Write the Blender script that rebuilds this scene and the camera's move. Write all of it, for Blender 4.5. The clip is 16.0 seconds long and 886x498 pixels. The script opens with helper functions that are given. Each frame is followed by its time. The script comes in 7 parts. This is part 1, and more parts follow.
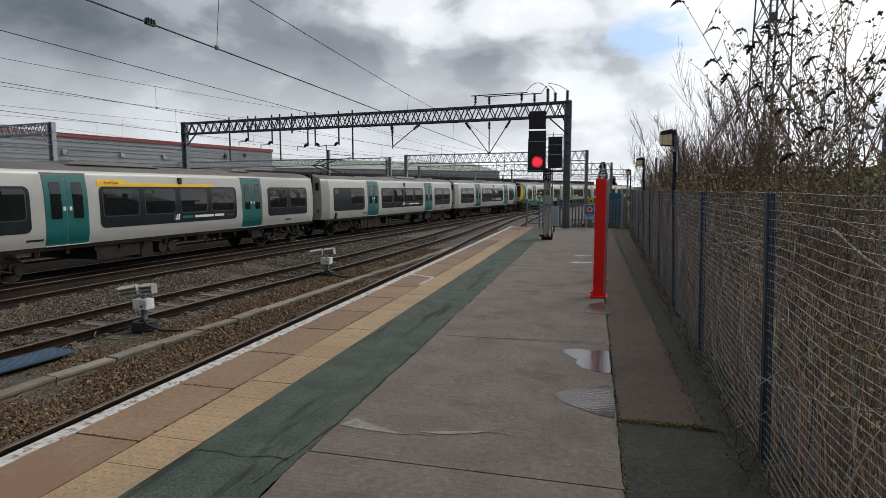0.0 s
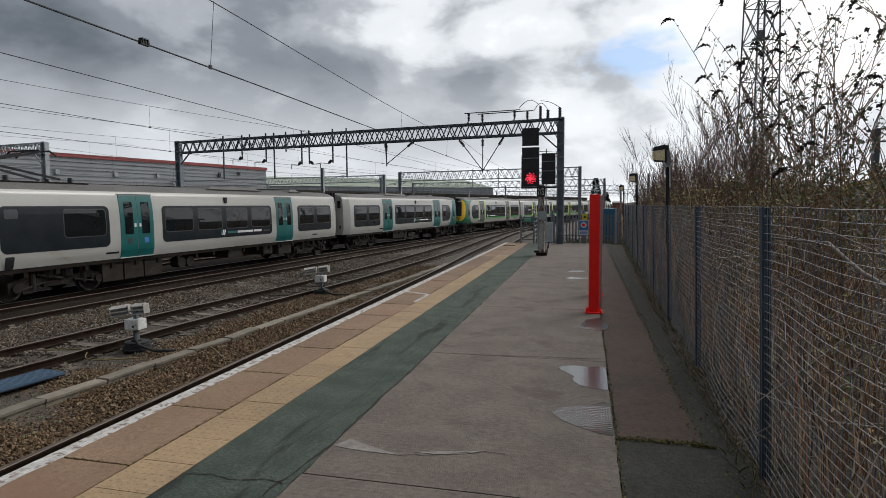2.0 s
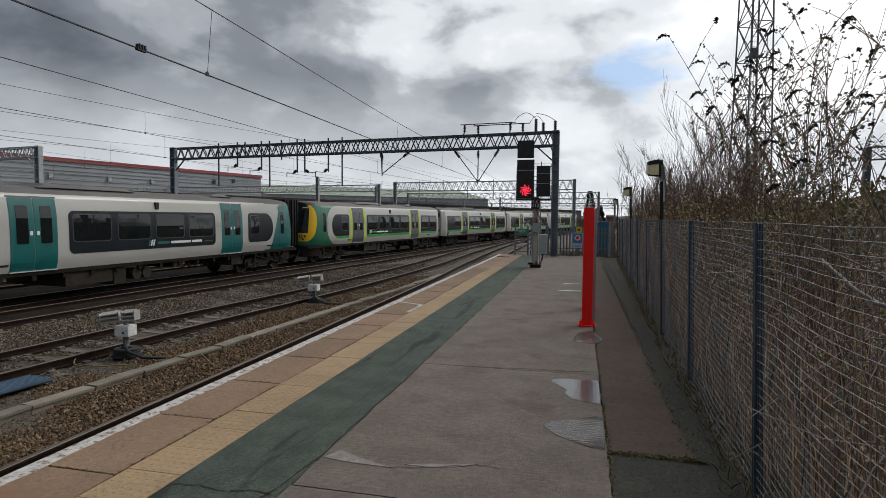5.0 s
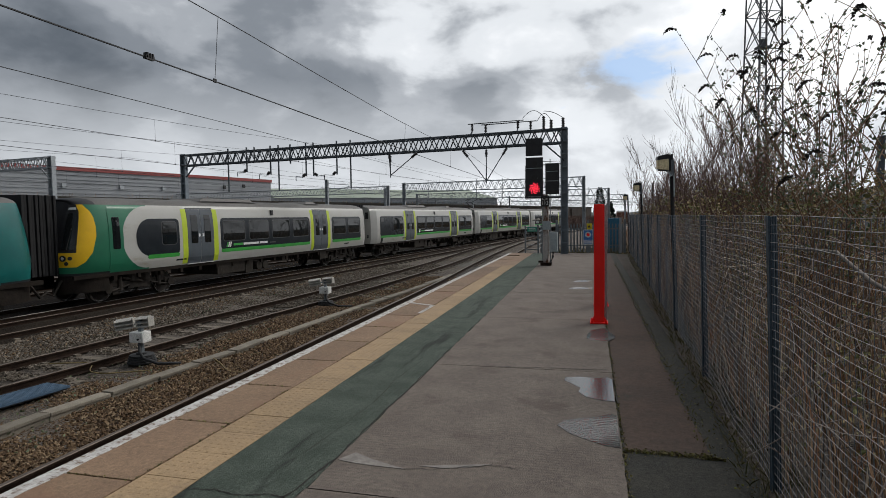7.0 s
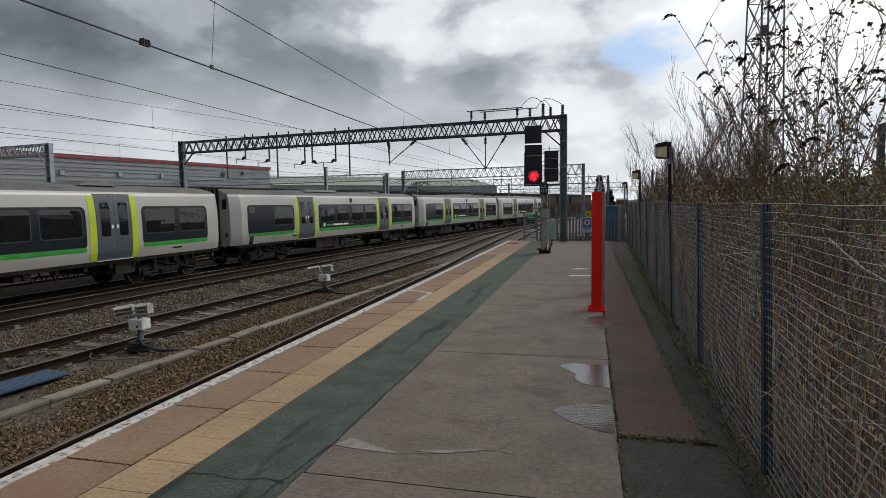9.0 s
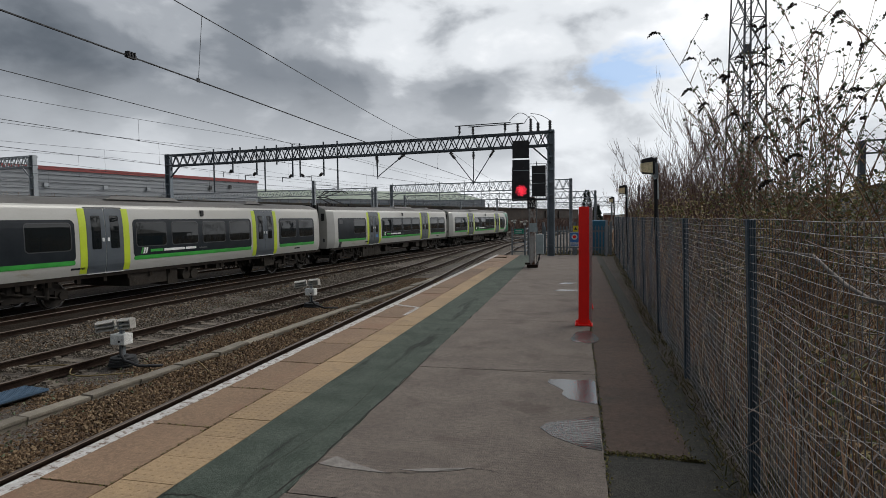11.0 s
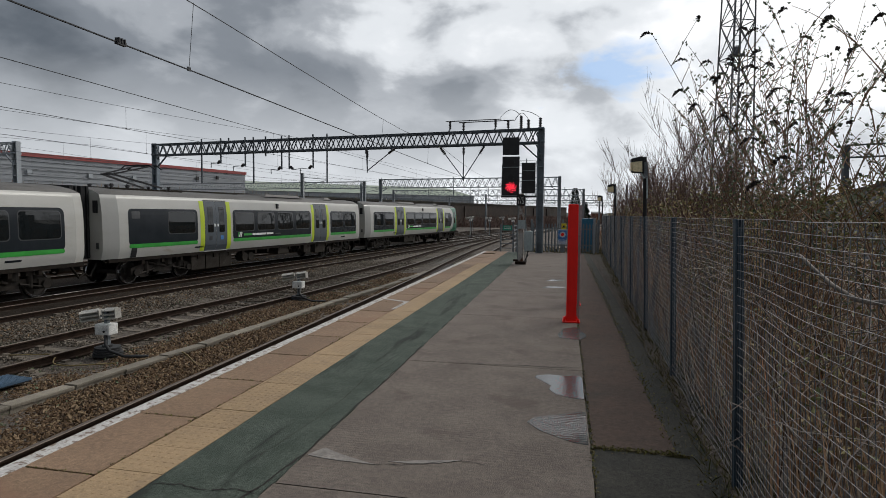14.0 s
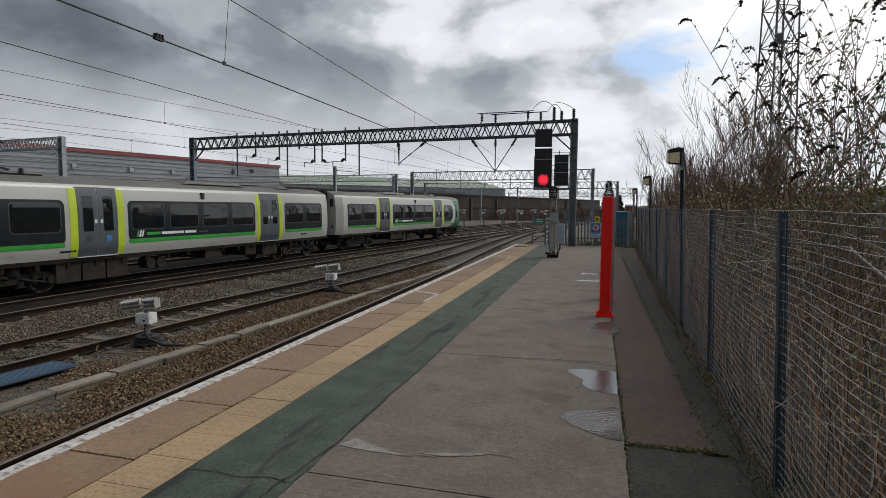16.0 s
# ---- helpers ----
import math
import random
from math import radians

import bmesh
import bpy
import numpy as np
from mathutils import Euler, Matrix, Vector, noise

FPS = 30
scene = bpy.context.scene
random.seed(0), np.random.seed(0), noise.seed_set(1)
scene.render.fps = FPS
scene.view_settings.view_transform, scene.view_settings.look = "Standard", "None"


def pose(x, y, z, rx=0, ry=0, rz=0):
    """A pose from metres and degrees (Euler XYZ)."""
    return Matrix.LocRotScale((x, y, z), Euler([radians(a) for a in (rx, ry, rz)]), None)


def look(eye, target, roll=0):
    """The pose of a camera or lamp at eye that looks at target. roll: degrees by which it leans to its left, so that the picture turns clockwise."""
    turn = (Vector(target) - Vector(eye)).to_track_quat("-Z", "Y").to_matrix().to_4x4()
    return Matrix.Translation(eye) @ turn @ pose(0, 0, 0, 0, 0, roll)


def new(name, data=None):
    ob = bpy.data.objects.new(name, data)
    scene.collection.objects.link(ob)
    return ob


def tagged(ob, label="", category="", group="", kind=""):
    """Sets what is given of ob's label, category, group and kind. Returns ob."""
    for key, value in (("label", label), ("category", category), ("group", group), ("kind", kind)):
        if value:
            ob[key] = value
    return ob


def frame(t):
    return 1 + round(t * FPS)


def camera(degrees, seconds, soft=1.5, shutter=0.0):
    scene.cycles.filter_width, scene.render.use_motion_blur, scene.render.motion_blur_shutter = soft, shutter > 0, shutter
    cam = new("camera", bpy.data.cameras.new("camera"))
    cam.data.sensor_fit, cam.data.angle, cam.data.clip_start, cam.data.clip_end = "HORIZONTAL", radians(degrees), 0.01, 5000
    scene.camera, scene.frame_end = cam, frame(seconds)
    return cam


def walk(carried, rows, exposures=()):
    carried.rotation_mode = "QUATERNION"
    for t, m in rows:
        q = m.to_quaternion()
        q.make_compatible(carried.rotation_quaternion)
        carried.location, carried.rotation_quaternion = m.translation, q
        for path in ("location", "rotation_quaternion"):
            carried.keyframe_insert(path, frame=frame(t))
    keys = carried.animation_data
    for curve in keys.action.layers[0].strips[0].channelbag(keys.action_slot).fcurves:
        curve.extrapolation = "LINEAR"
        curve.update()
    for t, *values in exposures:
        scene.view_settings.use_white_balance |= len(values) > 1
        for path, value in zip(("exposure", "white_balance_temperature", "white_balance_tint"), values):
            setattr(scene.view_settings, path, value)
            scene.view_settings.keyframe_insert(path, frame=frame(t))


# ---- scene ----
cam = camera(75.0, 16.0, soft=0.45)
PATH = [
    (0, pose(0.000, 0.000, 1.700, 84.08, 0, 14.45) @ pose(0, 0, 0, 0, 0, 0.00)),
    (0.5, pose(0.001, 0.005, 1.706, 84.49, 0, 14.34) @ pose(0, 0, 0, 0, 0, 0.22)),
    (1, pose(0.004, 0.021, 1.704, 84.93, 0, 13.30) @ pose(0, 0, 0, 0, 0, -0.07)),
    (1.5, pose(-0.008, 0.021, 1.698, 85.44, 0, 13.44) @ pose(0, 0, 0, 0, 0, 0.45)),
    (2, pose(-0.009, 0.024, 1.699, 85.74, 0, 13.90) @ pose(0, 0, 0, 0, 0, -0.42)),
    (2.5, pose(0.006, 0.042, 1.708, 86.30, 0, 15.27) @ pose(0, 0, 0, 0, 0, -1.95)),
    (3, pose(-0.001, 0.020, 1.708, 86.73, 0, 15.63) @ pose(0, 0, 0, 0, 0, -0.43)),
    (3.5, pose(0.010, 0.009, 1.712, 87.01, 0, 15.26) @ pose(0, 0, 0, 0, 0, 0.21)),
    (4, pose(-0.015, 0.033, 1.700, 86.80, 0, 12.80) @ pose(0, 0, 0, 0, 0, 1.71)),
    (6.5, pose(-0.007, 0.036, 1.701, 86.79, 0, 14.80) @ pose(0, 0, 0, 0, 0, -1.19)),
    (7, pose(-0.009, 0.044, 1.703, 86.79, 0, 14.33) @ pose(0, 0, 0, 0, 0, -0.85)),
    (7.5, pose(-0.010, 0.052, 1.695, 86.93, 0, 13.53) @ pose(0, 0, 0, 0, 0, -0.48)),
    (8, pose(-0.006, 0.044, 1.698, 86.45, 0, 13.42) @ pose(0, 0, 0, 0, 0, -0.02)),
    (8.5, pose(0.004, 0.032, 1.692, 85.84, 0, 13.72) @ pose(0, 0, 0, 0, 0, -0.12)),
    (9, pose(0.017, 0.036, 1.701, 85.57, 0, 14.29) @ pose(0, 0, 0, 0, 0, -0.80)),
    (9.5, pose(0.021, 0.037, 1.701, 85.63, 0, 15.41) @ pose(0, 0, 0, 0, 0, -0.75)),
    (10, pose(0.027, 0.061, 1.705, 86.60, 0, 13.49) @ pose(0, 0, 0, 0, 0, -1.00)),
    (12.5, pose(0.026, 0.074, 1.704, 87.10, 0, 13.02) @ pose(0, 0, 0, 0, 0, -0.50)),
    (13, pose(0.026, 0.069, 1.705, 87.13, 0, 12.92) @ pose(0, 0, 0, 0, 0, -0.06)),
    (13.5, pose(0.021, 0.076, 1.699, 86.83, 0, 11.15) @ pose(0, 0, 0, 0, 0, 0.45)),
    (14, pose(0.001, 0.045, 1.696, 86.50, 0, 11.91) @ pose(0, 0, 0, 0, 0, 0.49)),
    (14.5, pose(0.001, 0.071, 1.697, 86.50, 0, 13.58) @ pose(0, 0, 0, 0, 0, 0.23)),
    (15, pose(-0.002, 0.085, 1.697, 86.06, 0, 13.61) @ pose(0, 0, 0, 0, 0, 0.47)),
    (15.5, pose(-0.011, 0.074, 1.694, 85.85, 0, 13.64) @ pose(0, 0, 0, 0, 0, 0.63)),
    (16, pose(-0.009, 0.076, 1.687, 85.77, 0, 15.00) @ pose(0, 0, 0, 0, 0, 0.50)),
]
walk(cam, PATH, [(0.0, 0.56), (2.0, 0.52), (3.5, 0.40), (6.5, 0.42), (9.0, 0.42), (13.5, 0.38), (16.0, 0.44)])

# ---------------------------------------------------------------- light
SUN_AZ, SUN_EL = 40.0, 42.0      # degrees east of the platform line, above the horizon


def make_world():
    w = bpy.data.worlds.new("overcast_sky")
    scene.world = w
    w.use_nodes = True
    nt = w.node_tree
    nt.nodes.clear()
    N, Lk = nt.nodes.new, nt.links.new

    def math_node(op, a, b=None, clamp=False):
        n = N("ShaderNodeMath")
        n.operation, n.use_clamp = op, clamp
        for i, v in enumerate((a, b)):
            if v is None:
                continue
            if isinstance(v, (int, float)):
                n.inputs[i].default_value = v
            else:
                Lk(v, n.inputs[i])
        return n.outputs[0]

    out, bg = N("ShaderNodeOutputWorld"), N("ShaderNodeBackground")
    sky = N("ShaderNodeTexSky")
    sky.sky_type, sky.sun_disc = "NISHITA", False
    sky.sun_elevation, sky.sun_rotation = radians(SUN_EL), radians(SUN_AZ)
    tc, sep = N("ShaderNodeTexCoord"), N("ShaderNodeSeparateXYZ")
    Lk(tc.outputs["Generated"], sep.inputs[0])
    flat = N("ShaderNodeVectorMath")
    flat.operation = "MULTIPLY"
    Lk(tc.outputs["Generated"], flat.inputs[0])
    flat.inputs[1].default_value = (1.0, 1.0, 1.9)

    def cloud(scale, detail, rough, dist, z):
        mp = N("ShaderNodeMapping")
        mp.inputs["Location"].default_value = (z, z * 0.7, z * 1.3)
        Lk(flat.outputs[0], mp.inputs[0])
        n = N("ShaderNodeTexNoise")
        n.inputs["Scale"].default_value, n.inputs["Detail"].default_value = scale, detail
        n.inputs["Roughness"].default_value, n.inputs["Distortion"].default_value = rough, dist
        Lk(mp.outputs[0], n.inputs["Vector"])
        return n.outputs[0]

    def ramp(v, stops):
        r = N("ShaderNodeValToRGB")
        r.color_ramp.interpolation = "EASE"
        el = r.color_ramp.elements
        while len(el) < len(stops):
            el.new(0.5)
        for e, (p, c) in zip(el, stops):
            e.position, e.color = p, (*c, 1)
        Lk(v, r.inputs[0])
        return r.outputs[0]

    def mix(kind, f, a, b):
        n = N("ShaderNodeMix")
        n.data_type, n.blend_type = "RGBA", kind
        for i, v in ((0, f), (6, a), (7, b)):
            if isinstance(v, (int, float)):
                n.inputs[i].default_value = v
            elif isinstance(v, tuple):
                n.inputs[i].default_value = (*v, 1)
            else:
                Lk(v, n.inputs[i])
        return n.outputs[2]

    # nearness of the veiled sun brightens the cloud
    s = Vector((math.sin(radians(SUN_AZ)) * math.cos(radians(SUN_EL)), math.cos(radians(SUN_AZ)) * math.cos(radians(SUN_EL)), math.sin(radians(SUN_EL))))
    dot = N("ShaderNodeVectorMath")
    dot.operation = "DOT_PRODUCT"
    Lk(tc.outputs["Generated"], dot.inputs[0])
    dot.inputs[1].default_value = s
    near = math_node("MULTIPLY_ADD", dot.outputs["Value"], 0.5)
    near.node.inputs[2].default_value = 0.5
    glow = math_node("POWER", near, 5.0)
    big = cloud(2.6, 5.0, 0.5, 0.25, 4.6)
    fine = cloud(6.0, 8.0, 0.52, 0.2, 7.4)
    tone = math_node("ADD", math_node("MULTIPLY_ADD", big, 0.42), math_node("MULTIPLY", fine, 0.42))
    tone.node.inputs[0].links[0].from_node.inputs[2].default_value = 0.08
    tone = math_node("ADD", tone, math_node("MULTIPLY", math_node("SUBTRACT", glow, 0.50), 0.50))
    grey = ramp(tone, [(0.20, (0.10, 0.118, 0.142)), (0.33, (0.205, 0.228, 0.26)), (0.40, (0.34, 0.365, 0.40)), (0.49, (0.69, 0.72, 0.755)), (0.61, (1.0, 1.01, 1.03))])
    # the overcast thins and brightens towards the horizon
    low = math_node("SUBTRACT", 1.0, math_node("MULTIPLY", math_node("MAXIMUM", sep.outputs[2], 0.0), 4.4), True)
    grey = mix("MIX", math_node("MULTIPLY", low, 0.72), grey, (0.88, 0.91, 0.945))
    # small break in the cloud, with clear sky behind
    gap = Vector((0.060, 0.974, 0.232)).normalized()
    gd = N("ShaderNodeVectorMath")
    gd.operation = "DISTANCE"
    stretch = N("ShaderNodeVectorMath")
    stretch.operation = "MULTIPLY"
    Lk(tc.outputs["Generated"], stretch.inputs[0])
    stretch.inputs[1].default_value = (0.75, 1.0, 1.6)
    Lk(stretch.outputs[0], gd.inputs[0])
    gd.inputs[1].default_value = (gap.x * 0.75, gap.y, gap.z * 1.6)
    g = math_node("ADD", math_node("SUBTRACT", 0.076, gd.outputs["Value"]), math_node("MULTIPLY", math_node("SUBTRACT", fine, 0.5), 0.32))
    gapmask = math_node("MULTIPLY", g, 28.0, True)
    blue = mix("MULTIPLY", 1.0, sky.outputs[0], (0.115, 0.115, 0.115))
    blue = mix("MIX", 0.75, blue, (0.36, 0.52, 0.78))
    col = mix("MIX", math_node("MULTIPLY", gapmask, 0.9), grey, blue)
    Lk(col, bg.inputs[0])
    bg.inputs[1].default_value = SKY
    Lk(bg.outputs[0], out.inputs[0])


SKY = 0.87
make_world()
sun = new("sun", bpy.data.lights.new("sun", "SUN"))
sun.data.energy, sun.data.angle, sun.data.color = 1.0, radians(25), (1.0, 0.95, 0.88)
sun.matrix_basis = look((0, 0, 60), (0 - 60 * math.sin(radians(SUN_AZ)) / math.tan(radians(SUN_EL)), -60 * math.cos(radians(SUN_AZ)) / math.tan(radians(SUN_EL)), 0))


# ---------------------------------------------------------------- materials
def material(name, col, col2=None, scale=8.0, rough=0.7, metal=0.0, bump=0.15, bscale=60.0, spec=0.4, space="Object",
             fine=0.25, rand=0.0, stain=None, stain_scale=1.2, stain_at=0.58, stretch=(1, 1, 1), stain_stretch=None, bdist=0.01, ribs=0.0, grit=0.0, grit_scale=22.0):
    """Base colour varied at two scales, optional stains, and fine relief."""
    m = bpy.data.materials.new(name)
    m.use_nodes = True
    nt = m.node_tree
    N, Lk = nt.nodes.new, nt.links.new
    b = nt.nodes["Principled BSDF"]
    b.inputs["Roughness"].default_value, b.inputs["Metallic"].default_value = rough, metal
    b.inputs["Specular IOR Level"].default_value = spec
    if space == "World":
        src = N("ShaderNodeNewGeometry").outputs["Position"]
    else:
        src = N("ShaderNodeTexCoord").outputs["Object"]
    mp = N("ShaderNodeMapping")
    mp.inputs["Scale"].default_value = stretch
    Lk(src, mp.inputs[0])
    vec = mp.outputs[0]

    def noise_tex(s, d=4.0, r=0.6, along=None):
        n = N("ShaderNodeTexNoise")
        n.inputs["Scale"].default_value, n.inputs["Detail"].default_value, n.inputs["Roughness"].default_value = s, d, r
        if along:
            run = N("ShaderNodeMapping")
            run.inputs["Scale"].default_value = along
            Lk(vec, run.inputs[0])
            Lk(run.outputs[0], n.inputs["Vector"])
        else:
            Lk(vec, n.inputs["Vector"])
        return n.outputs[0]

    def mixc(f, a, c, kind="MIX"):
        n = N("ShaderNodeMix")
        n.data_type, n.blend_type = "RGBA", kind
        for i, v in ((0, f), (6, a), (7, c)):
            if isinstance(v, tuple):
                n.inputs[i].default_value = (*v[:3], 1)
            elif isinstance(v, (int, float)):
                n.inputs[i].default_value = v
            else:
                Lk(v, n.inputs[i])
        return n.outputs[2]

    def span(v, lo, hi):
        n = N("ShaderNodeMapRange")
        n.inputs["From Min"].default_value, n.inputs["From Max"].default_value = lo, hi
        n.interpolation_type = "SMOOTHSTEP"
        Lk(v, n.inputs["Value"])
        return n.outputs[0]

    col2 = col2 or tuple(c * 0.75 for c in col)
    c = mixc(span(noise_tex(scale), 0.32, 0.68), col, col2)
    if fine:
        k = N("ShaderNodeMapRange")
        k.inputs["From Min"].default_value, k.inputs["From Max"].default_value = 0.3, 0.7
        k.inputs["To Min"].default_value, k.inputs["To Max"].default_value = 1 - fine, 1 + fine
        Lk(noise_tex(bscale, 2.0), k.inputs["Value"])
        g = N("ShaderNodeCombineColor")
        for i in range(3):
            Lk(k.outputs[0], g.inputs[i])
        c = mixc(1.0, c, g.outputs[0], "MULTIPLY")
        if grit:
            k = N("ShaderNodeMapRange")
            k.inputs["From Min"].default_value, k.inputs["From Max"].default_value = 0.35, 0.65
            k.inputs["To Min"].default_value, k.inputs["To Max"].default_value = 1 - grit, 1 + grit
            Lk(noise_tex(grit_scale, 6.0, 0.75), k.inputs["Value"])
            g = N("ShaderNodeCombineColor")
            for i in range(3):
                Lk(k.outputs[0], g.inputs[i])
            c = mixc(1.0, c, g.outputs[0], "MULTIPLY")
    if stain:
        c = mixc(span(noise_tex(stain_scale, 6.0, 0.65, stain_stretch), stain_at, stain_at + 0.12), c, stain)
    if rand:
        oi = N("ShaderNodeObjectInfo")
        k = N("ShaderNodeMapRange")
        k.inputs["To Min"].default_value, k.inputs["To Max"].default_value = 1 - rand, 1 + rand
        Lk(oi.outputs["Random"], k.inputs["Value"])
        g = N("ShaderNodeCombineColor")
        for i in range(3):
            Lk(k.outputs[0], g.inputs[i])
        c = mixc(1.0, c, g.outputs[0], "MULTIPLY")
    Lk(c, b.inputs["Base Color"])
    if bump:
        bm = N("ShaderNodeBump")
        bm.inputs["Strength"].default_value, bm.inputs["Distance"].default_value = bump, bdist
        h = noise_tex(bscale, 5.0)
        if ribs:
            # brushed grooves across the walk, worn away in places
            wv = N("ShaderNodeTexWave")
            wv.bands_direction = "Y"
            wv.inputs["Scale"].default_value, wv.inputs["Distortion"].default_value, wv.inputs["Detail"].default_value = 7.5, 0.15, 0.0
            Lk(vec, wv.inputs["Vector"])
            worn = N("ShaderNodeMath")
            worn.operation = "MULTIPLY"
            Lk(wv.outputs["Fac"], worn.inputs[0])
            Lk(span(noise_tex(0.9, 3.0), 0.42, 0.62), worn.inputs[1])
            tot = N("ShaderNodeMath")
            tot.operation = "MULTIPLY_ADD"
            Lk(worn.outputs[0], tot.inputs[0])
            tot.inputs[1].default_value = ribs
            Lk(h, tot.inputs[2])
            h = tot.outputs[0]
        Lk(h, bm.inputs["Height"])
        Lk(bm.outputs[0], b.inputs["Normal"])
    return m


def island_material(name, cols, rough=0.85, bump=0.3, bscale=80.0, space="World"):
    """A colour for each loose piece of one mesh."""
    m = material(name, cols[0], rough=rough, bump=bump, bscale=bscale, fine=0.0, space=space)
    nt = m.node_tree
    b = nt.nodes["Principled BSDF"]
    geo, r = nt.nodes.new("ShaderNodeNewGeometry"), nt.nodes.new("ShaderNodeValToRGB")
    r.color_ramp.interpolation = "LINEAR"
    while len(r.color_ramp.elements) < len(cols):
        r.color_ramp.elements.new(0.5)
    for i, (e, c) in enumerate(zip(r.color_ramp.elements, cols)):
        e.position, e.color = i / (len(cols) - 1), (*c, 1)
    nt.links.new(geo.outputs["Random Per Island"], r.inputs[0])
    nt.links.new(r.outputs[0], b.inputs["Base Color"])
    return m


def glow_material(name, col, strength):
    m = bpy.data.materials.new(name)
    m.use_nodes = True
    b = m.node_tree.nodes["Principled BSDF"]
    b.inputs["Base Color"].default_value = (*[c * 0.3 for c in col], 1)
    b.inputs["Emission Color"].default_value = (*col, 1)
    b.inputs["Emission Strength"].default_value = strength
    return m


M = {}
W = "World"
M["path"] = material("path_concrete", (0.120, 0.097, 0.081), (0.153, 0.126, 0.105), 2.1, 0.82, bump=0.6, bscale=130, space=W, fine=0.5, stain=(0.098, 0.075, 0.061), stain_scale=1.3, stain_at=0.55, ribs=0.22, grit=0.28)
M["green"] = material("green_surfacing", (0.044, 0.060, 0.046), (0.068, 0.086, 0.068), 3.0, 0.9, bump=1.0, bscale=110, space=W, fine=0.65, stain=(0.020, 0.026, 0.021), stain_scale=2.6, stain_at=0.55, stain_stretch=(1.6, 0.22, 1), grit=0.45, grit_scale=36.0)
M["slab"] = material("coping_slab", (0.225, 0.148, 0.092), (0.19, 0.122, 0.077), 1.6, 0.8, bump=0.4, bscale=110, space=W, fine=0.3, rand=0.16, stain=(0.20, 0.115, 0.072), stain_scale=0.7, stain_at=0.52, grit=0.24)
M["tactile"] = material("tactile_paving", (0.34, 0.235, 0.130), (0.295, 0.205, 0.118), 2.6, 0.75, bump=0.25, bscale=120, space=W, fine=0.28, rand=0.09, stain=(0.235, 0.165, 0.10), stain_scale=2.1, stain_at=0.58, grit=0.16)
M["white_line"] = material("worn_white_paint", (0.56, 0.55, 0.53), (0.40, 0.38, 0.36), 9.0, 0.7, bump=0.2, space=W, fine=0.2, stain=(0.17, 0.12, 0.09), stain_scale=16.0, stain_at=0.5)
M["asphalt"] = material("old_asphalt", (0.030, 0.030, 0.025), (0.042, 0.040, 0.032), 3.0, 0.9, bump=0.8, bscale=140, space=W, fine=0.5, stain=(0.048, 0.052, 0.02), stain_scale=2.4, stain_at=0.6, grit=0.5, grit_scale=40.0)
M["asphalt_brown"] = material("brown_asphalt", (0.076, 0.049, 0.036), (0.058, 0.039, 0.030), 2.0, 0.88, bump=0.5, bscale=120, space=W, fine=0.3, stain=(0.042, 0.034, 0.027), stain_scale=1.4, stain_at=0.56, grit=0.3)
M["patch"] = material("pale_mortar", (0.24, 0.22, 0.20), None, 9, 0.85, bump=0.3, space=W)
M["moss"] = material("moss", (0.042, 0.042, 0.017), (0.06, 0.046, 0.022), 14, 0.95, bump=0.8, bscale=70, space=W, fine=0.5)
M["crack"] = material("crack_dirt", (0.026, 0.023, 0.020), None, 14, 0.95, space=W)
M["face"] = material("platform_face", (0.08, 0.07, 0.06), None, 3, 0.9, bump=0.5, bscale=20, space=W)
M["puddle"] = material("rain_water", (0.035, 0.033, 0.032), (0.05, 0.047, 0.045), 7, 0.03, bump=0.22, bscale=26, spec=0.9, space=W, fine=0.0)
M["ballast"] = material("ballast_ground", (0.115, 0.095, 0.078), (0.075, 0.062, 0.05), 0.5, 0.95, bump=1.0, bscale=22, space=W, fine=0.6, stain=(0.10, 0.092, 0.082), stain_scale=0.16, stain_at=0.5, bdist=0.06)
M["stone"] = island_material("ballast_stone", [(0.026, 0.015, 0.008), (0.11, 0.064, 0.030), (0.06, 0.035, 0.017), (0.15, 0.093, 0.046), (0.22, 0.16, 0.095)], bump=0.4)
M["stone_grey"] = island_material("grey_ballast_stone", [(0.04, 0.031, 0.023), (0.098, 0.079, 0.059), (0.07, 0.055, 0.039), (0.135, 0.112, 0.086), (0.21, 0.183, 0.15)], bump=0.4)
M["rail_brown"] = material("brown_rail_head", (0.115, 0.088, 0.068), (0.075, 0.056, 0.043), 3, 0.5, 0.3, bump=0.05, space=W)
M["rail"] = material("rusty_rail", (0.019, 0.012, 0.009), (0.03, 0.019, 0.013), 5, 0.85, 0.0, spec=0.1, bump=0.3, space=W, fine=0.3)
M["rail_top"] = material("worn_rail_head", (0.30, 0.28, 0.26), (0.20, 0.18, 0.16), 3, 0.36, 0.8, bump=0.05, space=W)
M["sleeper"] = material("sleeper_concrete", (0.16, 0.135, 0.105), (0.12, 0.10, 0.08), 3, 0.9, bump=0.4, bscale=50, space=W, rand=0.2)
M["trough"] = material("trough_concrete", (0.22, 0.195, 0.155), (0.165, 0.145, 0.115), 3, 0.88, bump=0.3, bscale=70, space=W, rand=0.18, stain=(0.15, 0.135, 0.11), stain_scale=2.2, stain_at=0.6)
M["blue_grating"] = material("blue_grp_grating", (0.075, 0.13, 0.20), (0.06, 0.105, 0.16), 6, 0.6, bump=0.3)
M["galv"] = material("galvanised_steel", (0.20, 0.225, 0.24), (0.15, 0.17, 0.185), 5, 0.55, 0.35, bump=0.1, stain=(0.15, 0.14, 0.13), stain_scale=3)
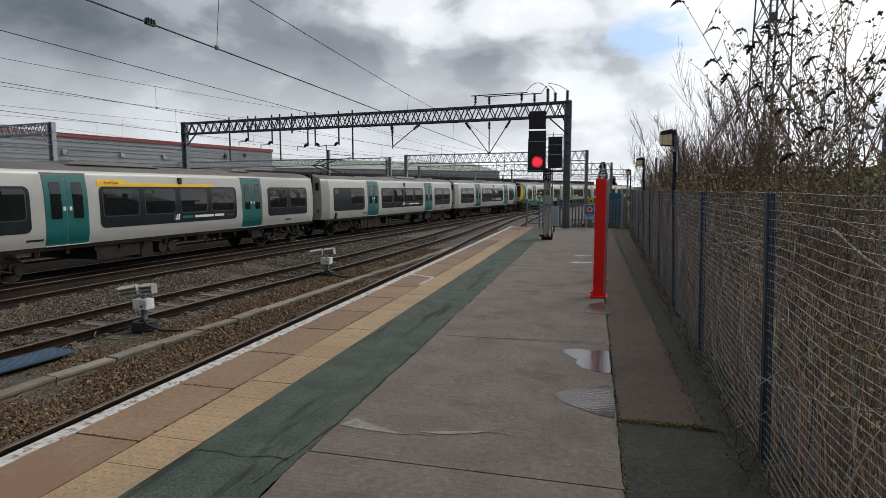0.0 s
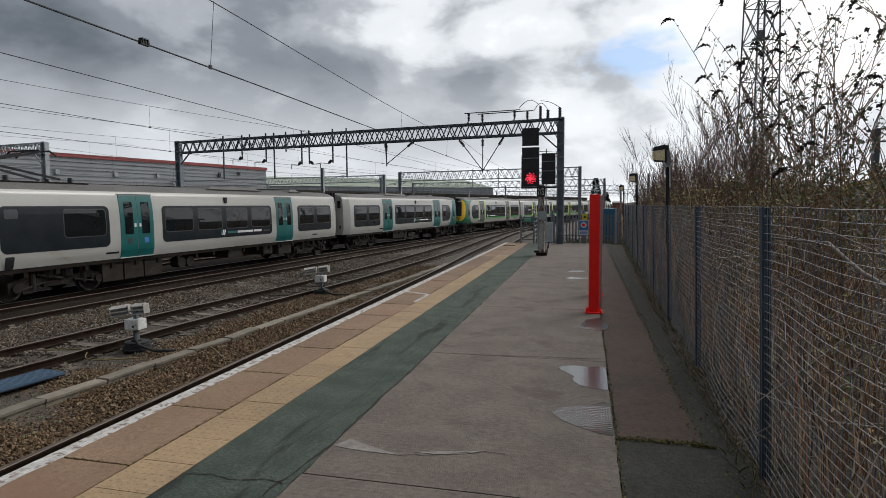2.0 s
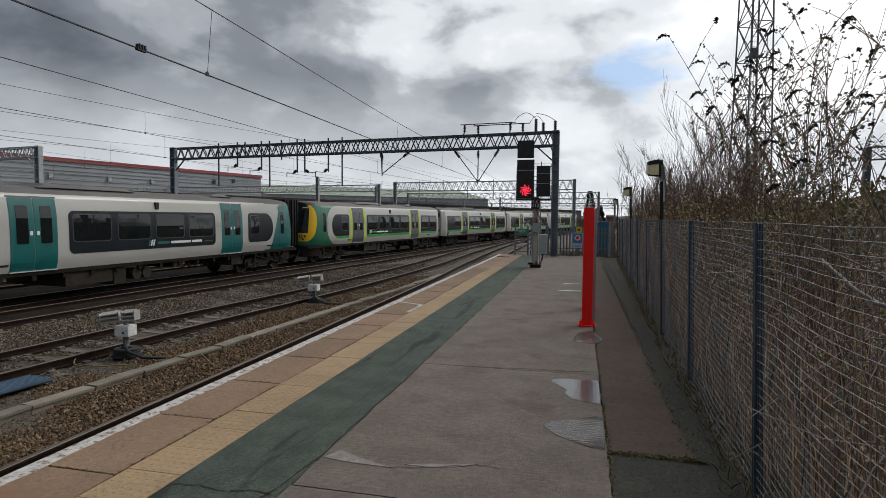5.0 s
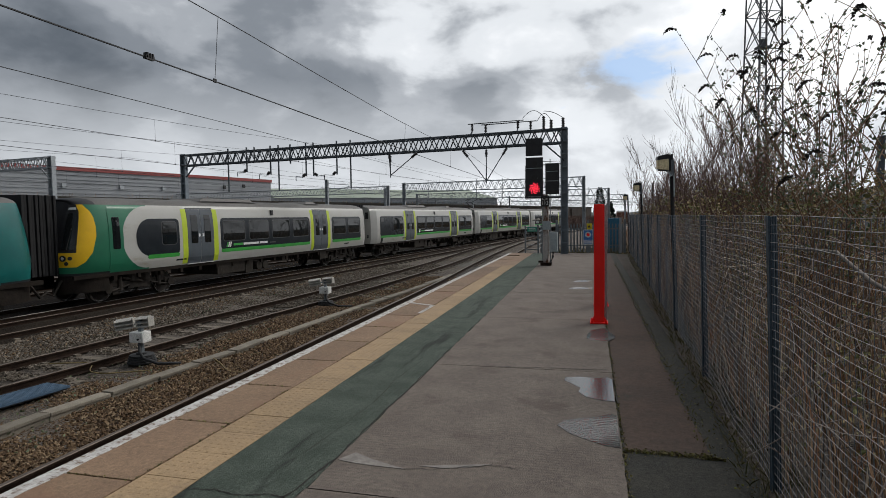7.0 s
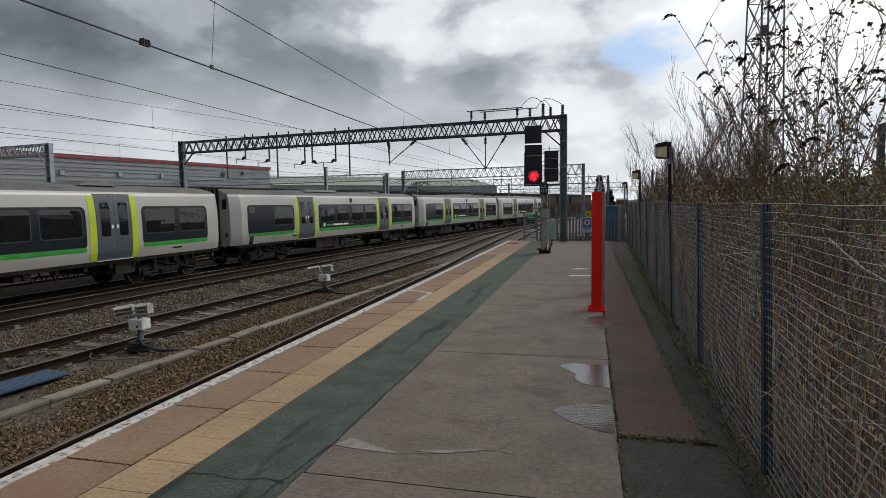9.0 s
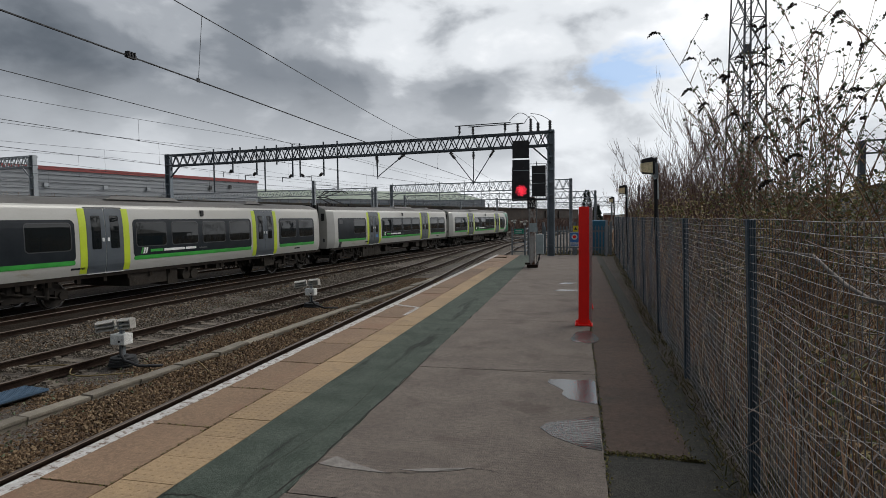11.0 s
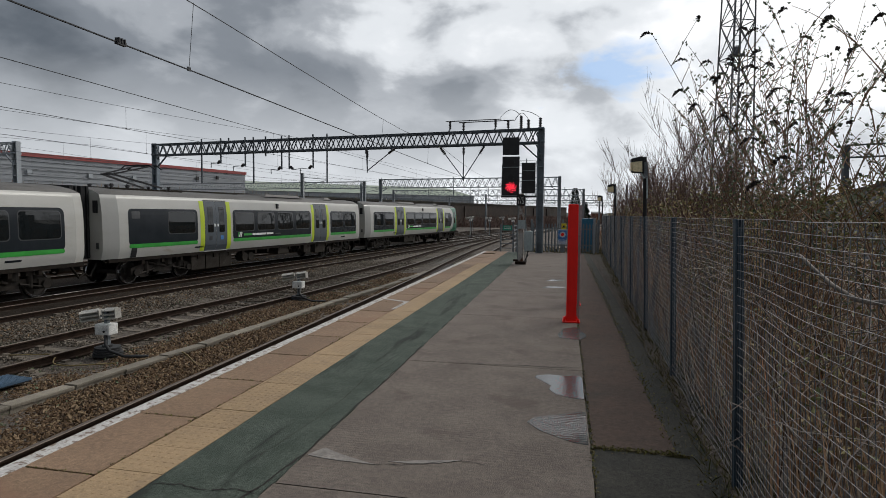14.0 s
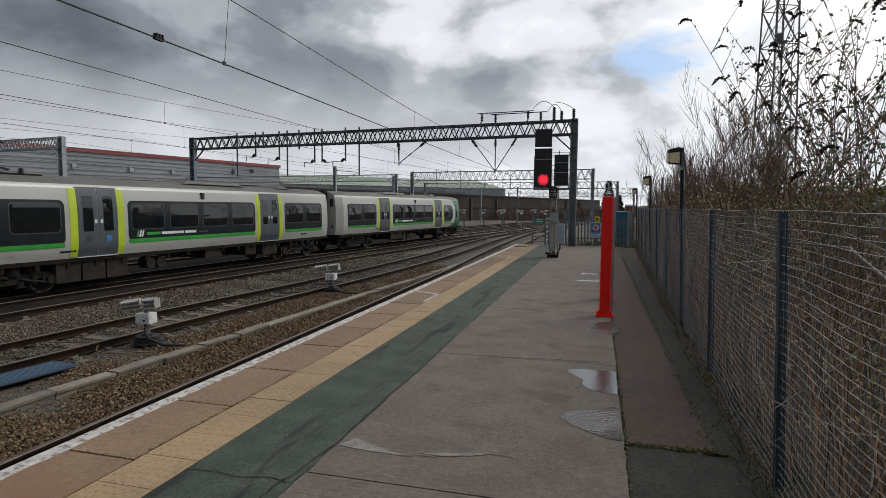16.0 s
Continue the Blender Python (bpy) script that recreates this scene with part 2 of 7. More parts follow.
# Dark beams, paler columns: one steel, its backlit and lit tones put into colour.
M["gantry"] = material("gantry_steel", (0.085, 0.10, 0.115), (0.06, 0.07, 0.08), 2, 0.6, 0.35, bump=0.1)
M["gantry_col"] = material("grey_gantry_column", (0.20, 0.235, 0.265), (0.155, 0.185, 0.21), 2, 0.55, 0.2, bump=0.1)
# Paler than the near steel: distance haze put into the colour.
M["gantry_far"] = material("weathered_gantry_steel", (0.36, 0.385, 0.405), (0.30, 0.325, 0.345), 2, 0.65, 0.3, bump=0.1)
M["fence_post"] = material("fence_post_paint", (0.052, 0.080, 0.104), (0.038, 0.060, 0.080), 6, 0.5, 0.2, bump=0.1, stain=(0.085, 0.10, 0.11), stain_scale=5)
M["fence_wire"] = material("fence_wire", (0.31, 0.30, 0.285), (0.21, 0.205, 0.20), 9, 0.5, 0.1, bump=0.0)
M["fence_wire_dull"] = material("dull_fence_wire", (0.15, 0.168, 0.19), (0.11, 0.125, 0.142), 9, 0.6, 0.1, bump=0.0)
M["red"] = material("red_paint", (0.95, 0.012, 0.006), (0.86, 0.012, 0.007), 3, 0.5, bump=0.05, spec=0.3, fine=0.04)
M["black"] = material("black_coated_metal", (0.012, 0.012, 0.014), (0.02, 0.02, 0.022), 5, 0.6, bump=0.05)
M["rust_mast"] = material("rusted_white_mast", (0.42, 0.40, 0.38), (0.33, 0.31, 0.29), 4, 0.75, bump=0.3, stain=(0.12, 0.055, 0.03), stain_scale=3.2, stain_at=0.46, stretch=(1, 1, 0.5))
M["box_grey"] = material("equipment_grey", (0.36, 0.42, 0.43), (0.3, 0.35, 0.36), 4, 0.6, bump=0.05)
M["box_white"] = material("weathered_white_box", (0.76, 0.76, 0.74), (0.66, 0.66, 0.63), 6, 0.6, bump=0.05, stain=(0.36, 0.34, 0.31), stain_scale=6)
M["louvre"] = material("pale_louvre_metal", (0.52, 0.50, 0.455), (0.40, 0.38, 0.345), 8, 0.6, 0.2, bump=0.1)
# Near-black carries the shade beside platform edge and rail as well as oil.
M["oily"] = material("oily_trackbed", (0.022, 0.019, 0.017), (0.035, 0.029, 0.024), 2, 0.8, bump=0.8, bscale=30, space=W, fine=0.4, bdist=0.04)
M["dark_bed"] = material("grimy_trackbed", (0.032, 0.025, 0.019), (0.018, 0.014, 0.011), 1.1, 0.95, spec=0.1, bump=1.0, bscale=24, space=W, fine=0.55, bdist=0.05, grit=0.4, grit_scale=14.0)
M["wet"] = material("wet_concrete", (0.075, 0.068, 0.063), (0.09, 0.082, 0.076), 5, 0.14, bump=1.0, bscale=44, spec=0.6, space=W, fine=0.4, ribs=2.6)
M["rubber"] = material("black_rubber_base", (0.035, 0.036, 0.038), None, 9, 0.75, bump=0.2)
M["cable_yellow"] = material("dirty_yellow_cable", (0.22, 0.165, 0.07), None, 9, 0.7, bump=0.1)
M["sign_blue"] = material("blue_sign", (0.06, 0.22, 0.55), None, 9, 0.5, bump=0)
M["sign_yellow"] = material("yellow_sign", (0.72, 0.58, 0.02), None, 9, 0.5, bump=0)
M["sign_green"] = material("green_sign", (0.02, 0.30, 0.20), None, 9, 0.5, bump=0)
M["sign_white"] = material("white_sign", (0.72, 0.74, 0.76), None, 9, 0.5, bump=0)
M["lettering"] = material("white_lettering", (0.75, 0.75, 0.74), (0.68, 0.68, 0.67), 9, 0.6, bump=0)
M["lamp_glass"] = material("yellowed_lamp_glass", (0.80, 0.68, 0.42), (0.66, 0.55, 0.33), 9, 0.25, bump=0.1, bscale=40)
M["red_lamp"] = glow_material("lit_red_aspect", (1.0, 0.03, 0.06), 2.6)
M["dark_lens"] = material("unlit_lens", (0.012, 0.010, 0.011), None, 9, 0.5, bump=0)
M["insulator"] = material("brown_insulator", (0.035, 0.03, 0.032), None, 9, 0.3, bump=0)
M["wire"] = material("overhead_wire", (0.03, 0.032, 0.035), None, 2, 0.6, 0.3, bump=0)
# train
M["t_white"] = material("train_white_paint", (0.455, 0.452, 0.425), (0.41, 0.403, 0.37), 0.9, 0.3, bump=0.02, spec=0.5, fine=0.05, stain=(0.34, 0.31, 0.25), stain_scale=1.7, stain_at=0.6, stretch=(0.35, 1, 1.2))
M["t_roof"] = material("train_roof_grey", (0.115, 0.11, 0.102), (0.085, 0.081, 0.075), 1.2, 0.6, bump=0.1, stretch=(0.4, 1, 1), stain=(0.06, 0.056, 0.05), stain_scale=2, stain_at=0.58)
M["t_dark"] = material("train_window_band", (0.016, 0.020, 0.024), (0.022, 0.026, 0.031), 2, 0.22, bump=0.0, spec=0.2, fine=0.05)
M["t_glass"] = material("train_glass", (0.008, 0.010, 0.011), (0.012, 0.014, 0.014), 2, 0.02, bump=0.0, spec=0.45, fine=0.0)
M["t_seal"] = material("window_seal", (0.06, 0.063, 0.066), None, 2, 0.4, bump=0.0)
M["t_teal"] = material("train_teal_paint", (0.007, 0.125, 0.118), (0.006, 0.10, 0.095), 1.5, 0.33, bump=0.0, spec=0.5, fine=0.05, stain=(0.03, 0.12, 0.115), stain_scale=2.2)
M["t_green"] = material("train_green_paint", (0.016, 0.15, 0.078), (0.013, 0.125, 0.068), 1.5, 0.33, bump=0.0, spec=0.5, fine=0.05)
M["t_lime"] = material("train_lime_paint", (0.50, 0.62, 0.035), (0.45, 0.56, 0.035), 2, 0.36, bump=0.0, fine=0.05)
M["t_stripe"] = material("train_green_stripe", (0.045, 0.36, 0.055), None, 2, 0.4, bump=0.0, fine=0.05)
M["t_door"] = material("train_grey_door", (0.085, 0.10, 0.115), (0.07, 0.083, 0.096), 2, 0.38, bump=0.0, fine=0.05)
M["t_yellow"] = material("train_yellow_paint", (0.86, 0.52, 0.012), (0.8, 0.47, 0.012), 2, 0.35, bump=0.0, fine=0.05)
M["t_under"] = material("underframe_grime", (0.012, 0.010, 0.009), (0.024, 0.019, 0.015), 2.2, 0.85, bump=0.4, bscale=30, spec=0.1)
M["t_box"] = material("dusty_equipment_steel", (0.042, 0.036, 0.030), (0.027, 0.023, 0.019), 2.4, 0.85, bump=0.3, bscale=30, spec=0.15, stain=(0.065, 0.056, 0.047), stain_scale=3.0, stain_at=0.6)
M["t_bogie"] = material("bogie_grime", (0.013, 0.011, 0.009), (0.030, 0.024, 0.019), 3, 0.75, 0.0, bump=0.4, bscale=30, spec=0.2)
M["t_wheel"] = material("wheel_steel", (0.05, 0.044, 0.04), (0.07, 0.06, 0.052), 3, 0.6, 0.5, bump=0.1)
M["t_tread"] = material("polished_tread", (0.42, 0.42, 0.42), None, 3, 0.25, 0.95, bump=0.0)
M["t_gangway"] = material("gangway_rubber", (0.012, 0.012, 0.013), None, 4, 0.8, bump=0.2)
# distance
M["factory"] = material("pale_cladding", (0.34, 0.355, 0.37), (0.29, 0.305, 0.32), 0.2, 0.6, bump=0.0, space=W, fine=0.04)
M["factory_red"] = material("red_fascia", (0.33, 0.075, 0.07), (0.27, 0.07, 0.065), 0.3, 0.6, bump=0.0, space=W, fine=0.05)
M["shed_roof"] = material("pale_green_roof", (0.30, 0.34, 0.28), (0.24, 0.29, 0.22), 0.1, 0.7, bump=0.0, space=W, fine=0.05)
M["brick"] = material("dark_brick_wall", (0.05, 0.035, 0.027), (0.033, 0.025, 0.02), 0.35, 0.9, bump=0.5, bscale=3.0, space=W, fine=0.3, stain=(0.045, 0.04, 0.036), stain_scale=0.25, stain_at=0.52)
M["soot"] = material("sooty_mossy_coping", (0.040, 0.036, 0.028), (0.026, 0.024, 0.020), 0.6, 0.95, bump=0.4, bscale=6.0, space=W, fine=0.3, stain=(0.06, 0.06, 0.03), stain_scale=0.5, stain_at=0.56)
M["red_brick"] = material("red_brick", (0.24, 0.10, 0.07), (0.19, 0.085, 0.06), 0.8, 0.9, bump=0.2, bscale=4.0, space=W)
M["container"] = material("blue_container", (0.035, 0.16, 0.26), (0.03, 0.13, 0.21), 2, 0.6, bump=0.1)
M["tower"] = material("tower_steel", (0.11, 0.115, 0.12), (0.08, 0.085, 0.09), 1, 0.6, 0.4, bump=0.0)
# plants
M["stem"] = island_material("woody_stem", [(0.115, 0.068, 0.044), (0.19, 0.118, 0.073), (0.27, 0.17, 0.104), (0.13, 0.085, 0.06)])
M["dry_stem"] = island_material("dry_bramble_stem", [(0.44, 0.215, 0.11), (0.11, 0.07, 0.045), (0.58, 0.38, 0.22), (0.21, 0.15, 0.10), (0.68, 0.58, 0.44), (0.08, 0.056, 0.038), (0.48, 0.29, 0.17)])
M["twig"] = island_material("purple_brown_twig", [(0.15, 0.12, 0.105), (0.22, 0.175, 0.15), (0.12, 0.095, 0.085), (0.34, 0.30, 0.26)])
M["dark_twig"] = island_material("dark_bare_twig", [(0.095, 0.060, 0.052), (0.15, 0.098, 0.078), (0.12, 0.078, 0.066), (0.21, 0.14, 0.105)])
M["moss_bits"] = island_material("moss_and_litter", [(0.11, 0.12, 0.026), (0.17, 0.16, 0.038), (0.09, 0.068, 0.036), (0.2, 0.16, 0.08), (0.07, 0.072, 0.03)])
M["leaf"] = island_material("dull_green_leaf", [(0.055, 0.085, 0.045), (0.10, 0.135, 0.07), (0.15, 0.165, 0.09), (0.09, 0.11, 0.07)], rough=0.6)
M["bramble_leaf"] = island_material("bramble_leaf", [(0.12, 0.135, 0.046), (0.20, 0.195, 0.07), (0.28, 0.215, 0.09), (0.25, 0.15, 0.07)], rough=0.65)
M["needle"] = island_material("dark_needles", [(0.016, 0.026, 0.020), (0.028, 0.042, 0.030), (0.04, 0.055, 0.04)])
M["seed"] = island_material("dry_flower_spike", [(0.02, 0.016, 0.014), (0.035, 0.027, 0.022)])
M["grass"] = island_material("dead_grass", [(0.18, 0.15, 0.085), (0.12, 0.105, 0.05), (0.07, 0.075, 0.03), (0.22, 0.19, 0.12)])
M["hill"] = material("far_woodland", (0.075, 0.085, 0.085), (0.055, 0.065, 0.062), 0.02, 0.95, bump=0.0, space=W)


# ---------------------------------------------------------------- mesh tools
class Shape:
    """A growing mesh of boxes, tubes and plates."""

    def __init__(self):
        self.v, self.f, self.m = [], [], []

    def add(self, verts, faces, mi=0):
        o = len(self.v)
        self.v += [tuple(p) for p in verts]
        self.f += [tuple(o + i for i in q) for q in faces]
        self.m += [mi] * len(faces)
        return self

    def box(self, c, s, turn=None, mi=0):
        vs = [Vector((sx * s[0] / 2, sy * s[1] / 2, sz * s[2] / 2)) for sx in (-1, 1) for sy in (-1, 1) for sz in (-1, 1)]
        if turn is not None:
            vs = [turn @ p for p in vs]
        c = Vector(c)
        return self.add([p + c for p in vs], [(0, 1, 3, 2), (4, 6, 7, 5), (0, 4, 5, 1), (2, 3, 7, 6), (0, 2, 6, 4), (1, 5, 7, 3)], mi)

    def bar(self, a, b, w, h=None, mi=0):
        """A square bar from a to b."""
        a, b = Vector(a), Vector(b)
        d = b - a
        if d.length < 1e-6:
            return self
        t = d.to_track_quat("X", "Z").to_matrix()
        return self.box((a + b) / 2, (d.length, w, h or w), t, mi)

    def tube(self, pts, r, n=6, mi=0, caps=True):
        pts = [Vector(p) for p in pts]
        rs = r if isinstance(r, (list, tuple)) else [r] * len(pts)
        vs, fs = [], []
        for i, p in enumerate(pts):
            d = pts[min(i + 1, len(pts) - 1)] - pts[max(i - 1, 0)]
            q = d.to_track_quat("Z", "Y").to_matrix() if d.length > 1e-9 else Matrix.Identity(3)
            for k in range(n):
                a = 2 * math.pi * k / n
                vs.append(p + q @ Vector((math.cos(a) * rs[i], math.sin(a) * rs[i], 0)))
        for i in range(len(pts) - 1):
            for k in range(n):
                fs.append((i * n + k, i * n + (k + 1) % n, (i + 1) * n + (k + 1) % n, (i + 1) * n + k))
        if caps:
            fs.append(tuple(reversed(range(n))))
            fs.append(tuple((len(pts) - 1) * n + k for k in range(n)))
        return self.add(vs, fs, mi)

    def disc(self, c, axis, r, depth, n=16, mi=0):
        c, ax = Vector(c), Vector(axis).normalized()
        return self.tube([c - ax * depth / 2, c + ax * depth / 2], r, n, mi)

    def prism(self, outline, z0, z1, mi=0):
        n = len(outline)
        vs = [(x, y, z0) for x, y in outline] + [(x, y, z1) for x, y in outline]
        fs = [tuple(reversed(range(n))), tuple(range(n, 2 * n))] + [(i, (i + 1) % n, n + (i + 1) % n, n + i) for i in range(n)]
        return self.add(vs, fs, mi)

    def mesh(self, name, mats, smooth=False, bevel=0.0):
        me = bpy.data.meshes.new(name)
        me.from_pydata(self.v, [], self.f)
        for mt in mats:
            me.materials.append(mt)
        if len(mats) > 1:
            me.polygons.foreach_set("material_index", self.m)
        if bevel:
            bm = bmesh.new()
            bm.from_mesh(me)
            bmesh.ops.remove_doubles(bm, verts=bm.verts, dist=1e-5)
            es = [e for e in bm.edges if len(e.link_faces) == 2 and e.calc_face_angle(0) > 0.5]
            bmesh.ops.bevel(bm, geom=es, offset=bevel, segments=2, affect="EDGES", profile=0.7, clamp_overlap=True)
            bm.to_mesh(me)
            bm.free()
        if smooth:
            me.polygons.foreach_set("use_smooth", [True] * len(me.polygons))
        me.update()
        return me


def part(name, shape, mat, parent=None, label="", smooth=False, bevel=0.0, at=None):
    mats = [M[k] for k in (mat if isinstance(mat, (list, tuple)) else [mat])]
    ob = new(name, shape.mesh(name, mats, smooth, bevel))
    if parent is not None:
        ob.parent = parent
    if at is not None:
        ob.matrix_basis = at
    if label:
        ob["label"] = label
    return ob


def again(ob, parent, m):
    """One more part on the same mesh."""
    o = new(ob.name.split(".")[0], ob.data)
    o.parent = parent
    o.matrix_basis = m
    if "label" in ob:
        o["label"] = ob["label"]
    return o


def thing(name, label, category, m=None, group="", kind=""):
    ob = new(name)
    ob.empty_display_size = 0.2
    if m is not None:
        ob.matrix_basis = m
    return tagged(ob, label, category, group, kind)


def words(text, size, mat, parent, m, name="lettering"):
    cu = bpy.data.curves.new(name, "FONT")
    cu.body, cu.size, cu.align_x, cu.align_y, cu.extrude = text, size, "CENTER", "CENTER", 0.002
    cu.materials.append(M[mat])
    ob = new(name, cu)
    ob.parent = parent
    ob.matrix_basis = m
    return ob


RND = random.Random(7)

# ---------------------------------------------------------------- ground and platform
RAIL = -0.95            # rail level under the platform surface
END = 26.4              # platform end


def ground_height(x, y):
    low = -1.14
    if x <= -3.3:
        return low
    bank = 0.0 if x > 6 else -0.06
    k = min(1.0, max(0.0, (y - (END - 0.2)) / 9.0))
    k = k * k * (3 - 2 * k)
    h = bank * (1 - k) + low * k
    if x < -2.0 and y > END:
        h = low
    if -3.3 < x < 1.0 and y < END:
        h = -1.14
    return h


def make_ground():
    xs = [-2600, -900, -300, -120, -60, -40, -30, -24, -18, -14, -10, -7, -5, -3.31, -3.29, -2.4, -2.0, -1.0, 0.5, 0.99, 1.01, 2, 4, 6, 9, 14, 22, 35, 60, 120, 300, 900, 2600]
    ys = [-900, -200, -60, -20, -8, -2, 3, 8, 14, 20, 26.19, 26.41, 27.5, 29, 31, 33, 36, 42, 55, 75, 110, 160, 300, 700, 1500, 3000]
    s = Shape()
    n = len(xs)
    vs = [(x, y, ground_height(x, y)) for y in ys for x in xs]
    fs = [(j * n + i, j * n + i + 1, (j + 1) * n + i + 1, (j + 1) * n + i) for j in range(len(ys) - 1) for i in range(n - 1)]
    s.add(vs, fs)
    tagged(part("ground", s, "ballast"), "dull brown ballast and earth reaching the horizon", "ground", kind="structure")


make_ground()


def strip(name, x0, x1, y0, y1, z0, z1, mat, parent=None, label="", cuts=40, jag0=0.0, jag1=0.0, seed=1):
    """A long slab with slightly uneven long edges."""
    r = random.Random(seed)
    s = Shape()
    vs, fs = [], []
    for i in range(cuts + 1):
        y = y0 + (y1 - y0) * i / cuts
        a, b = x0 + r.uniform(-jag0, jag0), x1 + r.uniform(-jag1, jag1)
        vs += [(a, y, z0), (b, y, z0), (b, y, z1), (a, y, z1)]
    for i in range(cuts):
        o = i * 4
        for k in range(4):
            fs.append((o + k, o + 4 + k, o + 4 + (k + 1) % 4, o + (k + 1) % 4))
    fs += [(0, 1, 2, 3), (cuts * 4 + 3, cuts * 4 + 2, cuts * 4 + 1, cuts * 4)]
    s.add(vs, fs)
    return part(name, s, mat, parent, label)


platform = tagged(strip("platform", -3.52, 1.02, -9, END, -1.3, -0.06, "face"), "raised station platform with concrete body", "platform", kind="structure")
strip("green_strip", -2.505, -1.755, -9, END - 0.3, -0.06, 0.0, "green", platform, "worn green surfacing with cracks", 140, 0.004, 0.018, 3)
strip("asphalt_verge", 0.22, 1.04, -9, END, -0.06, -0.012, "asphalt", platform, "dark old asphalt beside the fence", 120, 0.012, 0.0, 4)
strip("brown_verge", 0.235, 0.80, 4.33, END - 0.5, -0.03, -0.007, "asphalt_brown", platform, "brown resurfaced strip", 90, 0.006, 0.02, 5)


def path_bays():
    ys = [-9, -3.0, 0.2, 3.28, 6.42, 9.6, 12.8, 16.0, 19.2, 22.4, END - 0.05]
    for i in range(len(ys) - 1):
        strip("concrete_bay", -1.755, 0.215, ys[i] + 0.006, ys[i + 1] - 0.006, -0.06, 0.0, "path", platform, "grey ribbed concrete bay" if i == 0 else "", 30, 0.012, 0.006, 20 + i)


path_bays()
strip("end_slab", -3.6, -2.505, END - 1.5, END, -0.08, 0.0, "slab", platform, "", 6, 0.0, 0.0, 61)


def flat(name, pts, z, mat, parent, label="", thick=0.01):
    s = Shape()
    s.prism(pts, z - thick, z)
    return part(name, s, mat, parent, label)


def blob(cx, cy, rx, ry, seed, n=26, rough=0.25, skew=0.0):
    r = random.Random(seed)
    ph = [r.uniform(0, 6.28) for _ in range(4)]
    out = []
    for k in range(n):
        a = 2 * math.pi * k / n
        f = 1 + rough * (0.5 * math.sin(2 * a + ph[0]) + 0.35 * math.sin(3 * a + ph[1]) + 0.25 * math.sin(5 * a + ph[2]))
        out.append((cx + rx * f * math.cos(a) + skew * math.sin(a), cy + ry * f * math.sin(a)))
    return out


flat("mortar_patch", [(-1.735, 3.715), (-1.66, 3.86), (-1.53, 3.79), (-1.40, 3.735), (-1.22, 3.67), (-1.45, 3.675), (-1.62, 3.69)], 0.004, "patch", platform, "pale mortar repair")
flat("mortar_patch", [(-1.15, 3.74), (-0.95, 3.80), (-0.66, 3.87), (-0.80, 3.79), (-0.98, 3.74)], 0.003, "patch", platform)


def crack(pts, w, seed):
    r = random.Random(seed)
    fine = []
    for (a, b), (c, d) in zip(pts, pts[1:]):
        for k in range(7):
            t = k / 7
            fine.append((a + (c - a) * t + r.uniform(-0.012, 0.012), b + (d - b) * t + r.uniform(-0.012, 0.012)))
    fine.append(pts[-1])
    s = Shape()
    vs, fs = [], []
    for i, p in enumerate(fine):
        q0, q1 = fine[max(i - 1, 0)], fine[min(i + 1, len(fine) - 1)]
        dx, dy = q1[0] - q0[0], q1[1] - q0[1]
        l = math.hypot(dx, dy) or 1
        ww = w * r.uniform(0.4, 1.3)
        vs += [(p[0] - dy / l * ww, p[1] + dx / l * ww, 0.004), (p[0] + dy / l * ww, p[1] - dx / l * ww, 0.004)]
    for i in range(len(fine) - 1):
        fs.append((2 * i, 2 * i + 1, 2 * i + 3, 2 * i + 2))
    s.add(vs, fs)
    part("crack", s, "crack", platform)


crack([(-2.50, 3.10), (-2.32, 3.13), (-2.13, 3.10), (-1.95, 3.15), (-1.80, 3.12)], 0.005, 1)
crack([(-2.05, 3.6), (-1.98, 4.3), (-1.94, 5.0), (-2.0, 5.7), (-1.94, 6.5)], 0.003, 2)
crack([(-1.86, 2.8), (-1.80, 3.4), (-1.76, 3.75), (-1.77, 4.5), (-1.75, 5.6), (-1.76, 7.2)], 0.008, 3)
crack([(-1.22, 3.68), (-1.0, 3.72), (-0.66, 3.86), (-0.5, 3.83)], 0.004, 4)
crack([(-1.02, 6.42), (-0.6, 6.47), (0.2, 6.52)], 0.006, 5)
crack([(-2.5, 8.2), (-2.2, 8.25), (-1.8, 8.2)], 0.006, 6)
crack([(-1.74, 12.9), (-1.0, 12.85), (0.2, 12.85)], 0.006, 8)


def puddle(pts, label, mat="puddle"):
    s = Shape()
    s.prism(pts, -0.002, 0.0035)
    tagged(part("puddle", s, mat), label, "puddle", "puddles on the platform")


puddle([(0.205, 5.42), (0.07, 5.44), (-0.05, 5.52), (-0.12, 5.66), (-0.10, 5.78), (-0.19, 5.92), (-0.27, 6.03), (-0.26, 6.14), (-0.12, 6.19), (0.05, 6.16), (0.15, 6.22), (0.208, 6.15)], "shallow rain puddle on the concrete path")
puddle([(0.205, 4.34), (0.10, 4.36), (-0.02, 4.44), (-0.16, 4.55), (-0.27, 4.72), (-0.22, 4.84), (-0.08, 4.92), (0.06, 4.99), (0.15, 5.08), (0.207, 5.05)], "shallow wet patch on ribbed concrete", "wet")
puddle(blob(0.13, 8.42, 0.16, 0.5, 3, rough=0.3), "thin puddle in front of the red post", "wet")
puddle([(-0.45, 15.0), (-0.05, 15.05), (0.02, 15.3), (-0.3, 15.35)], "long thin puddle on the path")
puddle([(-0.5, 13.6), (0.0, 13.62), (0.05, 13.82), (-0.35, 13.85)], "long thin puddle on the path")


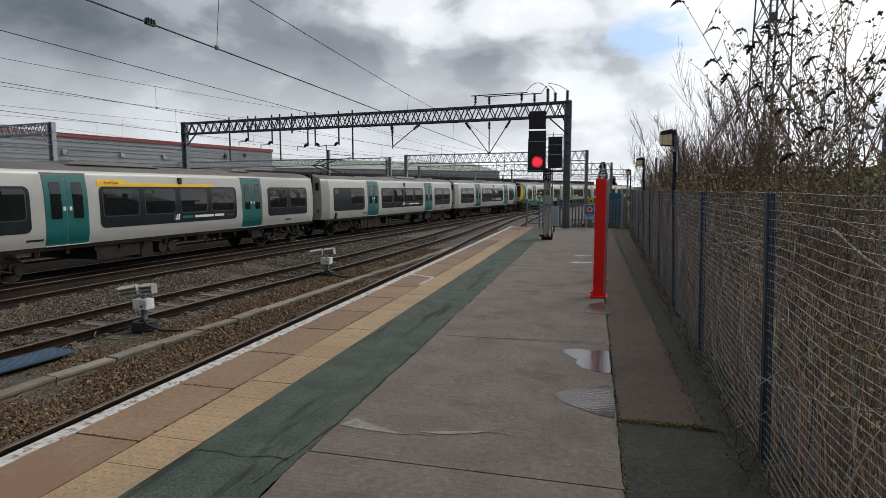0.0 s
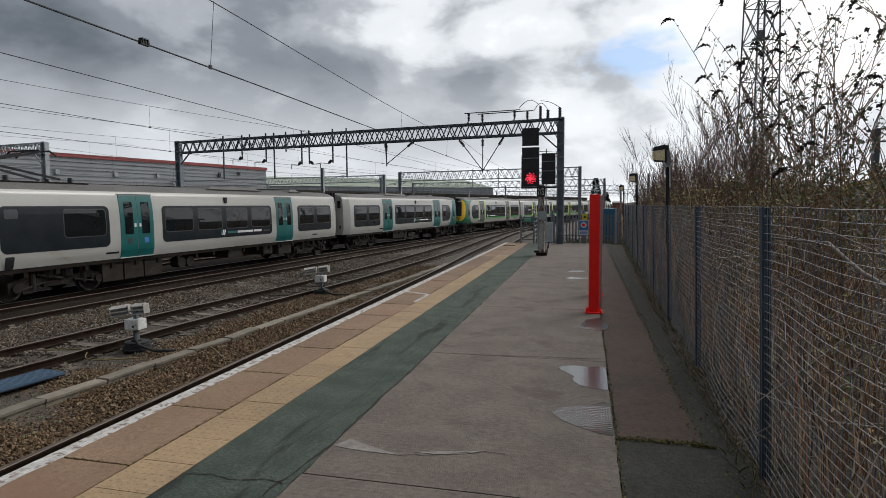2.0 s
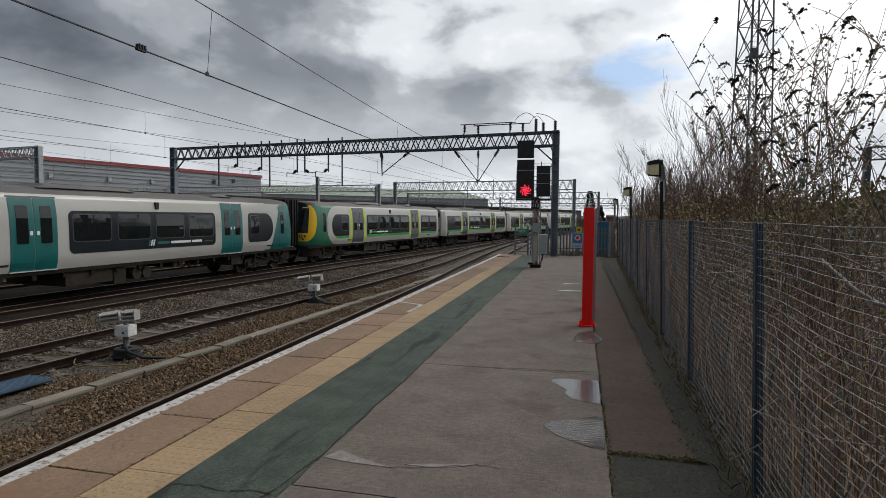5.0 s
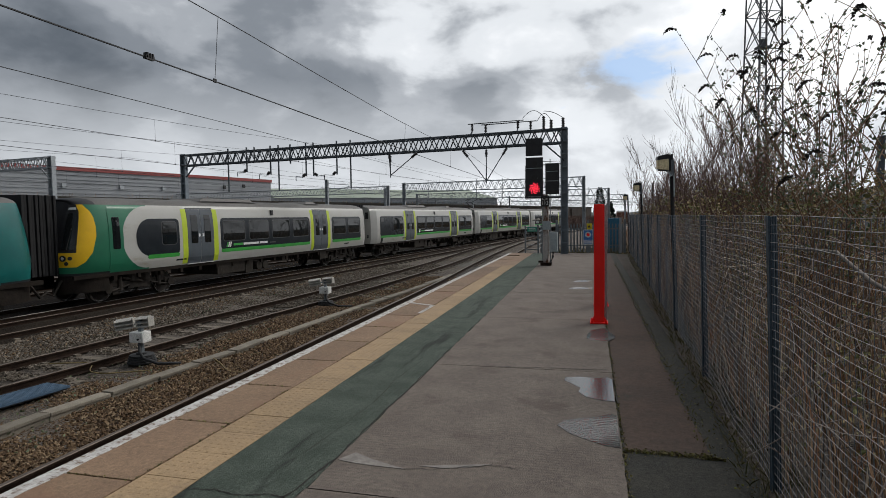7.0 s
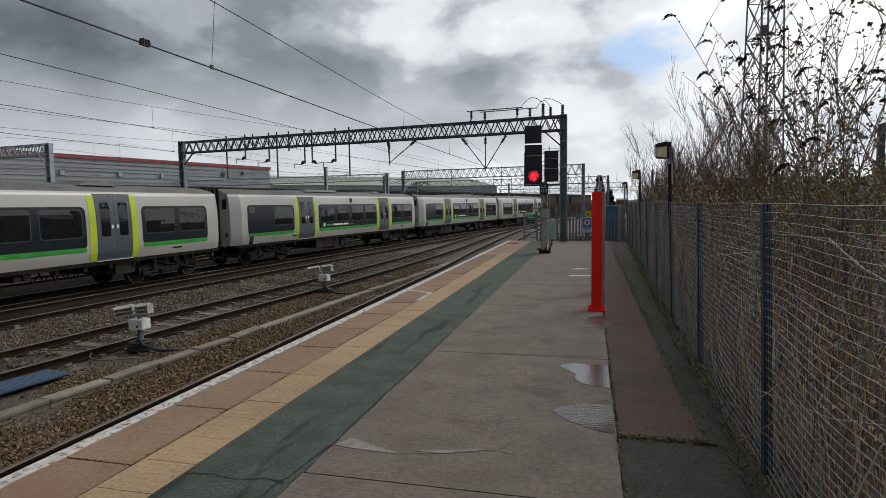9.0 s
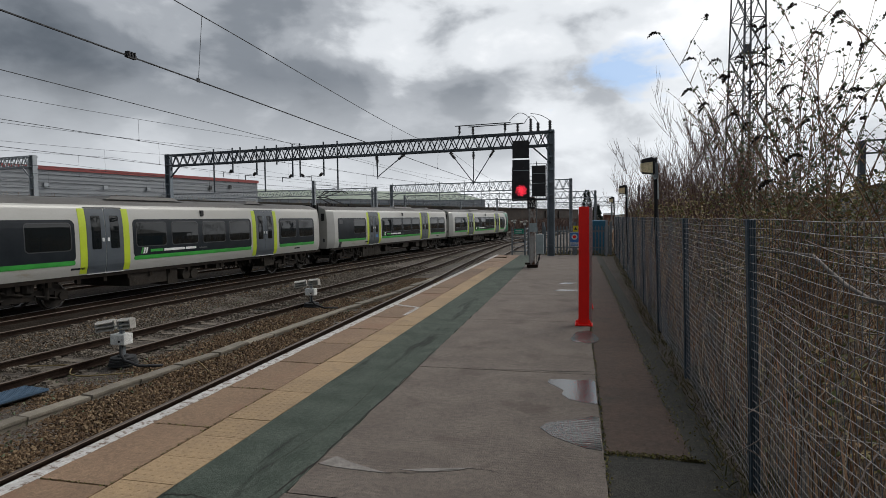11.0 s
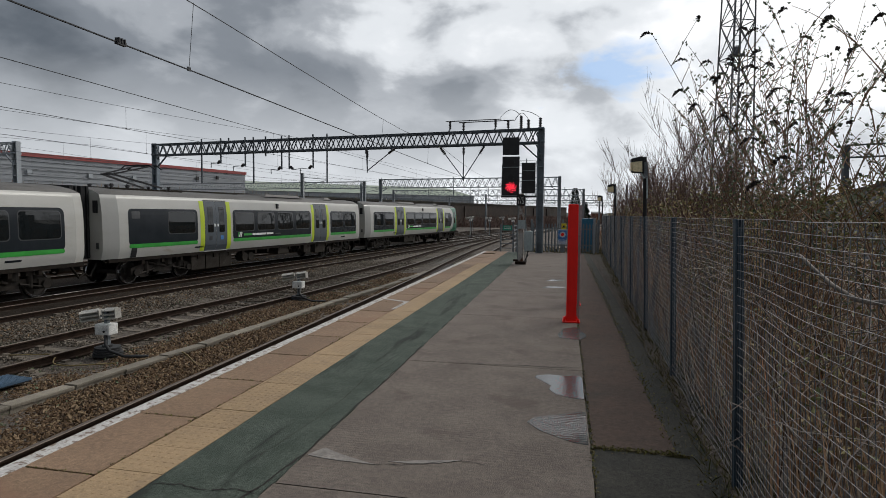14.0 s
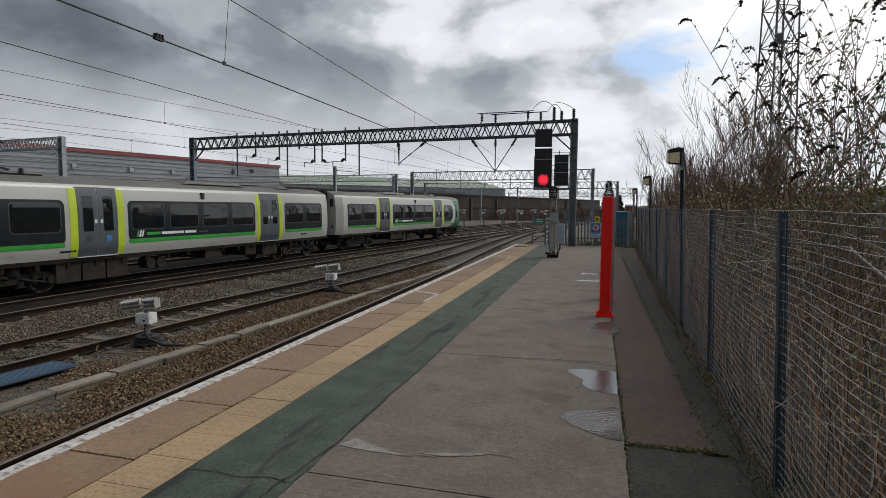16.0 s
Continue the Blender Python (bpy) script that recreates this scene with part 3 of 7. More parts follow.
def markings():
    strip("edge_line", -3.598, -3.475, -9, END, -0.02, 0.004, "white_line", platform, "worn white edge line", 260, 0.0, 0.008, 31)
    flat("bay_mark", [(-3.47, 10.9), (-2.93, 10.62), (-2.93, 10.70), (-3.47, 10.98)], 0.0045, "white_line", platform)
    flat("bay_mark", [(-2.98, 9.78), (-2.91, 9.78), (-2.91, 10.70), (-2.98, 10.70)], 0.005, "white_line", platform)


markings()


# ---------------------------------------------------------------- tracks
def side_x(y):
    """The running line of the passing train, as the near face of its cars."""
    def poly(q):
        u = (q - 40) / 40
        return -12.5455 + 5.2957 * u + 1.1289 * u * u + 0.0283 * u ** 3 + 0.0016 * max(0.0, 30 - max(q, 4)) ** 2 - 0.0832 * min(0.0, q - 4)

    def slope(q):
        u = (q - 40) / 40
        return (5.2957 + 2.2578 * u + 0.0849 * u * u) / 40 + (-0.0832 if q < 4 else 0.0)
    if y < -30:
        return poly(-30) + slope(-30) * (y + 30)
    if y > 120:
        return poly(120) + slope(120) * (y - 120)
    return poly(y)


LINE = []
_s = 0.0
_last = None
for _i in range(-2000, 3201):
    _y = _i / 10
    _p = (side_x(_y), _y)
    if _last:
        _s += math.hypot(_p[0] - _last[0], _p[1] - _last[1])
    LINE.append((_s, *_p))
    _last = _p
LINE = np.array(LINE)
LINE[:, 0] += 64.229 - np.interp(34.0, LINE[:, 2], LINE[:, 0])


def on_line(s, off=-1.39):
    """The place on the running line at s metres, off metres to its east."""
    x, y = np.interp(s, LINE[:, 0], LINE[:, 1]), np.interp(s, LINE[:, 0], LINE[:, 2])
    x2, y2 = np.interp(s + 0.5, LINE[:, 0], LINE[:, 1]), np.interp(s + 0.5, LINE[:, 0], LINE[:, 2])
    d = Vector((x2 - x, y2 - y)).normalized()
    return Vector((x + d.y * off, y - d.x * off)), d


def curve_d(y):
    s = np.interp(y, LINE[:, 2], LINE[:, 0])
    return on_line(s)[0].x


def spline(knots):
    ky, kx = [k[0] for k in knots], [k[1] for k in knots]

    def f(y):
        if y <= ky[0]:
            return kx[0] + (y - ky[0]) * (kx[1] - kx[0]) / (ky[1] - ky[0])
        if y >= ky[-1]:
            return kx[-1] + (y - ky[-1]) * (kx[-1] - kx[-2]) / (ky[-1] - ky[-2])
        i = max(k for k in range(len(ky) - 1) if ky[k] <= y)
        m = []
        for k in (i, i + 1):
            a, b = max(k - 1, 0), min(k + 1, len(ky) - 1)
            m.append((kx[b] - kx[a]) / (ky[b] - ky[a]))
        h = ky[i + 1] - ky[i]
        t = (y - ky[i]) / h
        return (kx[i] * (2 * t ** 3 - 3 * t * t + 1) + m[0] * h * (t ** 3 - 2 * t * t + t) + kx[i + 1] * (3 * t * t - 2 * t ** 3) + m[1] * h * (t ** 3 - t * t))
    return f


curve_a = spline([(-20, -5.0), (6, -5.06), (14, -5.16), (24, -5.33), (32, -5.65), (44, -5.9), (60, -5.8), (90, -4.0), (140, 3.0)])
curve_b = spline([(-20, -13.2), (7, -10.1), (12, -9.72), (20, -8.95), (31, -8.5), (47, -8.6), (70, -7.8), (100, -4.5), (140, 1.2)])
curve_c = spline([(-20, -15.9), (11, -14.35), (16, -14.02), (22, -13.45), (30, -12.6), (45, -11.0), (70, -8.0), (100, -4.2), (140, 2.6)])


def curve_e(y):
    return curve_d(y) - 4.6


def curve_f(y):
    return curve_d(y) - 8.2


def offset_line(f, y, off):
    d = Vector((f(y + 0.2) - f(y - 0.2), 0.4)).normalized()
    return Vector((f(y) + d.y * off, y - d.x * off)), d


RAIL_PROFILE = [(-0.068, -0.158), (0.068, -0.158), (0.068, -0.145), (0.012, -0.125), (0.012, -0.045), (0.036, -0.036), (0.036, -0.008), (0.028, 0.0), (-0.028, 0.0), (-0.036, -0.008), (-0.036, -0.036), (-0.012, -0.045), (-0.012, -0.125), (-0.068, -0.145)]


def make_track(name, f, y0, y1, label, sleepers, z=RAIL, shiny=False):
    base = thing(name, label, "railway track", kind="structure")
    ys = []
    y = y0
    while y < y1:
        ys.append(y)
        y += 1.0 if y < 40 else 4.0
    ys.append(y1)
    n = len(RAIL_PROFILE)
    for off in (-0.752, 0.752):
        s = Shape()
        vs, fs, ms = [], [], []
        for y in ys:
            p, d = offset_line(f, y, off)
            for a, h in RAIL_PROFILE:
                vs.append((p.x + d.y * a, p.y - d.x * a, z + h))
        for i in range(len(ys) - 1):
            for k in range(n):
                fs.append((i * n + k, i * n + (k + 1) % n, (i + 1) * n + (k + 1) % n, (i + 1) * n + k))
                ms.append(1 if k in (6, 7, 8) else 0)
        s.v, s.f, s.m = vs, fs, ms
        part("rail", s, ["rail", "rail_top" if shiny else "rail_brown"], base, "rusty steel rail with worn head" if off > 0 else "")
    a, b = sleepers
    s = Shape()
    r = random.Random(len(name))
    for cx, w in ((0, 2.5),):
        vs = [(-w / 2, -0.13, -0.2), (w / 2, -0.13, -0.2), (w / 2, 0.13, -0.2), (-w / 2, 0.13, -0.2), (-w / 2 + 0.01, -0.10, 0), (w / 2 - 0.01, -0.10, 0), (w / 2 - 0.01, 0.10, 0), (-w / 2 + 0.01, 0.10, 0)]
        s.add(vs, [(3, 2, 1, 0), (4, 5, 6, 7), (0, 1, 5, 4), (1, 2, 6, 5), (2, 3, 7, 6), (3, 0, 4, 7)])
        for o in (-0.95, -0.56, 0.56, 0.95):
            s.box((o, 0, 0.02), (0.10, 0.12, 0.05))
    first = None
    y = a
    while y < b:
        p, d = offset_line(f, y, 0.0)
        m = Matrix.LocRotScale((p.x, p.y, z - 0.165 + r.uniform(-0.012, 0.004)), Euler((0, 0, math.atan2(d.y, d.x) - math.pi / 2 + r.uniform(-0.015, 0.015))), None)
        if first is None:
            first = part("sleeper", s, "sleeper", base, at=m)
        else:
            again(first, base, m)
        y += 0.70
    return base


make_track("track_1", curve_a, -40, 260, "platform track with rusty rails on ballast", (0, 40))
make_track("track_2", curve_b, -40, 260, "siding track curving towards the platform line", (2, 48))
make_track("track_3", curve_c, -40, 260, "running line between siding and train", (6, 40))
make_track("track_4", curve_d, -60, 300, "running line under the passing train", (8, 42), shiny=True)
make_track("track_5", curve_e, -60, 300, "running line behind the passing train", (15, 40))
make_track("track_6", curve_f, -60, 300, "far running line beyond the train", (20, 40))


def make_dark_beds():
    # Oily strip blackened further: shade of platform edge and rail put into colour.
    ys = [-9 + 1.5 * k for k in range(28)]
    s = Shape()
    vs = []
    for y in ys:
        c = curve_a(y)
        vs += [(c - 0.98, y, -1.095), (c + 1.2, y, -1.095), (c + 1.2, y, -1.2), (c - 0.98, y, -1.2)]
    fs = []
    for i in range(len(ys) - 1):
        for k in range(4):
            fs.append((4 * i + k, 4 * i + (k + 1) % 4, 4 * i + 4 + (k + 1) % 4, 4 * i + 4 + k))
    s.add(vs, fs)
    tagged(part("soiled_bed", s, "oily"), "oily ballast in the platform track, platform and rail shade in its colour", "ballast", kind="structure")
    # Grimy ballast, coloured darker still to carry the shadow under the train.
    ys = [-30 + 2.0 * k for k in range(80)]
    s = Shape()
    vs, fs = [], []
    for y in ys:
        a, b = curve_f(y) - 1.6, max(curve_c(y) + 1.1, curve_d(y) + 1.3)
        vs += [(a - 0.4, y, -1.15), (a, y, -1.062), (b - 0.4, y, -1.062), (b, y, -1.15)]
    for i in range(len(ys) - 1):
        for k in range(3):
            fs.append((4 * i + k, 4 * i + k + 1, 4 * i + 5 + k, 4 * i + 4 + k))
    s.add(vs, fs)
    tagged(part("grimy_bed", s, "dark_bed"), "dark grimy ballast under the running lines, train shadow in its colour", "ballast", kind="structure")


make_dark_beds()


def make_ballast():
    """Loose stones, one mesh to a bed."""
    rg = np.random.RandomState(5)
    tracks = (curve_a, curve_b, curve_c, curve_d)

    def bed(name, mat, label, n, x0, x1, y0, y1, grow, keep):
        V, F = [], []
        base = np.array([(1, 0, 0), (-1, 0, 0), (0, 1, 0), (0, -1, 0), (0, 0, 1), (0, 0, -1)], float)
        faces = [(0, 2, 4), (2, 1, 4), (1, 3, 4), (3, 0, 4), (2, 0, 5), (1, 2, 5), (3, 1, 5), (0, 3, 5)]
        c = 0
        for _ in range(n):
            t = rg.rand() ** 1.6
            y = y0 + (y1 - y0) * t
            x = x0 + (x1 - x0) * rg.rand()
            if not keep(x, y):
                continue
            r = (0.014 + 0.019 * rg.rand()) * (1 + grow * t)
            p = base * r * (0.65 + 0.7 * rg.rand(6, 1)) * np.array([1.15, 1.0, 0.8])
            q = Euler(tuple(rg.rand(3) * 6.28)).to_matrix()
            p = p @ np.array(q)
            V += [tuple(v) for v in p + np.array([x, y, -1.135 + r * 0.55 + bump_height(x, y)])]
            F += [tuple(6 * c + i for i in fc) for fc in faces]
            c += 1
        me = bpy.data.meshes.new(name)
        me.from_pydata(V, [], F)
        me.materials.append(M[mat])
        tagged(new(name, me), label, "ballast", kind="stuff")

    def bump_height(x, y):
        return 0.03 * math.sin(1.3 * x + 0.4 * y) + 0.02 * math.sin(2.9 * y + x)

    def free(x, y):
        for f in tracks:
            d = abs(x - f(y))
            if abs(d - 0.75) < 0.09:
                return False
            if d < 0.7 and (y * 1.43) % 1 < 0.35:
                return False
        return True
    bed("brown_ballast", "stone", "brown angular ballast stones beside the platform", 40000, -8.6, -5.98, 3.0, 26.0, 0.6, free)
    bed("grey_ballast", "stone_grey", "grey angular ballast stones between the tracks", 38000, -13.6, -8.3, 5.0, 32.0, 0.9, free)
    bed("dark_ballast", "stone", "dark grimy ballast stones among the running lines", 12000, -18.0, -11.5, 8.0, 40.0, 1.3, free)


make_ballast()

# ---------------------------------------------------------------- the train
CAR = 20.34
HALF = CAR / 2
PROFILE = [(1.27, 0.98), (1.375, 1.16), (1.395, 1.45), (1.395, 2.1), (1.375, 2.6), (1.31, 3.02), (1.255, 3.2)]
_prof, _zz = PROFILE, np.linspace(0.98, 3.2, 17)
PROFILE = [(float(np.mean(np.interp(np.clip(z + np.linspace(-0.16, 0.16, 9), 0.98, 3.2), [p[1] for p in _prof], [p[0] for p in _prof]))), float(z)) for z in _zz]
PROFILE[-1] = (1.255, 3.2)
ROOF = [(1.255, 3.2), (1.13, 3.31), (0.87, 3.40), (0.45, 3.455), (0.0, 3.47)]


def half_width(z):
    return float(np.interp(z, [p[1] for p in PROFILE], [p[0] for p in PROFILE]))


NOSE_Z = [0.98, 1.05, 1.15, 1.25, 1.4, 1.55, 1.70, 1.9, 2.2, 2.5, 2.8, 2.98, 3.1, 3.2]


def nose_point(sign, side, u, z, out=0.0):
    """A point of the cab nose: u runs from the gangway's edge (0) round the corner to the side (1)."""
    def plan(v):
        th = v * math.pi / 2
        w = half_width(z)
        y = 0.62 + (w - 0.62) * max(0.0, math.sin(th)) ** 0.85
        dx = 0.50 + 1.25 * (1 - max(0.0, math.cos(th)) ** 0.9)
        dx += 0.30 * max(0.0, z - 1.75) ** 1.2 * max(0.0, 1 - v) ** 1.2
        return -min(dx, 1.75), y
    x, y = plan(u)
    if out:
        (xa, ya), (xb, yb) = plan(max(0.0, u - 0.02)), plan(min(1.0, u + 0.02))
        n = Vector((yb - ya, xa - xb)).normalized()
        x, y = x + n.x * out, y + n.y * out
    return (sign * (HALF + x), side * y, z)


def nose_edge(z):
    """Where the warning panel ends on the nose at height z."""
    return float(np.interp(z, [1.24, 1.25, 1.32, 1.4, 1.7, 2.2, 2.7, 3.0, 3.2], [0.30, 0.42, 0.52, 0.58, 0.71, 0.77, 0.76, 0.66, 0.5]))


def nose_patch(sign, side, u0, u1, z0, z1, out, nu=6, nz=6):
    s = Shape()
    for k in range(nz + 1):
        for i in range(nu + 1):
            s.v.append(nose_point(sign, side, u0 + (u1 - u0) * i / nu, z0 + (z1 - z0) * k / nz, out))
    for k in range(nz):
        for i in range(nu):
            o = k * (nu + 1) + i
            s.f.append((o, o + 1, o + nu + 2, o + nu + 1))
            s.m.append(0)
    return s


def ring(points):
    return [(y, z) for y, z in points] + [(-y, z) for y, z in reversed(points)]


def loft(rings, mats_of, close=False):
    s = Shape()
    n = len(rings[0])
    for rg in rings:
        s.v += rg
    for i in range(len(rings) - 1):
        for k in range(n if close else n - 1):
            s.f.append((i * n + k, i * n + (k + 1) % n, (i + 1) * n + (k + 1) % n, (i + 1) * n + k))
            s.m.append(mats_of(i, k))
    return s


def side_plate(x0, x1, z0, z1, r0, r1, side, lift, depth=0.03, steps=7, skew=0.0):
    """A rounded panel that follows the curve of the body side. r0, r1: corner radii at its two ends."""
    rows = []
    zs = set()
    for k in range(steps + 1):
        a = math.pi / 2 * k / steps
        for r in (r0, r1):
            zs.add(round(z0 + r * (1 - math.sin(a)), 4))
            zs.add(round(z1 - r * (1 - math.sin(a)), 4))
    for q in range(1, 5):
        zs.add(round(z0 + (z1 - z0) * q / 5, 4))
    zs |= {p[1] for p in PROFILE if z0 < p[1] < z1}
    for z in sorted(zs):
        def cut(r):
            if r <= 0:
                return 0.0
            if z < z0 + r:
                return r - math.sqrt(max(0, r * r - (z0 + r - z) ** 2))
            if z > z1 - r:
                return r - math.sqrt(max(0, r * r - (z - z1 + r) ** 2))
            return 0.0
        rows.append((x0 + cut(r0) + skew * (z - z0), x1 - cut(r1) + skew * (z - z0), z))
    s = Shape()
    n = len(rows)
    for d in (lift, lift - depth):
        for a, b, z in rows:
            y = -(half_width(z) + d) * side
            s.v += [(a, y, z), (b, y, z)]
    flip = side > 0
    def face(*q):
        s.f.append(q if flip else tuple(reversed(q)))
        s.m.append(0)
    o = 2 * n
    for i in range(n - 1):
        face(2 * i, 2 * i + 1, 2 * i + 3, 2 * i + 2)
        face(2 * i, 2 * i + 2, o + 2 * i + 2, o + 2 * i)
        face(2 * i + 3, 2 * i + 1, o + 2 * i + 1, o + 2 * i + 3)
    face(1, 0, o, o + 1)
    face(2 * n - 2, 2 * n - 1, o + 2 * n - 1, o + 2 * n - 2)
    return s


def bogie_mesh():
    s = Shape()
    for side in (-1, 1):
        y = side * 1.02
        s.box((0, y, 0.56), (2.3, 0.14, 0.16))
        s.box((0, y, 0.46), (0.95, 0.16, 0.18))
        for wx in (-1.3, 1.3):
            s.box((wx, y, 0.44), (0.42, 0.2, 0.30))
            s.disc((wx, y + side * 0.12, 0.42), (0, 1, 0), 0.13, 0.12, 12)
            s.box((wx * 0.86, y, 0.63), (0.62, 0.12, 0.10), Euler((0, 0.25 if wx > 0 else -0.25, 0)).to_matrix())
            s.tube([(wx * 0.62, y + side * 0.08, 0.36), (wx * 0.62, y + side * 0.08, 0.80)], 0.085, 10)
            s.tube([(wx * 0.35, y + side * 0.12, 0.5), (wx * 0.95, y + side * 0.12, 0.34)], 0.035, 6)
        s.tube([(-0.28, y, 0.62), (-0.28, y, 0.95)], 0.20, 12)
        s.tube([(0.28, y, 0.62), (0.28, y, 0.95)], 0.20, 12)
        s.tube([(-0.7, y + side * 0.1, 0.75), (0.1, y + side * 0.1, 0.56)], 0.045, 8)
        s.box((0.75, y + side * 0.05, 0.80), (0.22, 0.2, 0.16))
        s.box((-0.95, y + side * 0.06, 0.28), (0.3, 0.08, 0.10))
    s.box((0, 0, 0.55), (0.5, 2.0, 0.25))
    s.box((0, 0, 0.85), (0.9, 1.7, 0.18))
    return s.mesh("bogie_frame", [M["t_bogie"]], bevel=0.0)


def wheelset_mesh():
    s = Shape()
    s.tube([(0, -0.72, 0), (0, 0.72, 0)], 0.085, 10, 0)
    for side in (-1, 1):
        n = 28
        prof = [(0.66, 0.455), (0.685, 0.455), (0.70, 0.42), (0.80, 0.415), (0.80, 0.36), (0.765, 0.345), (0.75, 0.17), (0.80, 0.15), (0.80, 0.0)]
        vs, fs, ms = [], [], []
        for a in range(n):
            t = 2 * math.pi * a / n
            for y, r in prof:
                vs.append((r * math.cos(t), side * y, r * math.sin(t)))
        k = len(prof)
        for a in range(n):
            for j in range(k - 1):
                q = (a * k + j, a * k + j + 1, ((a + 1) % n) * k + j + 1, ((a + 1) % n) * k + j)
                fs.append(q if side > 0 else tuple(reversed(q)))
                ms.append(1 if j in (2, 3) else 0)
        o = len(s.v)
        s.v += vs
        s.f += [tuple(o + i for i in q) for q in fs]
        s.m += ms
        for h in range(3):
            t = 2 * math.pi * h / 3
            s.disc((0.26 * math.cos(t), side * 0.765, 0.26 * math.sin(t)), (0, 1, 0), 0.035, 0.02, 8, 0)
    return s.mesh("wheelset", [M["t_wheel"], M["t_tread"]], smooth=False)


BOGIE, WHEELS = bogie_mesh(), wheelset_mesh()
WHEEL_OBS = []


def child(name, me, parent, m=None, label=""):
    o = new(name, me)
    o.parent = parent
    if m is not None:
        o.matrix_basis = m
    if label:
        o["label"] = label
    return o


def make_car(livery, kind, label):
    """One car; local x runs from its leading end (-) to its trailing end (+), z from the rail. kind: cab_front, cab_rear, mid, panto."""
    car = thing("train_car", label, "train car", group="cars of the passing train")
    cab = {"cab_front": -1, "cab_rear": 1}.get(kind, 0)
    paint = "t_teal" if livery == "teal" else "t_green"
    door_mat = "t_teal" if livery == "teal" else "t_door"

    # shell: rings from one end to the other
    prof = PROFILE

    def end_rings(sign, is_cab):
        out = []
        if is_cab:
            for dx in (1.75, 2.3, 3.3):
                out.append([(sign * (HALF - dx), y, z) for y, z in ring(prof)])
        else:
            for dx, wk in ((0.36, 0.86), (0.40, 0.872), (0.86, 1.0), (1.25, 1.0)):
                out.append([(sign * (HALF - dx), y * wk, z) for y, z in ring(prof)])
        return out
    front, back = end_rings(-1, cab < 0), end_rings(1, cab > 0)
    rings = front + list(reversed(back))
    nf, nr = len(front), len(rings)
    np_ = len(prof)

    def mats_of(i, k):
        for is_cab, j in ((cab < 0, i), (cab > 0, nr - 2 - i)):
            if is_cab and j < 2:
                return 1
        return 0
    s = loft(rings, mats_of)
    body = part("body_shell", s, ["t_white", paint], car, "dirty white body side", smooth=True)
    crease = body.data.attributes.new("sharp_edge", "BOOLEAN", "EDGE")
    for e in body.data.edges:
        xa, xb = (body.data.vertices[k].co.x for k in e.vertices)
        if abs(xa - xb) < 1e-4 and abs(abs(xa) - HALF + 0.86) < 1e-3:
            crease.data[e.index].value = True
    if cab:
        for side in (-1, 1):
            s = Shape()
            cols = 15
            for z in NOSE_Z:
                e = nose_edge(z)
                us = [min(0.42, e * 0.62) * i / 5 for i in range(6)]
                us += [us[-1] + (e - us[-1]) * i / 4 for i in range(1, 5)] + [e + (1 - e) * i / 5 for i in range(1, 6)]
                s.v += [nose_point(cab, side, u, z) for u in us]
            for k, z in enumerate(NOSE_Z[:-1]):
                for i in range(cols - 1):
                    s.f.append((k * cols + i, k * cols + i + 1, (k + 1) * cols + i + 1, (k + 1) * cols + i))
                    warn = 1 if livery == "green" else 0
                    s.m.append(2 if z < 1.04 or (i < 5 and z > 1.69) else (warn if i < 9 and z > 1.24 else 0))
            part("cab_nose", s, [paint, "t_yellow", "black"], car, "rounded cab nose", smooth=True)
            skirt = Shape()
            for z in (0.42, 0.98):
                skirt.v += [(p[0], p[1] * 0.97, z) for p in (nose_point(cab, side, i / 12, 0.98) for i in range(13))]
            skirt.f += [(i, i + 1, i + 14, i + 13) for i in range(12)]
            skirt.m += [0] * 12
            part("skirt", skirt, "t_under", car, "dark grey skirt under the cab")
    # roof
    rr = []
    for rg, sgn, dz in [(r, 0, 0) for r in rings]:
        xs = rg[np_ - 1][0]
        wk = rg[np_ - 1][1] / prof[-1][0]
        x2 = xs
        rr.append([(x2 + (0.18 * (z - 3.2) * (1 if x2 < 0 else -1) if abs(x2) > 8.5 else 0), y * wk, z - (0.05 if wk < 0.9 else 0)) for y, z in ROOF[:-1] + [(0.0, 3.47)] + [(-y, z) for y, z in reversed(ROOF[:-1])]])
    for i, (rg, rf) in enumerate(zip(rings, rr)):
        rf[0], rf[-1] = rg[np_ - 1], rg[np_]
    over = []
    if cab:
        for k in range(10):
            u = k / 10
            x, y, _z = nose_point(cab, 1, u, 3.2)
            wk, hk = y / 1.255, 0.55 + 0.45 * u
            over.append([(x, q * wk, 3.2 + (z - 3.2) * hk) for q, z in ROOF + [(-q, z) for q, z in reversed(ROOF[:-1])]])
        rr = over + rr if cab < 0 else rr + over[::-1]
    dark_end = {-1: range(0, 8), 1: range(len(rr) - 9, len(rr) - 1)}.get(cab, ())
    s = loft(rr, lambda i, k: 1 if i in dark_end and livery == "green" else 0)
    part("roof", s, ["t_roof", "black"], car, "grimy grey roof", smooth=True)
    # end walls
    for sign, rg, rf, is_cab in ((-1, rings[0], rr[0], cab < 0), (1, rings[-1], rr[-1], cab > 0)):
        s = Shape()
        loop = rg[:np_] + rf[1:-1] + rg[np_:]
        if is_cab:
            wall = [nose_point(sign, 1, 0, z) for z in NOSE_Z]
            loop = wall + rf[1:-1] + [(x, -y, z) for x, y, z in reversed(wall)]
        s.add(loop, [tuple(range(len(loop))) if sign > 0 else tuple(reversed(range(len(loop))))])
        part("cab_front" if is_cab else "end_wall", s, "black" if is_cab else "t_white", car)
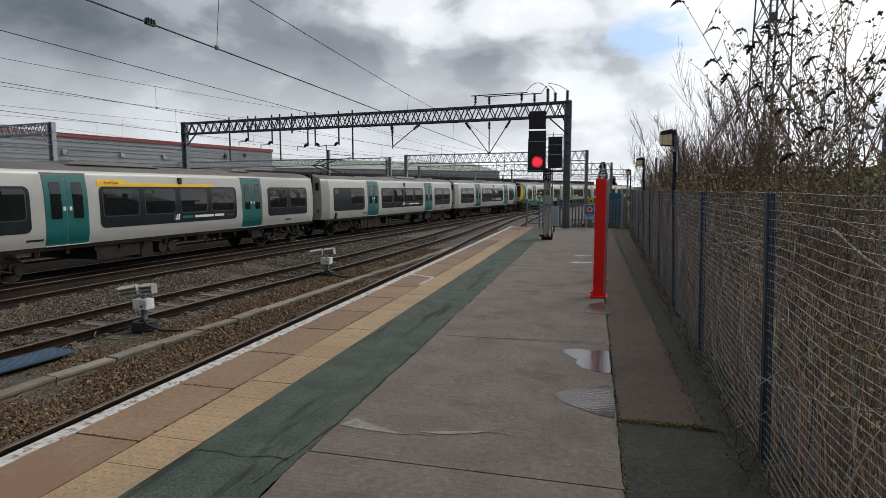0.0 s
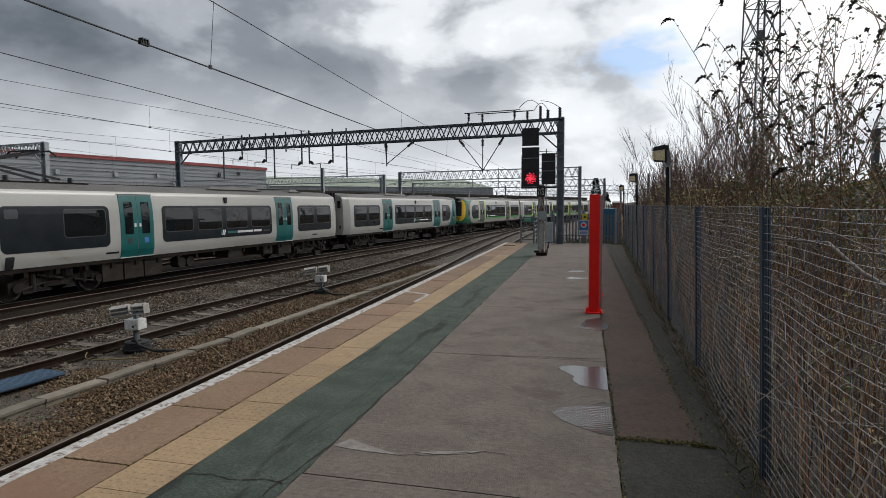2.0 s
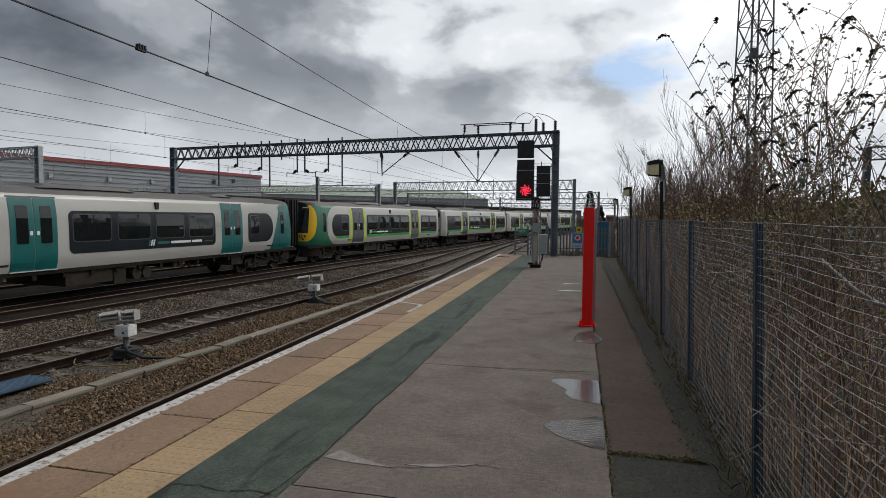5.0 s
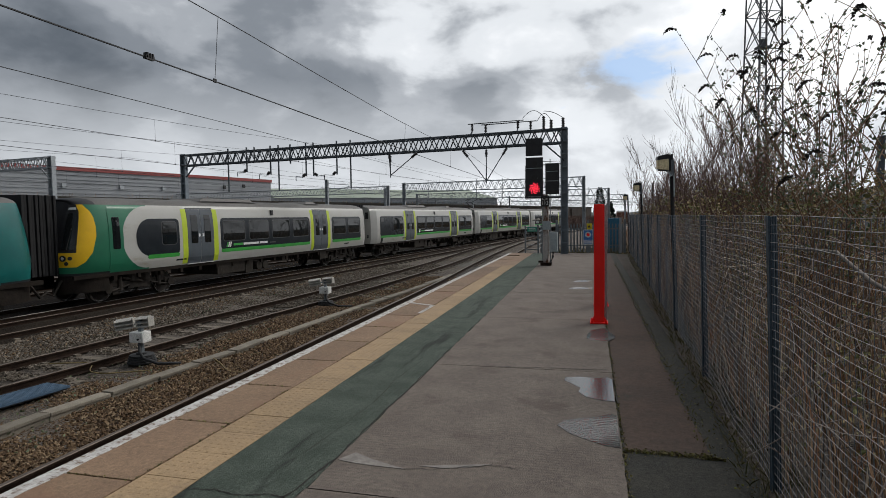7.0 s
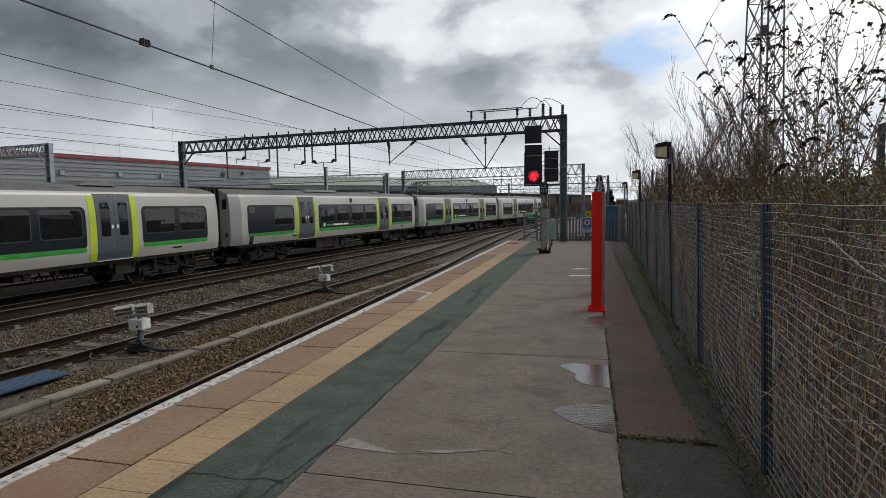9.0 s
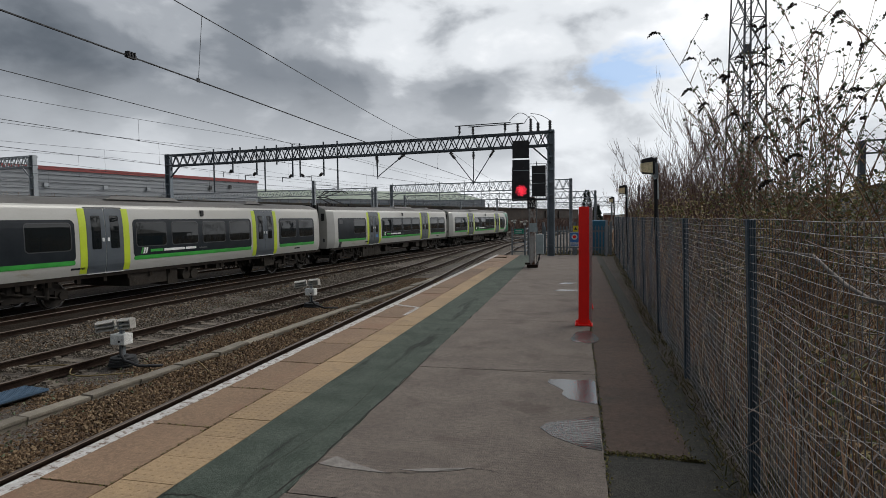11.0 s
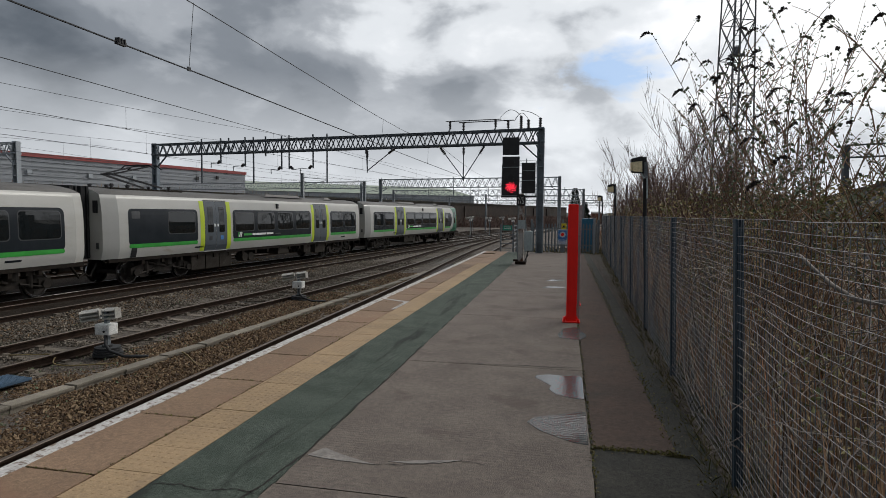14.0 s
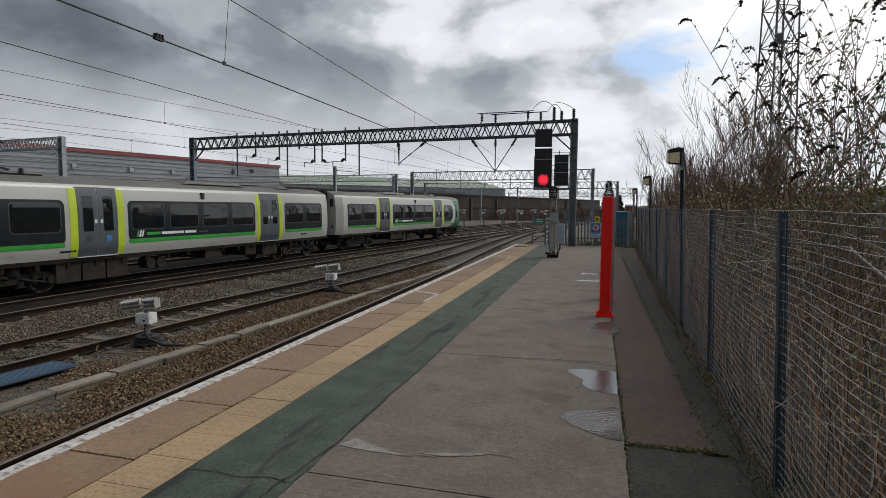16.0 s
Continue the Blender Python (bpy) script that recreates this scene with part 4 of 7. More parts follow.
        if not is_cab:
            for side in (-1, 1):
                v = Shape()
                v.box((sign * (HALF - 0.345), side * 0.92, 2.78), (0.03, 0.2, 0.42))
                part("end_grille", v, "black", car, "black vent in the car end")
                v = Shape()
                v.box((sign * (HALF - 0.345), side * 0.98, 1.45), (0.03, 0.1, 0.2))
                part("end_socket", v, "t_seal", car)
        g = Shape()
        for q in range(3 if not is_cab else 5):
            w, t = 0.98 - 0.05 * (q % 2), 2.60
            g.box((sign * (HALF - 0.30 + 0.11 * q - (0.0 if not is_cab else 0.18)), 0, 1.15 + t / 2 - 0.2), (0.085, w * 1.35, t - 0.15))
        part("gangway", g, "t_gangway", car, "black concertina gangway", bevel=0.02)
        if is_cab:
            for side in (-1, 1):
                part("windscreen", nose_patch(sign, side, 0.10, 0.40, 1.80, 2.93, 0.012), "t_glass", car, smooth=True)
                for u, zz, r in ((0.13, 1.53, 0.095), (0.29, 1.53, 0.06), (0.21, 1.37, 0.06)):
                    p0, p1 = Vector(nose_point(sign, side, u, zz, -0.02)), Vector(nose_point(sign, side, u, zz, 0.022))
                    h = Shape()
                    h.tube([p0, p1], r, 14)
                    lamp = part("headlight", h, "black", car)
                    if r > 0.08:
                        h = Shape()
                        h.tube([p0, p1 + (p1 - p0) * 0.15], r * 0.5, 12)
                        part("lens", h, "box_white", lamp)
                part("number_panel", nose_patch(sign, side, 0.06, 0.34, 3.04, 3.11, 0.012, 4, 1), "lettering", car, "unit number as a pale bar")
    # openings along the sides
    lay = [("band", 1.25, 4.68, 2), ("door", 5.10, 6.48, 0), ("band", 6.89, 13.50, 4), ("door", 13.88, 15.27, 0), ("band", 15.72, 19.06, 2)]
    for side in (1, -1):
        for what, a, b, panes in lay:
            if cab > 0:
                a, b = CAR - b, CAR - a
            first = (what == "band" and cab != 0 and ((cab < 0 and a < 2) or (cab > 0 and b > CAR - 2)))
            x0, x1 = a - HALF, b - HALF
            if what == "band":
                r0 = r1 = 0.18
                if first:
                    if cab < 0:
                        x0, r0 = -HALF + 2.75, 0.62
                    else:
                        x1, r1 = HALF - 2.75, 0.62
                    if livery == "teal":
                        near, far = HALF - 2.92, HALF - 4.9
                        plate = side_plate(far, near, 1.03, 3.17, 0.0, 0.0, side, 0.003, 0.004, skew=0.38) if cab > 0 else side_plate(-near, -far, 1.03, 3.17, 0.0, 0.0, side, 0.003, 0.004, skew=-0.38)
                        part("white_surround", plate, "t_white", car)
                    else:
                        c0, c1, q0, q1 = (x0 - 0.55, x1 + 0.32, 1.05, 0.02) if cab < 0 else (x0 - 0.32, x1 + 0.55, 0.02, 1.05)
                        part("white_surround", side_plate(c0, c1, 1.03, 3.17, q0, q1, side, 0.003, 0.004), "t_white", car)
                bd = part("window_band", side_plate(x0, x1, 1.42, 2.73, r0, r1, side, 0.008), "t_dark", car, "dark band round the windows")
                if livery == "green":
                    part("green_stripe", side_plate(x0 + 0.02 + (0.45 if first and cab < 0 else 0), x1 - 0.02 - (0.45 if first and cab > 0 else 0), 1.33, 1.47, 0.06, 0.06, side, 0.010), "t_stripe", car)
                if kind in ("panto", "mid2") and what == "band" and a < 2 and panes == 2:
                    part("intake_grille", side_plate(x0 + 0.14, x0 + 0.52, 2.38, 2.64, 0.05, 0.05, side, 0.014), "t_seal", car, "small louvred intake")
                    part("jumper_cover", side_plate(x0 + 0.12, x0 + 0.34, 1.0, 1.34, 0.02, 0.02, side, 0.03), "black", car, "black socket cover")
                w = (x1 - x0) / panes
                shown = [0, 1] if panes == 2 else [0, 1, 2, 3]
                for q in shown:
                    if first and ((cab < 0 and q == 0) or (cab > 0 and q == panes - 1)):
                        continue
                    if panes == 2 and kind in ("panto", "mid2") and q == 0 and a < 5:
                        continue
                    wx0, wx1 = x0 + w * q + 0.15, x0 + w * (q + 1) - 0.15
                    fr = part("window", side_plate(wx0 - 0.03, wx1 + 0.03, 1.77, 2.64, 0.13, 0.13, side, 0.013), "t_seal", bd)
                    gl = part("pane", side_plate(wx0, wx1, 1.80, 2.61, 0.11, 0.11, side, 0.017), "t_glass", car)
                if panes == 4:
                    o = x0 + (3.05 if livery == "teal" else 0.30)
                    tint = "t_teal" if livery == "teal" else "t_stripe"
                    for q in range(3):
                        part("emblem_bar", side_plate(o + 0.10 * q, o + 0.07 + 0.10 * q, 1.53, 1.74, 0.0, 0.0, side, 0.012, 0.004, skew=0.3), "lettering" if q else tint, car)
                    for w0, w1, wm in ((0.44, 1.02, tint), (1.08, 2.12, "lettering"), (2.18, 2.74, "lettering"), (2.92, 3.36, "t_seal")):
                        part("name_bar", side_plate(o + w0, o + w1, 1.575, 1.665 if wm != "t_seal" else 1.62, 0.0, 0.0, side, 0.012, 0.004), wm, car, "operator name as pale bars" if wm == "lettering" else "")
            else:
                if livery == "green":
                    part("lime_strip", side_plate(x0 - 0.26, x0 - 0.01, 1.03, 3.08, 0.0, 0.0, side, 0.006), "t_lime", car, "lime edge beside the door")
                    part("lime_strip", side_plate(x1 + 0.01, x1 + 0.26, 1.03, 3.08, 0.0, 0.0, side, 0.006), "t_lime", car)
                mid = (x0 + x1) / 2
                for q, (d0, d1) in enumerate(((x0, mid - 0.012), (mid + 0.012, x1))):
                    dr = part("door", side_plate(d0, d1, 1.0, 3.08, 0.05, 0.05, side, 0.012), door_mat, car, "sliding door leaf")
                    part("pane", side_plate(d0 + 0.17, d1 - 0.17, 1.78, 2.86, 0.05, 0.05, side, 0.020), "t_glass", dr)
                    bx = d1 - 0.09 if q == 0 else d0 + 0.09
                    part("door_button", side_plate(bx - 0.04, bx + 0.04, 2.02, 2.14, 0.02, 0.02, side, 0.022), "lettering", dr)
                    if kind == "panto" and a < 10:
                        part("door_symbol", side_plate((d0 + d1) / 2 - 0.09, (d0 + d1) / 2 + 0.09, 1.46, 1.64, 0.02, 0.02, side, 0.018), "sign_blue" if q else "t_seal", dr)
                part("door_step", side_plate(x0 - 0.02, x1 + 0.02, 0.985, 1.012, 0.0, 0.0, side, 0.05), "lettering", car)
                part("door_frame", side_plate(x0 - 0.03, x1 + 0.03, 3.085, 3.13, 0.0, 0.0, side, 0.012), "t_seal", car)
        if cab:
            a0, a1 = (-HALF + 1.70, -HALF + 2.24) if cab < 0 else (HALF - 2.24, HALF - 1.70)
            dr = part("cab_door", side_plate(a0, a1, 1.12, 3.06, 0.04, 0.04, side, 0.010), paint, car)
            part("pane", side_plate(a0 + 0.13, a1 - 0.13, 1.75, 2.8, 0.05, 0.05, side, 0.018), "t_glass", dr)
        if livery == "teal" and kind == "mid":
            part("first_class_strip", side_plate(-3.3, 2.0, 2.735, 2.85, 0.0, 0.0, side, 0.010), "t_yellow", car, "yellow strip lettered First Class")
            part("first_class_tab", side_plate(-3.3, -2.25, 2.852, 2.95, 0.0, 0.02, side, 0.010), "t_yellow", car)
            if side > 0:
                words("First Class", 0.13, "t_dark", car, Matrix.Translation((-2.8, -(half_width(2.80) + 0.036), 2.85)) @ Euler((radians(82), 0, 0)).to_matrix().to_4x4())
        lamp = Shape()
        lamp.box((0.2, -side * (half_width(2.95) + 0.02), 2.95), (0.16, 0.08, 0.24))
        part("side_lamp", lamp, "black", car, bevel=0.02)
        sill = Shape()
        sill.box((0, -side * 1.25, 0.93), (CAR - 1.0, 0.10, 0.12))
        part("sole_bar", sill, "t_under", car)
        s = Shape()
        s.box((0, 0, 0), (0.13, 0.12, 0.16))
        br = None
        for q in range(18):
            m = pose(-8.2 + q * 0.96, -side * 1.22, 0.80)
            br = part("bracket", s, "t_under", car, at=m) if br is None else again(br, car, m) and br
        for vx, vw in ((-6.3, 0.5), (6.3, 0.5)):
            part("vent_plate", side_plate(vx - vw / 2 + 0.9, vx + vw / 2 + 0.9, 1.17, 1.23, 0, 0, side, 0.006), "t_dark", car)
    # roof pods
    for px, pl in ((-2.2, 3.6), (4.2, 1.4)) if kind != "panto" else ((1.4, 3.6), (6.0, 1.2)):
        s = Shape()
        prof = [(-1.0, 0), (-0.86, 0.14), (0.86, 0.14), (1.0, 0)]
        ends = [(-pl / 2, 0.0), (-pl / 2 + 0.4, 1.0), (pl / 2 - 0.4, 1.0), (pl / 2, 0.0)]
        rows = [[(px + ex, y, 3.40 + max(z, 0.01) * k) for y, z in prof] for ex, k in ends]
        s = loft(rows, lambda i, k: 0)
        part("roof_unit", s, "t_roof", car, "roof equipment cover")
        for q in range(2 if pl > 2 else 1):
            g = Shape()
            g.box((px + (q - 0.5) * pl * 0.36 if pl > 2 else px, -0.4, 3.545), (pl * 0.27, 0.9, 0.012))
            part("roof_grille", g, "black", car, "dark roof grille")
    # underframe boxes
    if kind in ("panto",):
        items = [(-5.3 + 0.85 * q, 0.8, 0.62) for q in range(3)] + [(0.9, 1.0, 0.34), (4.6, 1.1, 0.5), (3.2, 0.7, 0.42)]
    else:
        items = [(-2.5, 1.7, 0.46), (-1.35, 0.5, 0.58), (1.35, 0.5, 0.22), (4.9, 0.8, 0.40)]
    for bx, bl, bh in items:
        s = Shape()
        s.box((bx, 0, 0.88 - bh / 2), (bl, 2.46, bh))
        part("equipment_box", s, "t_box", car, bevel=0.02)
    for q in (-0.6, -0.15) if kind != "panto" else (-2.2, -1.75):
        for yy in (-1.0, 1.0):
            s = Shape()
            s.disc((q, yy, 0.58), (0, 1, 0), 0.2, 0.4, 16)
            part("air_tank", s, "t_box", car)
    s = Shape()
    for q in range(7):
        x = 1.6 + 0.35 * q
        s.tube([(x, -1.05, 0.85), (x + 0.12, -1.1, 0.55), (x + 0.3, -1.08, 0.75)], 0.03, 5)
    part("pipe_run", s, "t_under", car)
    for sign in (-1, 1):
        s = Shape()
        s.box((sign * (HALF - 0.12), 0, 0.72), (0.5, 0.3, 0.22))
        part("coupler", s, "t_bogie", car)
        for side in (-1, 1):
            s = Shape()
            s.tube([(sign * (HALF - 0.5), side * 0.75, 0.85), (sign * (HALF - 0.2), side * 0.78, 0.42), (sign * (HALF + 0.05), side * 0.75, 0.55)], 0.04, 6)
            part("hose", s, "t_bogie", car)
    for bx in (-7.1, 7.1):
        bg = child("bogie", BOGIE, car, pose(bx, 0, 0), "grimy bogie frame")
        for wx in (-1.3, 1.3):
            w = child("wheelset", WHEELS, bg, pose(wx, 0, 0.42), "steel wheels with bright treads")
            WHEEL_OBS.append((car, w, wx))
    if kind == "panto":
        s = Shape()
        x0 = -HALF + 1.2
        s.box((x0 + 1.6, 0, 3.40), (3.4, 1.6, 0.12))
        part("pantograph_well", s, "t_under", car)
        p = Shape()
        for side in (-0.45, 0.45):
            p.bar((x0 + 2.6, side, 3.56), (x0 + 0.5, side * 0.5, 3.98), 0.06)
        p.bar((x0 + 0.5, -0.3, 3.98), (x0 + 0.5, 0.3, 3.98), 0.05)
        part("lower_arm", p, "black", car, "pantograph lower arm")
        p = Shape()
        for side in (-0.25, 0.25):
            p.bar((x0 + 0.5, side, 3.98), (x0 + 2.0, side * 1.6, 4.36), 0.05)
        part("upper_arm", p, "black", car)
        p = Shape()
        for dx in (1.85, 2.2):
            p.tube([(x0 + dx, -0.85, 4.24), (x0 + dx, -0.6, 4.40), (x0 + dx, 0.6, 4.40), (x0 + dx, 0.85, 4.24)], 0.025, 6)
        p.bar((x0 + 1.85, 0, 4.36), (x0 + 2.2, 0, 4.36), 0.03)
        part("collector_head", p, "black", car)
        for ix in (0.2, 0.9, 2.9):
            for side in (-0.5, 0.5):
                p = Shape()
                p.tube([(x0 + ix, side, 3.40), (x0 + ix, side, 3.62)], 0.05, 8)
                for q in range(4):
                    p.disc((x0 + ix, side, 3.44 + 0.05 * q), (0, 0, 1), 0.08, 0.028, 10)
                part("roof_insulator", p, "insulator", car)
    return car


CARS = []


def make_train():
    t = "teal"
    plan = [(t, "cab_front", "white train car with teal cab and doors"), (t, "mid", "white train car with teal doors and yellow first class strip"),
            (t, "panto", "white train car with teal doors and roof pantograph"), (t, "cab_rear", "white train car with teal trailing cab"),
            ("green", "cab_front", "white and green train car with yellow cab front"), ("green", "mid2", "white train car with grey doors and lime strips"),
            ("green", "panto", "white train car with lime strips and roof pantograph"), ("green", "cab_rear", "white train car with green trailing cab")]
    for i, (liv, kind, label) in enumerate(plan):
        CARS.append((i, make_car(liv, kind, label)))


make_train()


def joint_s(t):
    """Where the joint between the two units is along the running line at t seconds."""
    return 99.187 - 9.0398 * t + 0.15723 * t * t + 0.00086 * t ** 3


def car_pose(i, t):
    c = joint_s(t) + (i - 4 + 0.5) * CAR
    a, _ = on_line(c - 7.1)
    b, _ = on_line(c + 7.1)
    d = (b - a).normalized()
    m = (a + b) / 2
    return Matrix.LocRotScale((m.x, m.y, RAIL), Euler((0, 0, math.atan2(d.y, d.x))), None)


def motions():
    for i, car in CARS:
        walk(car, [(k / 2, car_pose(i, k / 2)) for k in range(33)])
    # the wheels roll: their turn is the distance run over their radius
    for i, (car, w, wx) in enumerate(WHEEL_OBS):
        rows = []
        for k in range(241):
            t = k / 15
            turn = (joint_s(t) - joint_s(0)) / 0.42
            rows.append((t, Matrix.LocRotScale((wx, 0, 0.42), Euler((0, turn, 0)), None)))
        walk(w, rows)

# ---------------------------------------------------------------- trackside
def make_trough():
    f = spline([(-8, -7.75), (5, -7.62), (8, -7.46), (12, -7.18), (16, -6.98), (20, -6.62), (26, -6.35), (30, -6.3)])
    run = thing("cable_trough", "grey concrete cable trough with separate lids", "cable trough", kind="structure")
    s = Shape()
    s.box((0, 0, -0.025), (0.23, 0.985, 0.05))
    s.box((0, 0, -0.10), (0.19, 0.985, 0.12))
    r = random.Random(4)
    first = None
    y = -4.0
    while y < 27:
        d = (f(y + 0.5) - f(y - 0.5))
        m = Matrix.LocRotScale((f(y) + r.uniform(-0.02, 0.02), y, -1.01 + r.uniform(-0.02, 0.012)), Euler((r.uniform(-0.015, 0.015), r.uniform(-0.06, 0.06), -math.atan(d) + r.uniform(-0.045, 0.045))), None)
        if first is None:
            first = part("trough_lid", s, "trough", run, bevel=0.012, at=m)
        else:
            again(first, run, m)
        y += 1.0


make_trough()


def make_unit(x, y, tall, label, turn=0.0, heads=1):
    """A white control box on a short post, with louvred lamp heads."""
    u = thing("trackside_signal", label, "trackside signal", pose(x, y, -1.12, 0, 0, turn), "trackside signals")
    s = Shape()
    for k in range(4):
        s.disc((0, 0, 0.045 + 0.042 * k), (0, 0, 1), 0.27 - 0.014 * k, 0.032, 22)
    s.disc((0, 0, 0.09), (0, 0, 1), 0.2, 0.18, 16)
    s.disc((0, 0, 0.20), (0, 0, 1), 0.10, 0.05, 14)
    part("ringed_base", s, "rubber", u, "black ringed base", bevel=0.006)
    s = Shape()
    s.box((0, 0, tall * 0.45), (0.075, 0.075, tall * 0.9))
    part("post", s, "galv", u, bevel=0.008)
    z = tall - 0.46
    s = Shape()
    s.box((0.0, -0.02, z), (0.32, 0.24, 0.21))
    part("control_box", s, "box_white", u, "white weathered box", bevel=0.025)
    s = Shape()
    s.disc((0.06, -0.155, z - 0.03), (0, 1, 0), 0.022, 0.02, 10)
    part("lock", s, "black", u)
    for hx, hz, t in ((-0.36, tall - 0.22, 14), (0.10, tall - 0.16, -12)):
        h = Shape()
        h.box((-0.185, 0, 0), (0.018, 0.13, 0.19))
        h.box((0.185, 0, 0), (0.018, 0.13, 0.19))
        h.box((0, 0.045, 0.088), (0.385, 0.03, 0.016))
        hd = part("lamp_head", h, "louvre", u, "pale louvred head", at=pose(hx, 0, hz, 0, -9 if hx < 0 else -7, t))
        bp = Shape()
        bp.box((0, 0.055, 0.0), (0.34, 0.012, 0.19))
        part("back_plate", bp, "t_door", hd, "dark back plate")
        for k in range(3):
            l = Shape()
            l.box((-0.01, -0.02, -0.075 + 0.075 * k), (0.345, 0.12, 0.022), Euler((0.45, 0, 0)).to_matrix())
            part("louvre", l, "louvre", hd)
    s = Shape()
    s.bar((-0.32, 0.03, tall - 0.24), (0.06, 0.03, tall - 0.20), 0.03)
    part("cross_arm", s, "galv", u)
    s = Shape()
    s.tube([(0.05, -0.10, z - 0.1), (0.10, -0.16, z - 0.28), (0.22, -0.2, 0.16), (0.5, -0.15, 0.06), (0.9, 0.0, 0.05)], 0.03, 8)
    part("cable", s, "rubber", u, smooth=True)
    return u


make_unit(-8.64, 9.54, 1.0, "white box on ringed black base with louvred heads")
make_unit(-8.2, 16.88, 1.0, "white box on ringed black base with louvred heads")
for _x, _y in ((-16.6, 72.0), (-13.6, 70.0), (-11.2, 69.0), (-9.0, 70.0), (-5.8, 66), (-14.0, 88.0), (-9.5, 90.0)):
    make_unit(_x, _y, 2.5, "tall white trackside signal among far tracks")


def make_grating():
    g = thing("grating_panel", "blue moulded walkway grating lying on ballast", "grating", pose(-8.78, 6.85, -1.03, 0, 0, -6))
    for k in range(13):
        s = Shape()
        s.box((-0.27 + 0.045 * k, 0, 0), (0.014, 1.75, 0.035))
        part("bearing_bar", s, "blue_grating", g)
    for k in range(40):
        s = Shape()
        s.box((0, -0.86 + 0.0442 * k, 0.002), (0.55, 0.014, 0.032))
        part("cross_bar", s, "blue_grating", g)
    s = Shape()
    s.box((0, 0, -0.03), (0.52, 1.70, 0.02))
    part("backing", s, "rubber", g)


make_grating()


def cable(pts, r, mat, label):
    s = Shape()
    P = [Vector(p) for p in pts]
    P = [P[0]] + P + [P[-1]]
    fine = []
    for a, b, c, d in zip(P, P[1:], P[2:], P[3:]):
        for k in range(6):
            t = k / 6
            fine.append(0.5 * (2 * b + (c - a) * t + (2 * a - 5 * b + 4 * c - d) * t * t + (3 * b - a - 3 * c + d) * t ** 3))
    s.tube(fine + [P[-1]], r, 6)
    tagged(part("loose_cable", s, mat, smooth=True), label, "cable")


cable([(-7.50, 9.72, -1.04), (-7.3, 9.86, -1.03), (-7.0, 9.68, -1.04), (-6.45, 9.2, -1.06), (-6.15, 9.2, -1.07), (-6.02, 9.5, -1.08)], 0.012, "cable_yellow", "dirty yellow cable lying on ballast")
cable([(-9.2, 8.9, -1.02), (-8.95, 8.62, -1.05), (-8.63, 8.57, -1.06), (-8.3, 8.72, -1.06), (-7.95, 8.95, -1.07)], 0.012, "cable_yellow", "dirty yellow cable beside the ringed base")
cable([(-10.3, 8.95, -1.06), (-9.9, 9.0, -1.04), (-9.55, 9.16, -1.05)], 0.012, "cable_yellow", "dirty yellow cable crossing the track")


# ---------------------------------------------------------------- fence
LEAN = 0.029            # the fence leans a little over the platform


def fence_x(y):
    return 1.075 + 0.026 * (y - 3.87)


def make_fence():
    fc = thing("mesh_fence", "blue-grey welded mesh fence along the platform back", "fence")
    ys = [3.87 + 2.61 * k for k in range(-3, 10)]
    post = None
    s = Shape()
    s.box((0, 0, 0.84), (0.050, 0.012, 1.68))
    s.box((0.019, -0.014, 0.84), (0.012, 0.040, 1.68))
    s.box((-0.019, -0.014, 0.84), (0.012, 0.040, 1.68))
    s.box((0, -0.034, 0.83), (0.016, 0.006, 1.60))
    r = random.Random(11)
    tilt = -math.degrees(math.atan(LEAN))
    for y in ys:
        m = pose(fence_x(y) + 0.012, y, 0, r.uniform(-0.6, 0.6), tilt + r.uniform(-0.3, 0.3), 0)
        post = part("post", s, "fence_post", fc, "blue-grey steel post", bevel=0.003, at=m) if post is None else again(post, fc, m) and post
    for a, b in zip(ys, ys[1:]):
        s = Shape()
        ph = [r.uniform(0, 6.28) for _ in range(4)]

        def warp(y, z):
            u = (y - a) / (b - a)
            e = math.sin(math.pi * u)
            return (e * (0.014 * math.sin(1.4 * u * 6.28 + ph[0] + 2 * z) + 0.012 * math.sin(5 * z + ph[1])) - LEAN * z,
                    e * 0.010 * math.sin(1.3 * 6.28 * u + ph[2]) * (1.2 - 0.4 * z) + 0.012 * math.sin(2.6 * 6.28 * u + ph[3]) * math.exp(-18 * (1 - u)) * (1 if z < 1.2 else 0.3))
        for q in range(33):
            z = 0.03 + 0.0515 * q
            pts = []
            for k in range(29):
                y = a + (b - a) * k / 28
                dx, dz = warp(y, z)
                pts.append((fence_x(y) + dx, y, z + dz))
            s.tube(pts, 0.0017, 3, 0, False)
        n = int((b - a) / 0.05)
        for k in range(n):
            y = a + (k + 0.5) * (b - a) / n
            pts = []
            for z in (0.02, 0.30, 0.57, 0.84, 1.11, 1.38, 1.68):
                dx, dz = warp(y, z)
                pts.append((fence_x(y) + dx + 0.004, y + r.uniform(-0.002, 0.002), z + dz))
            s.tube(pts, 0.0017, 3, 1, False)
        part("mesh_panel", s, ["fence_wire", "fence_wire_dull"], fc, "welded wire mesh, buckled in places" if a < 2 else "")


make_fence()


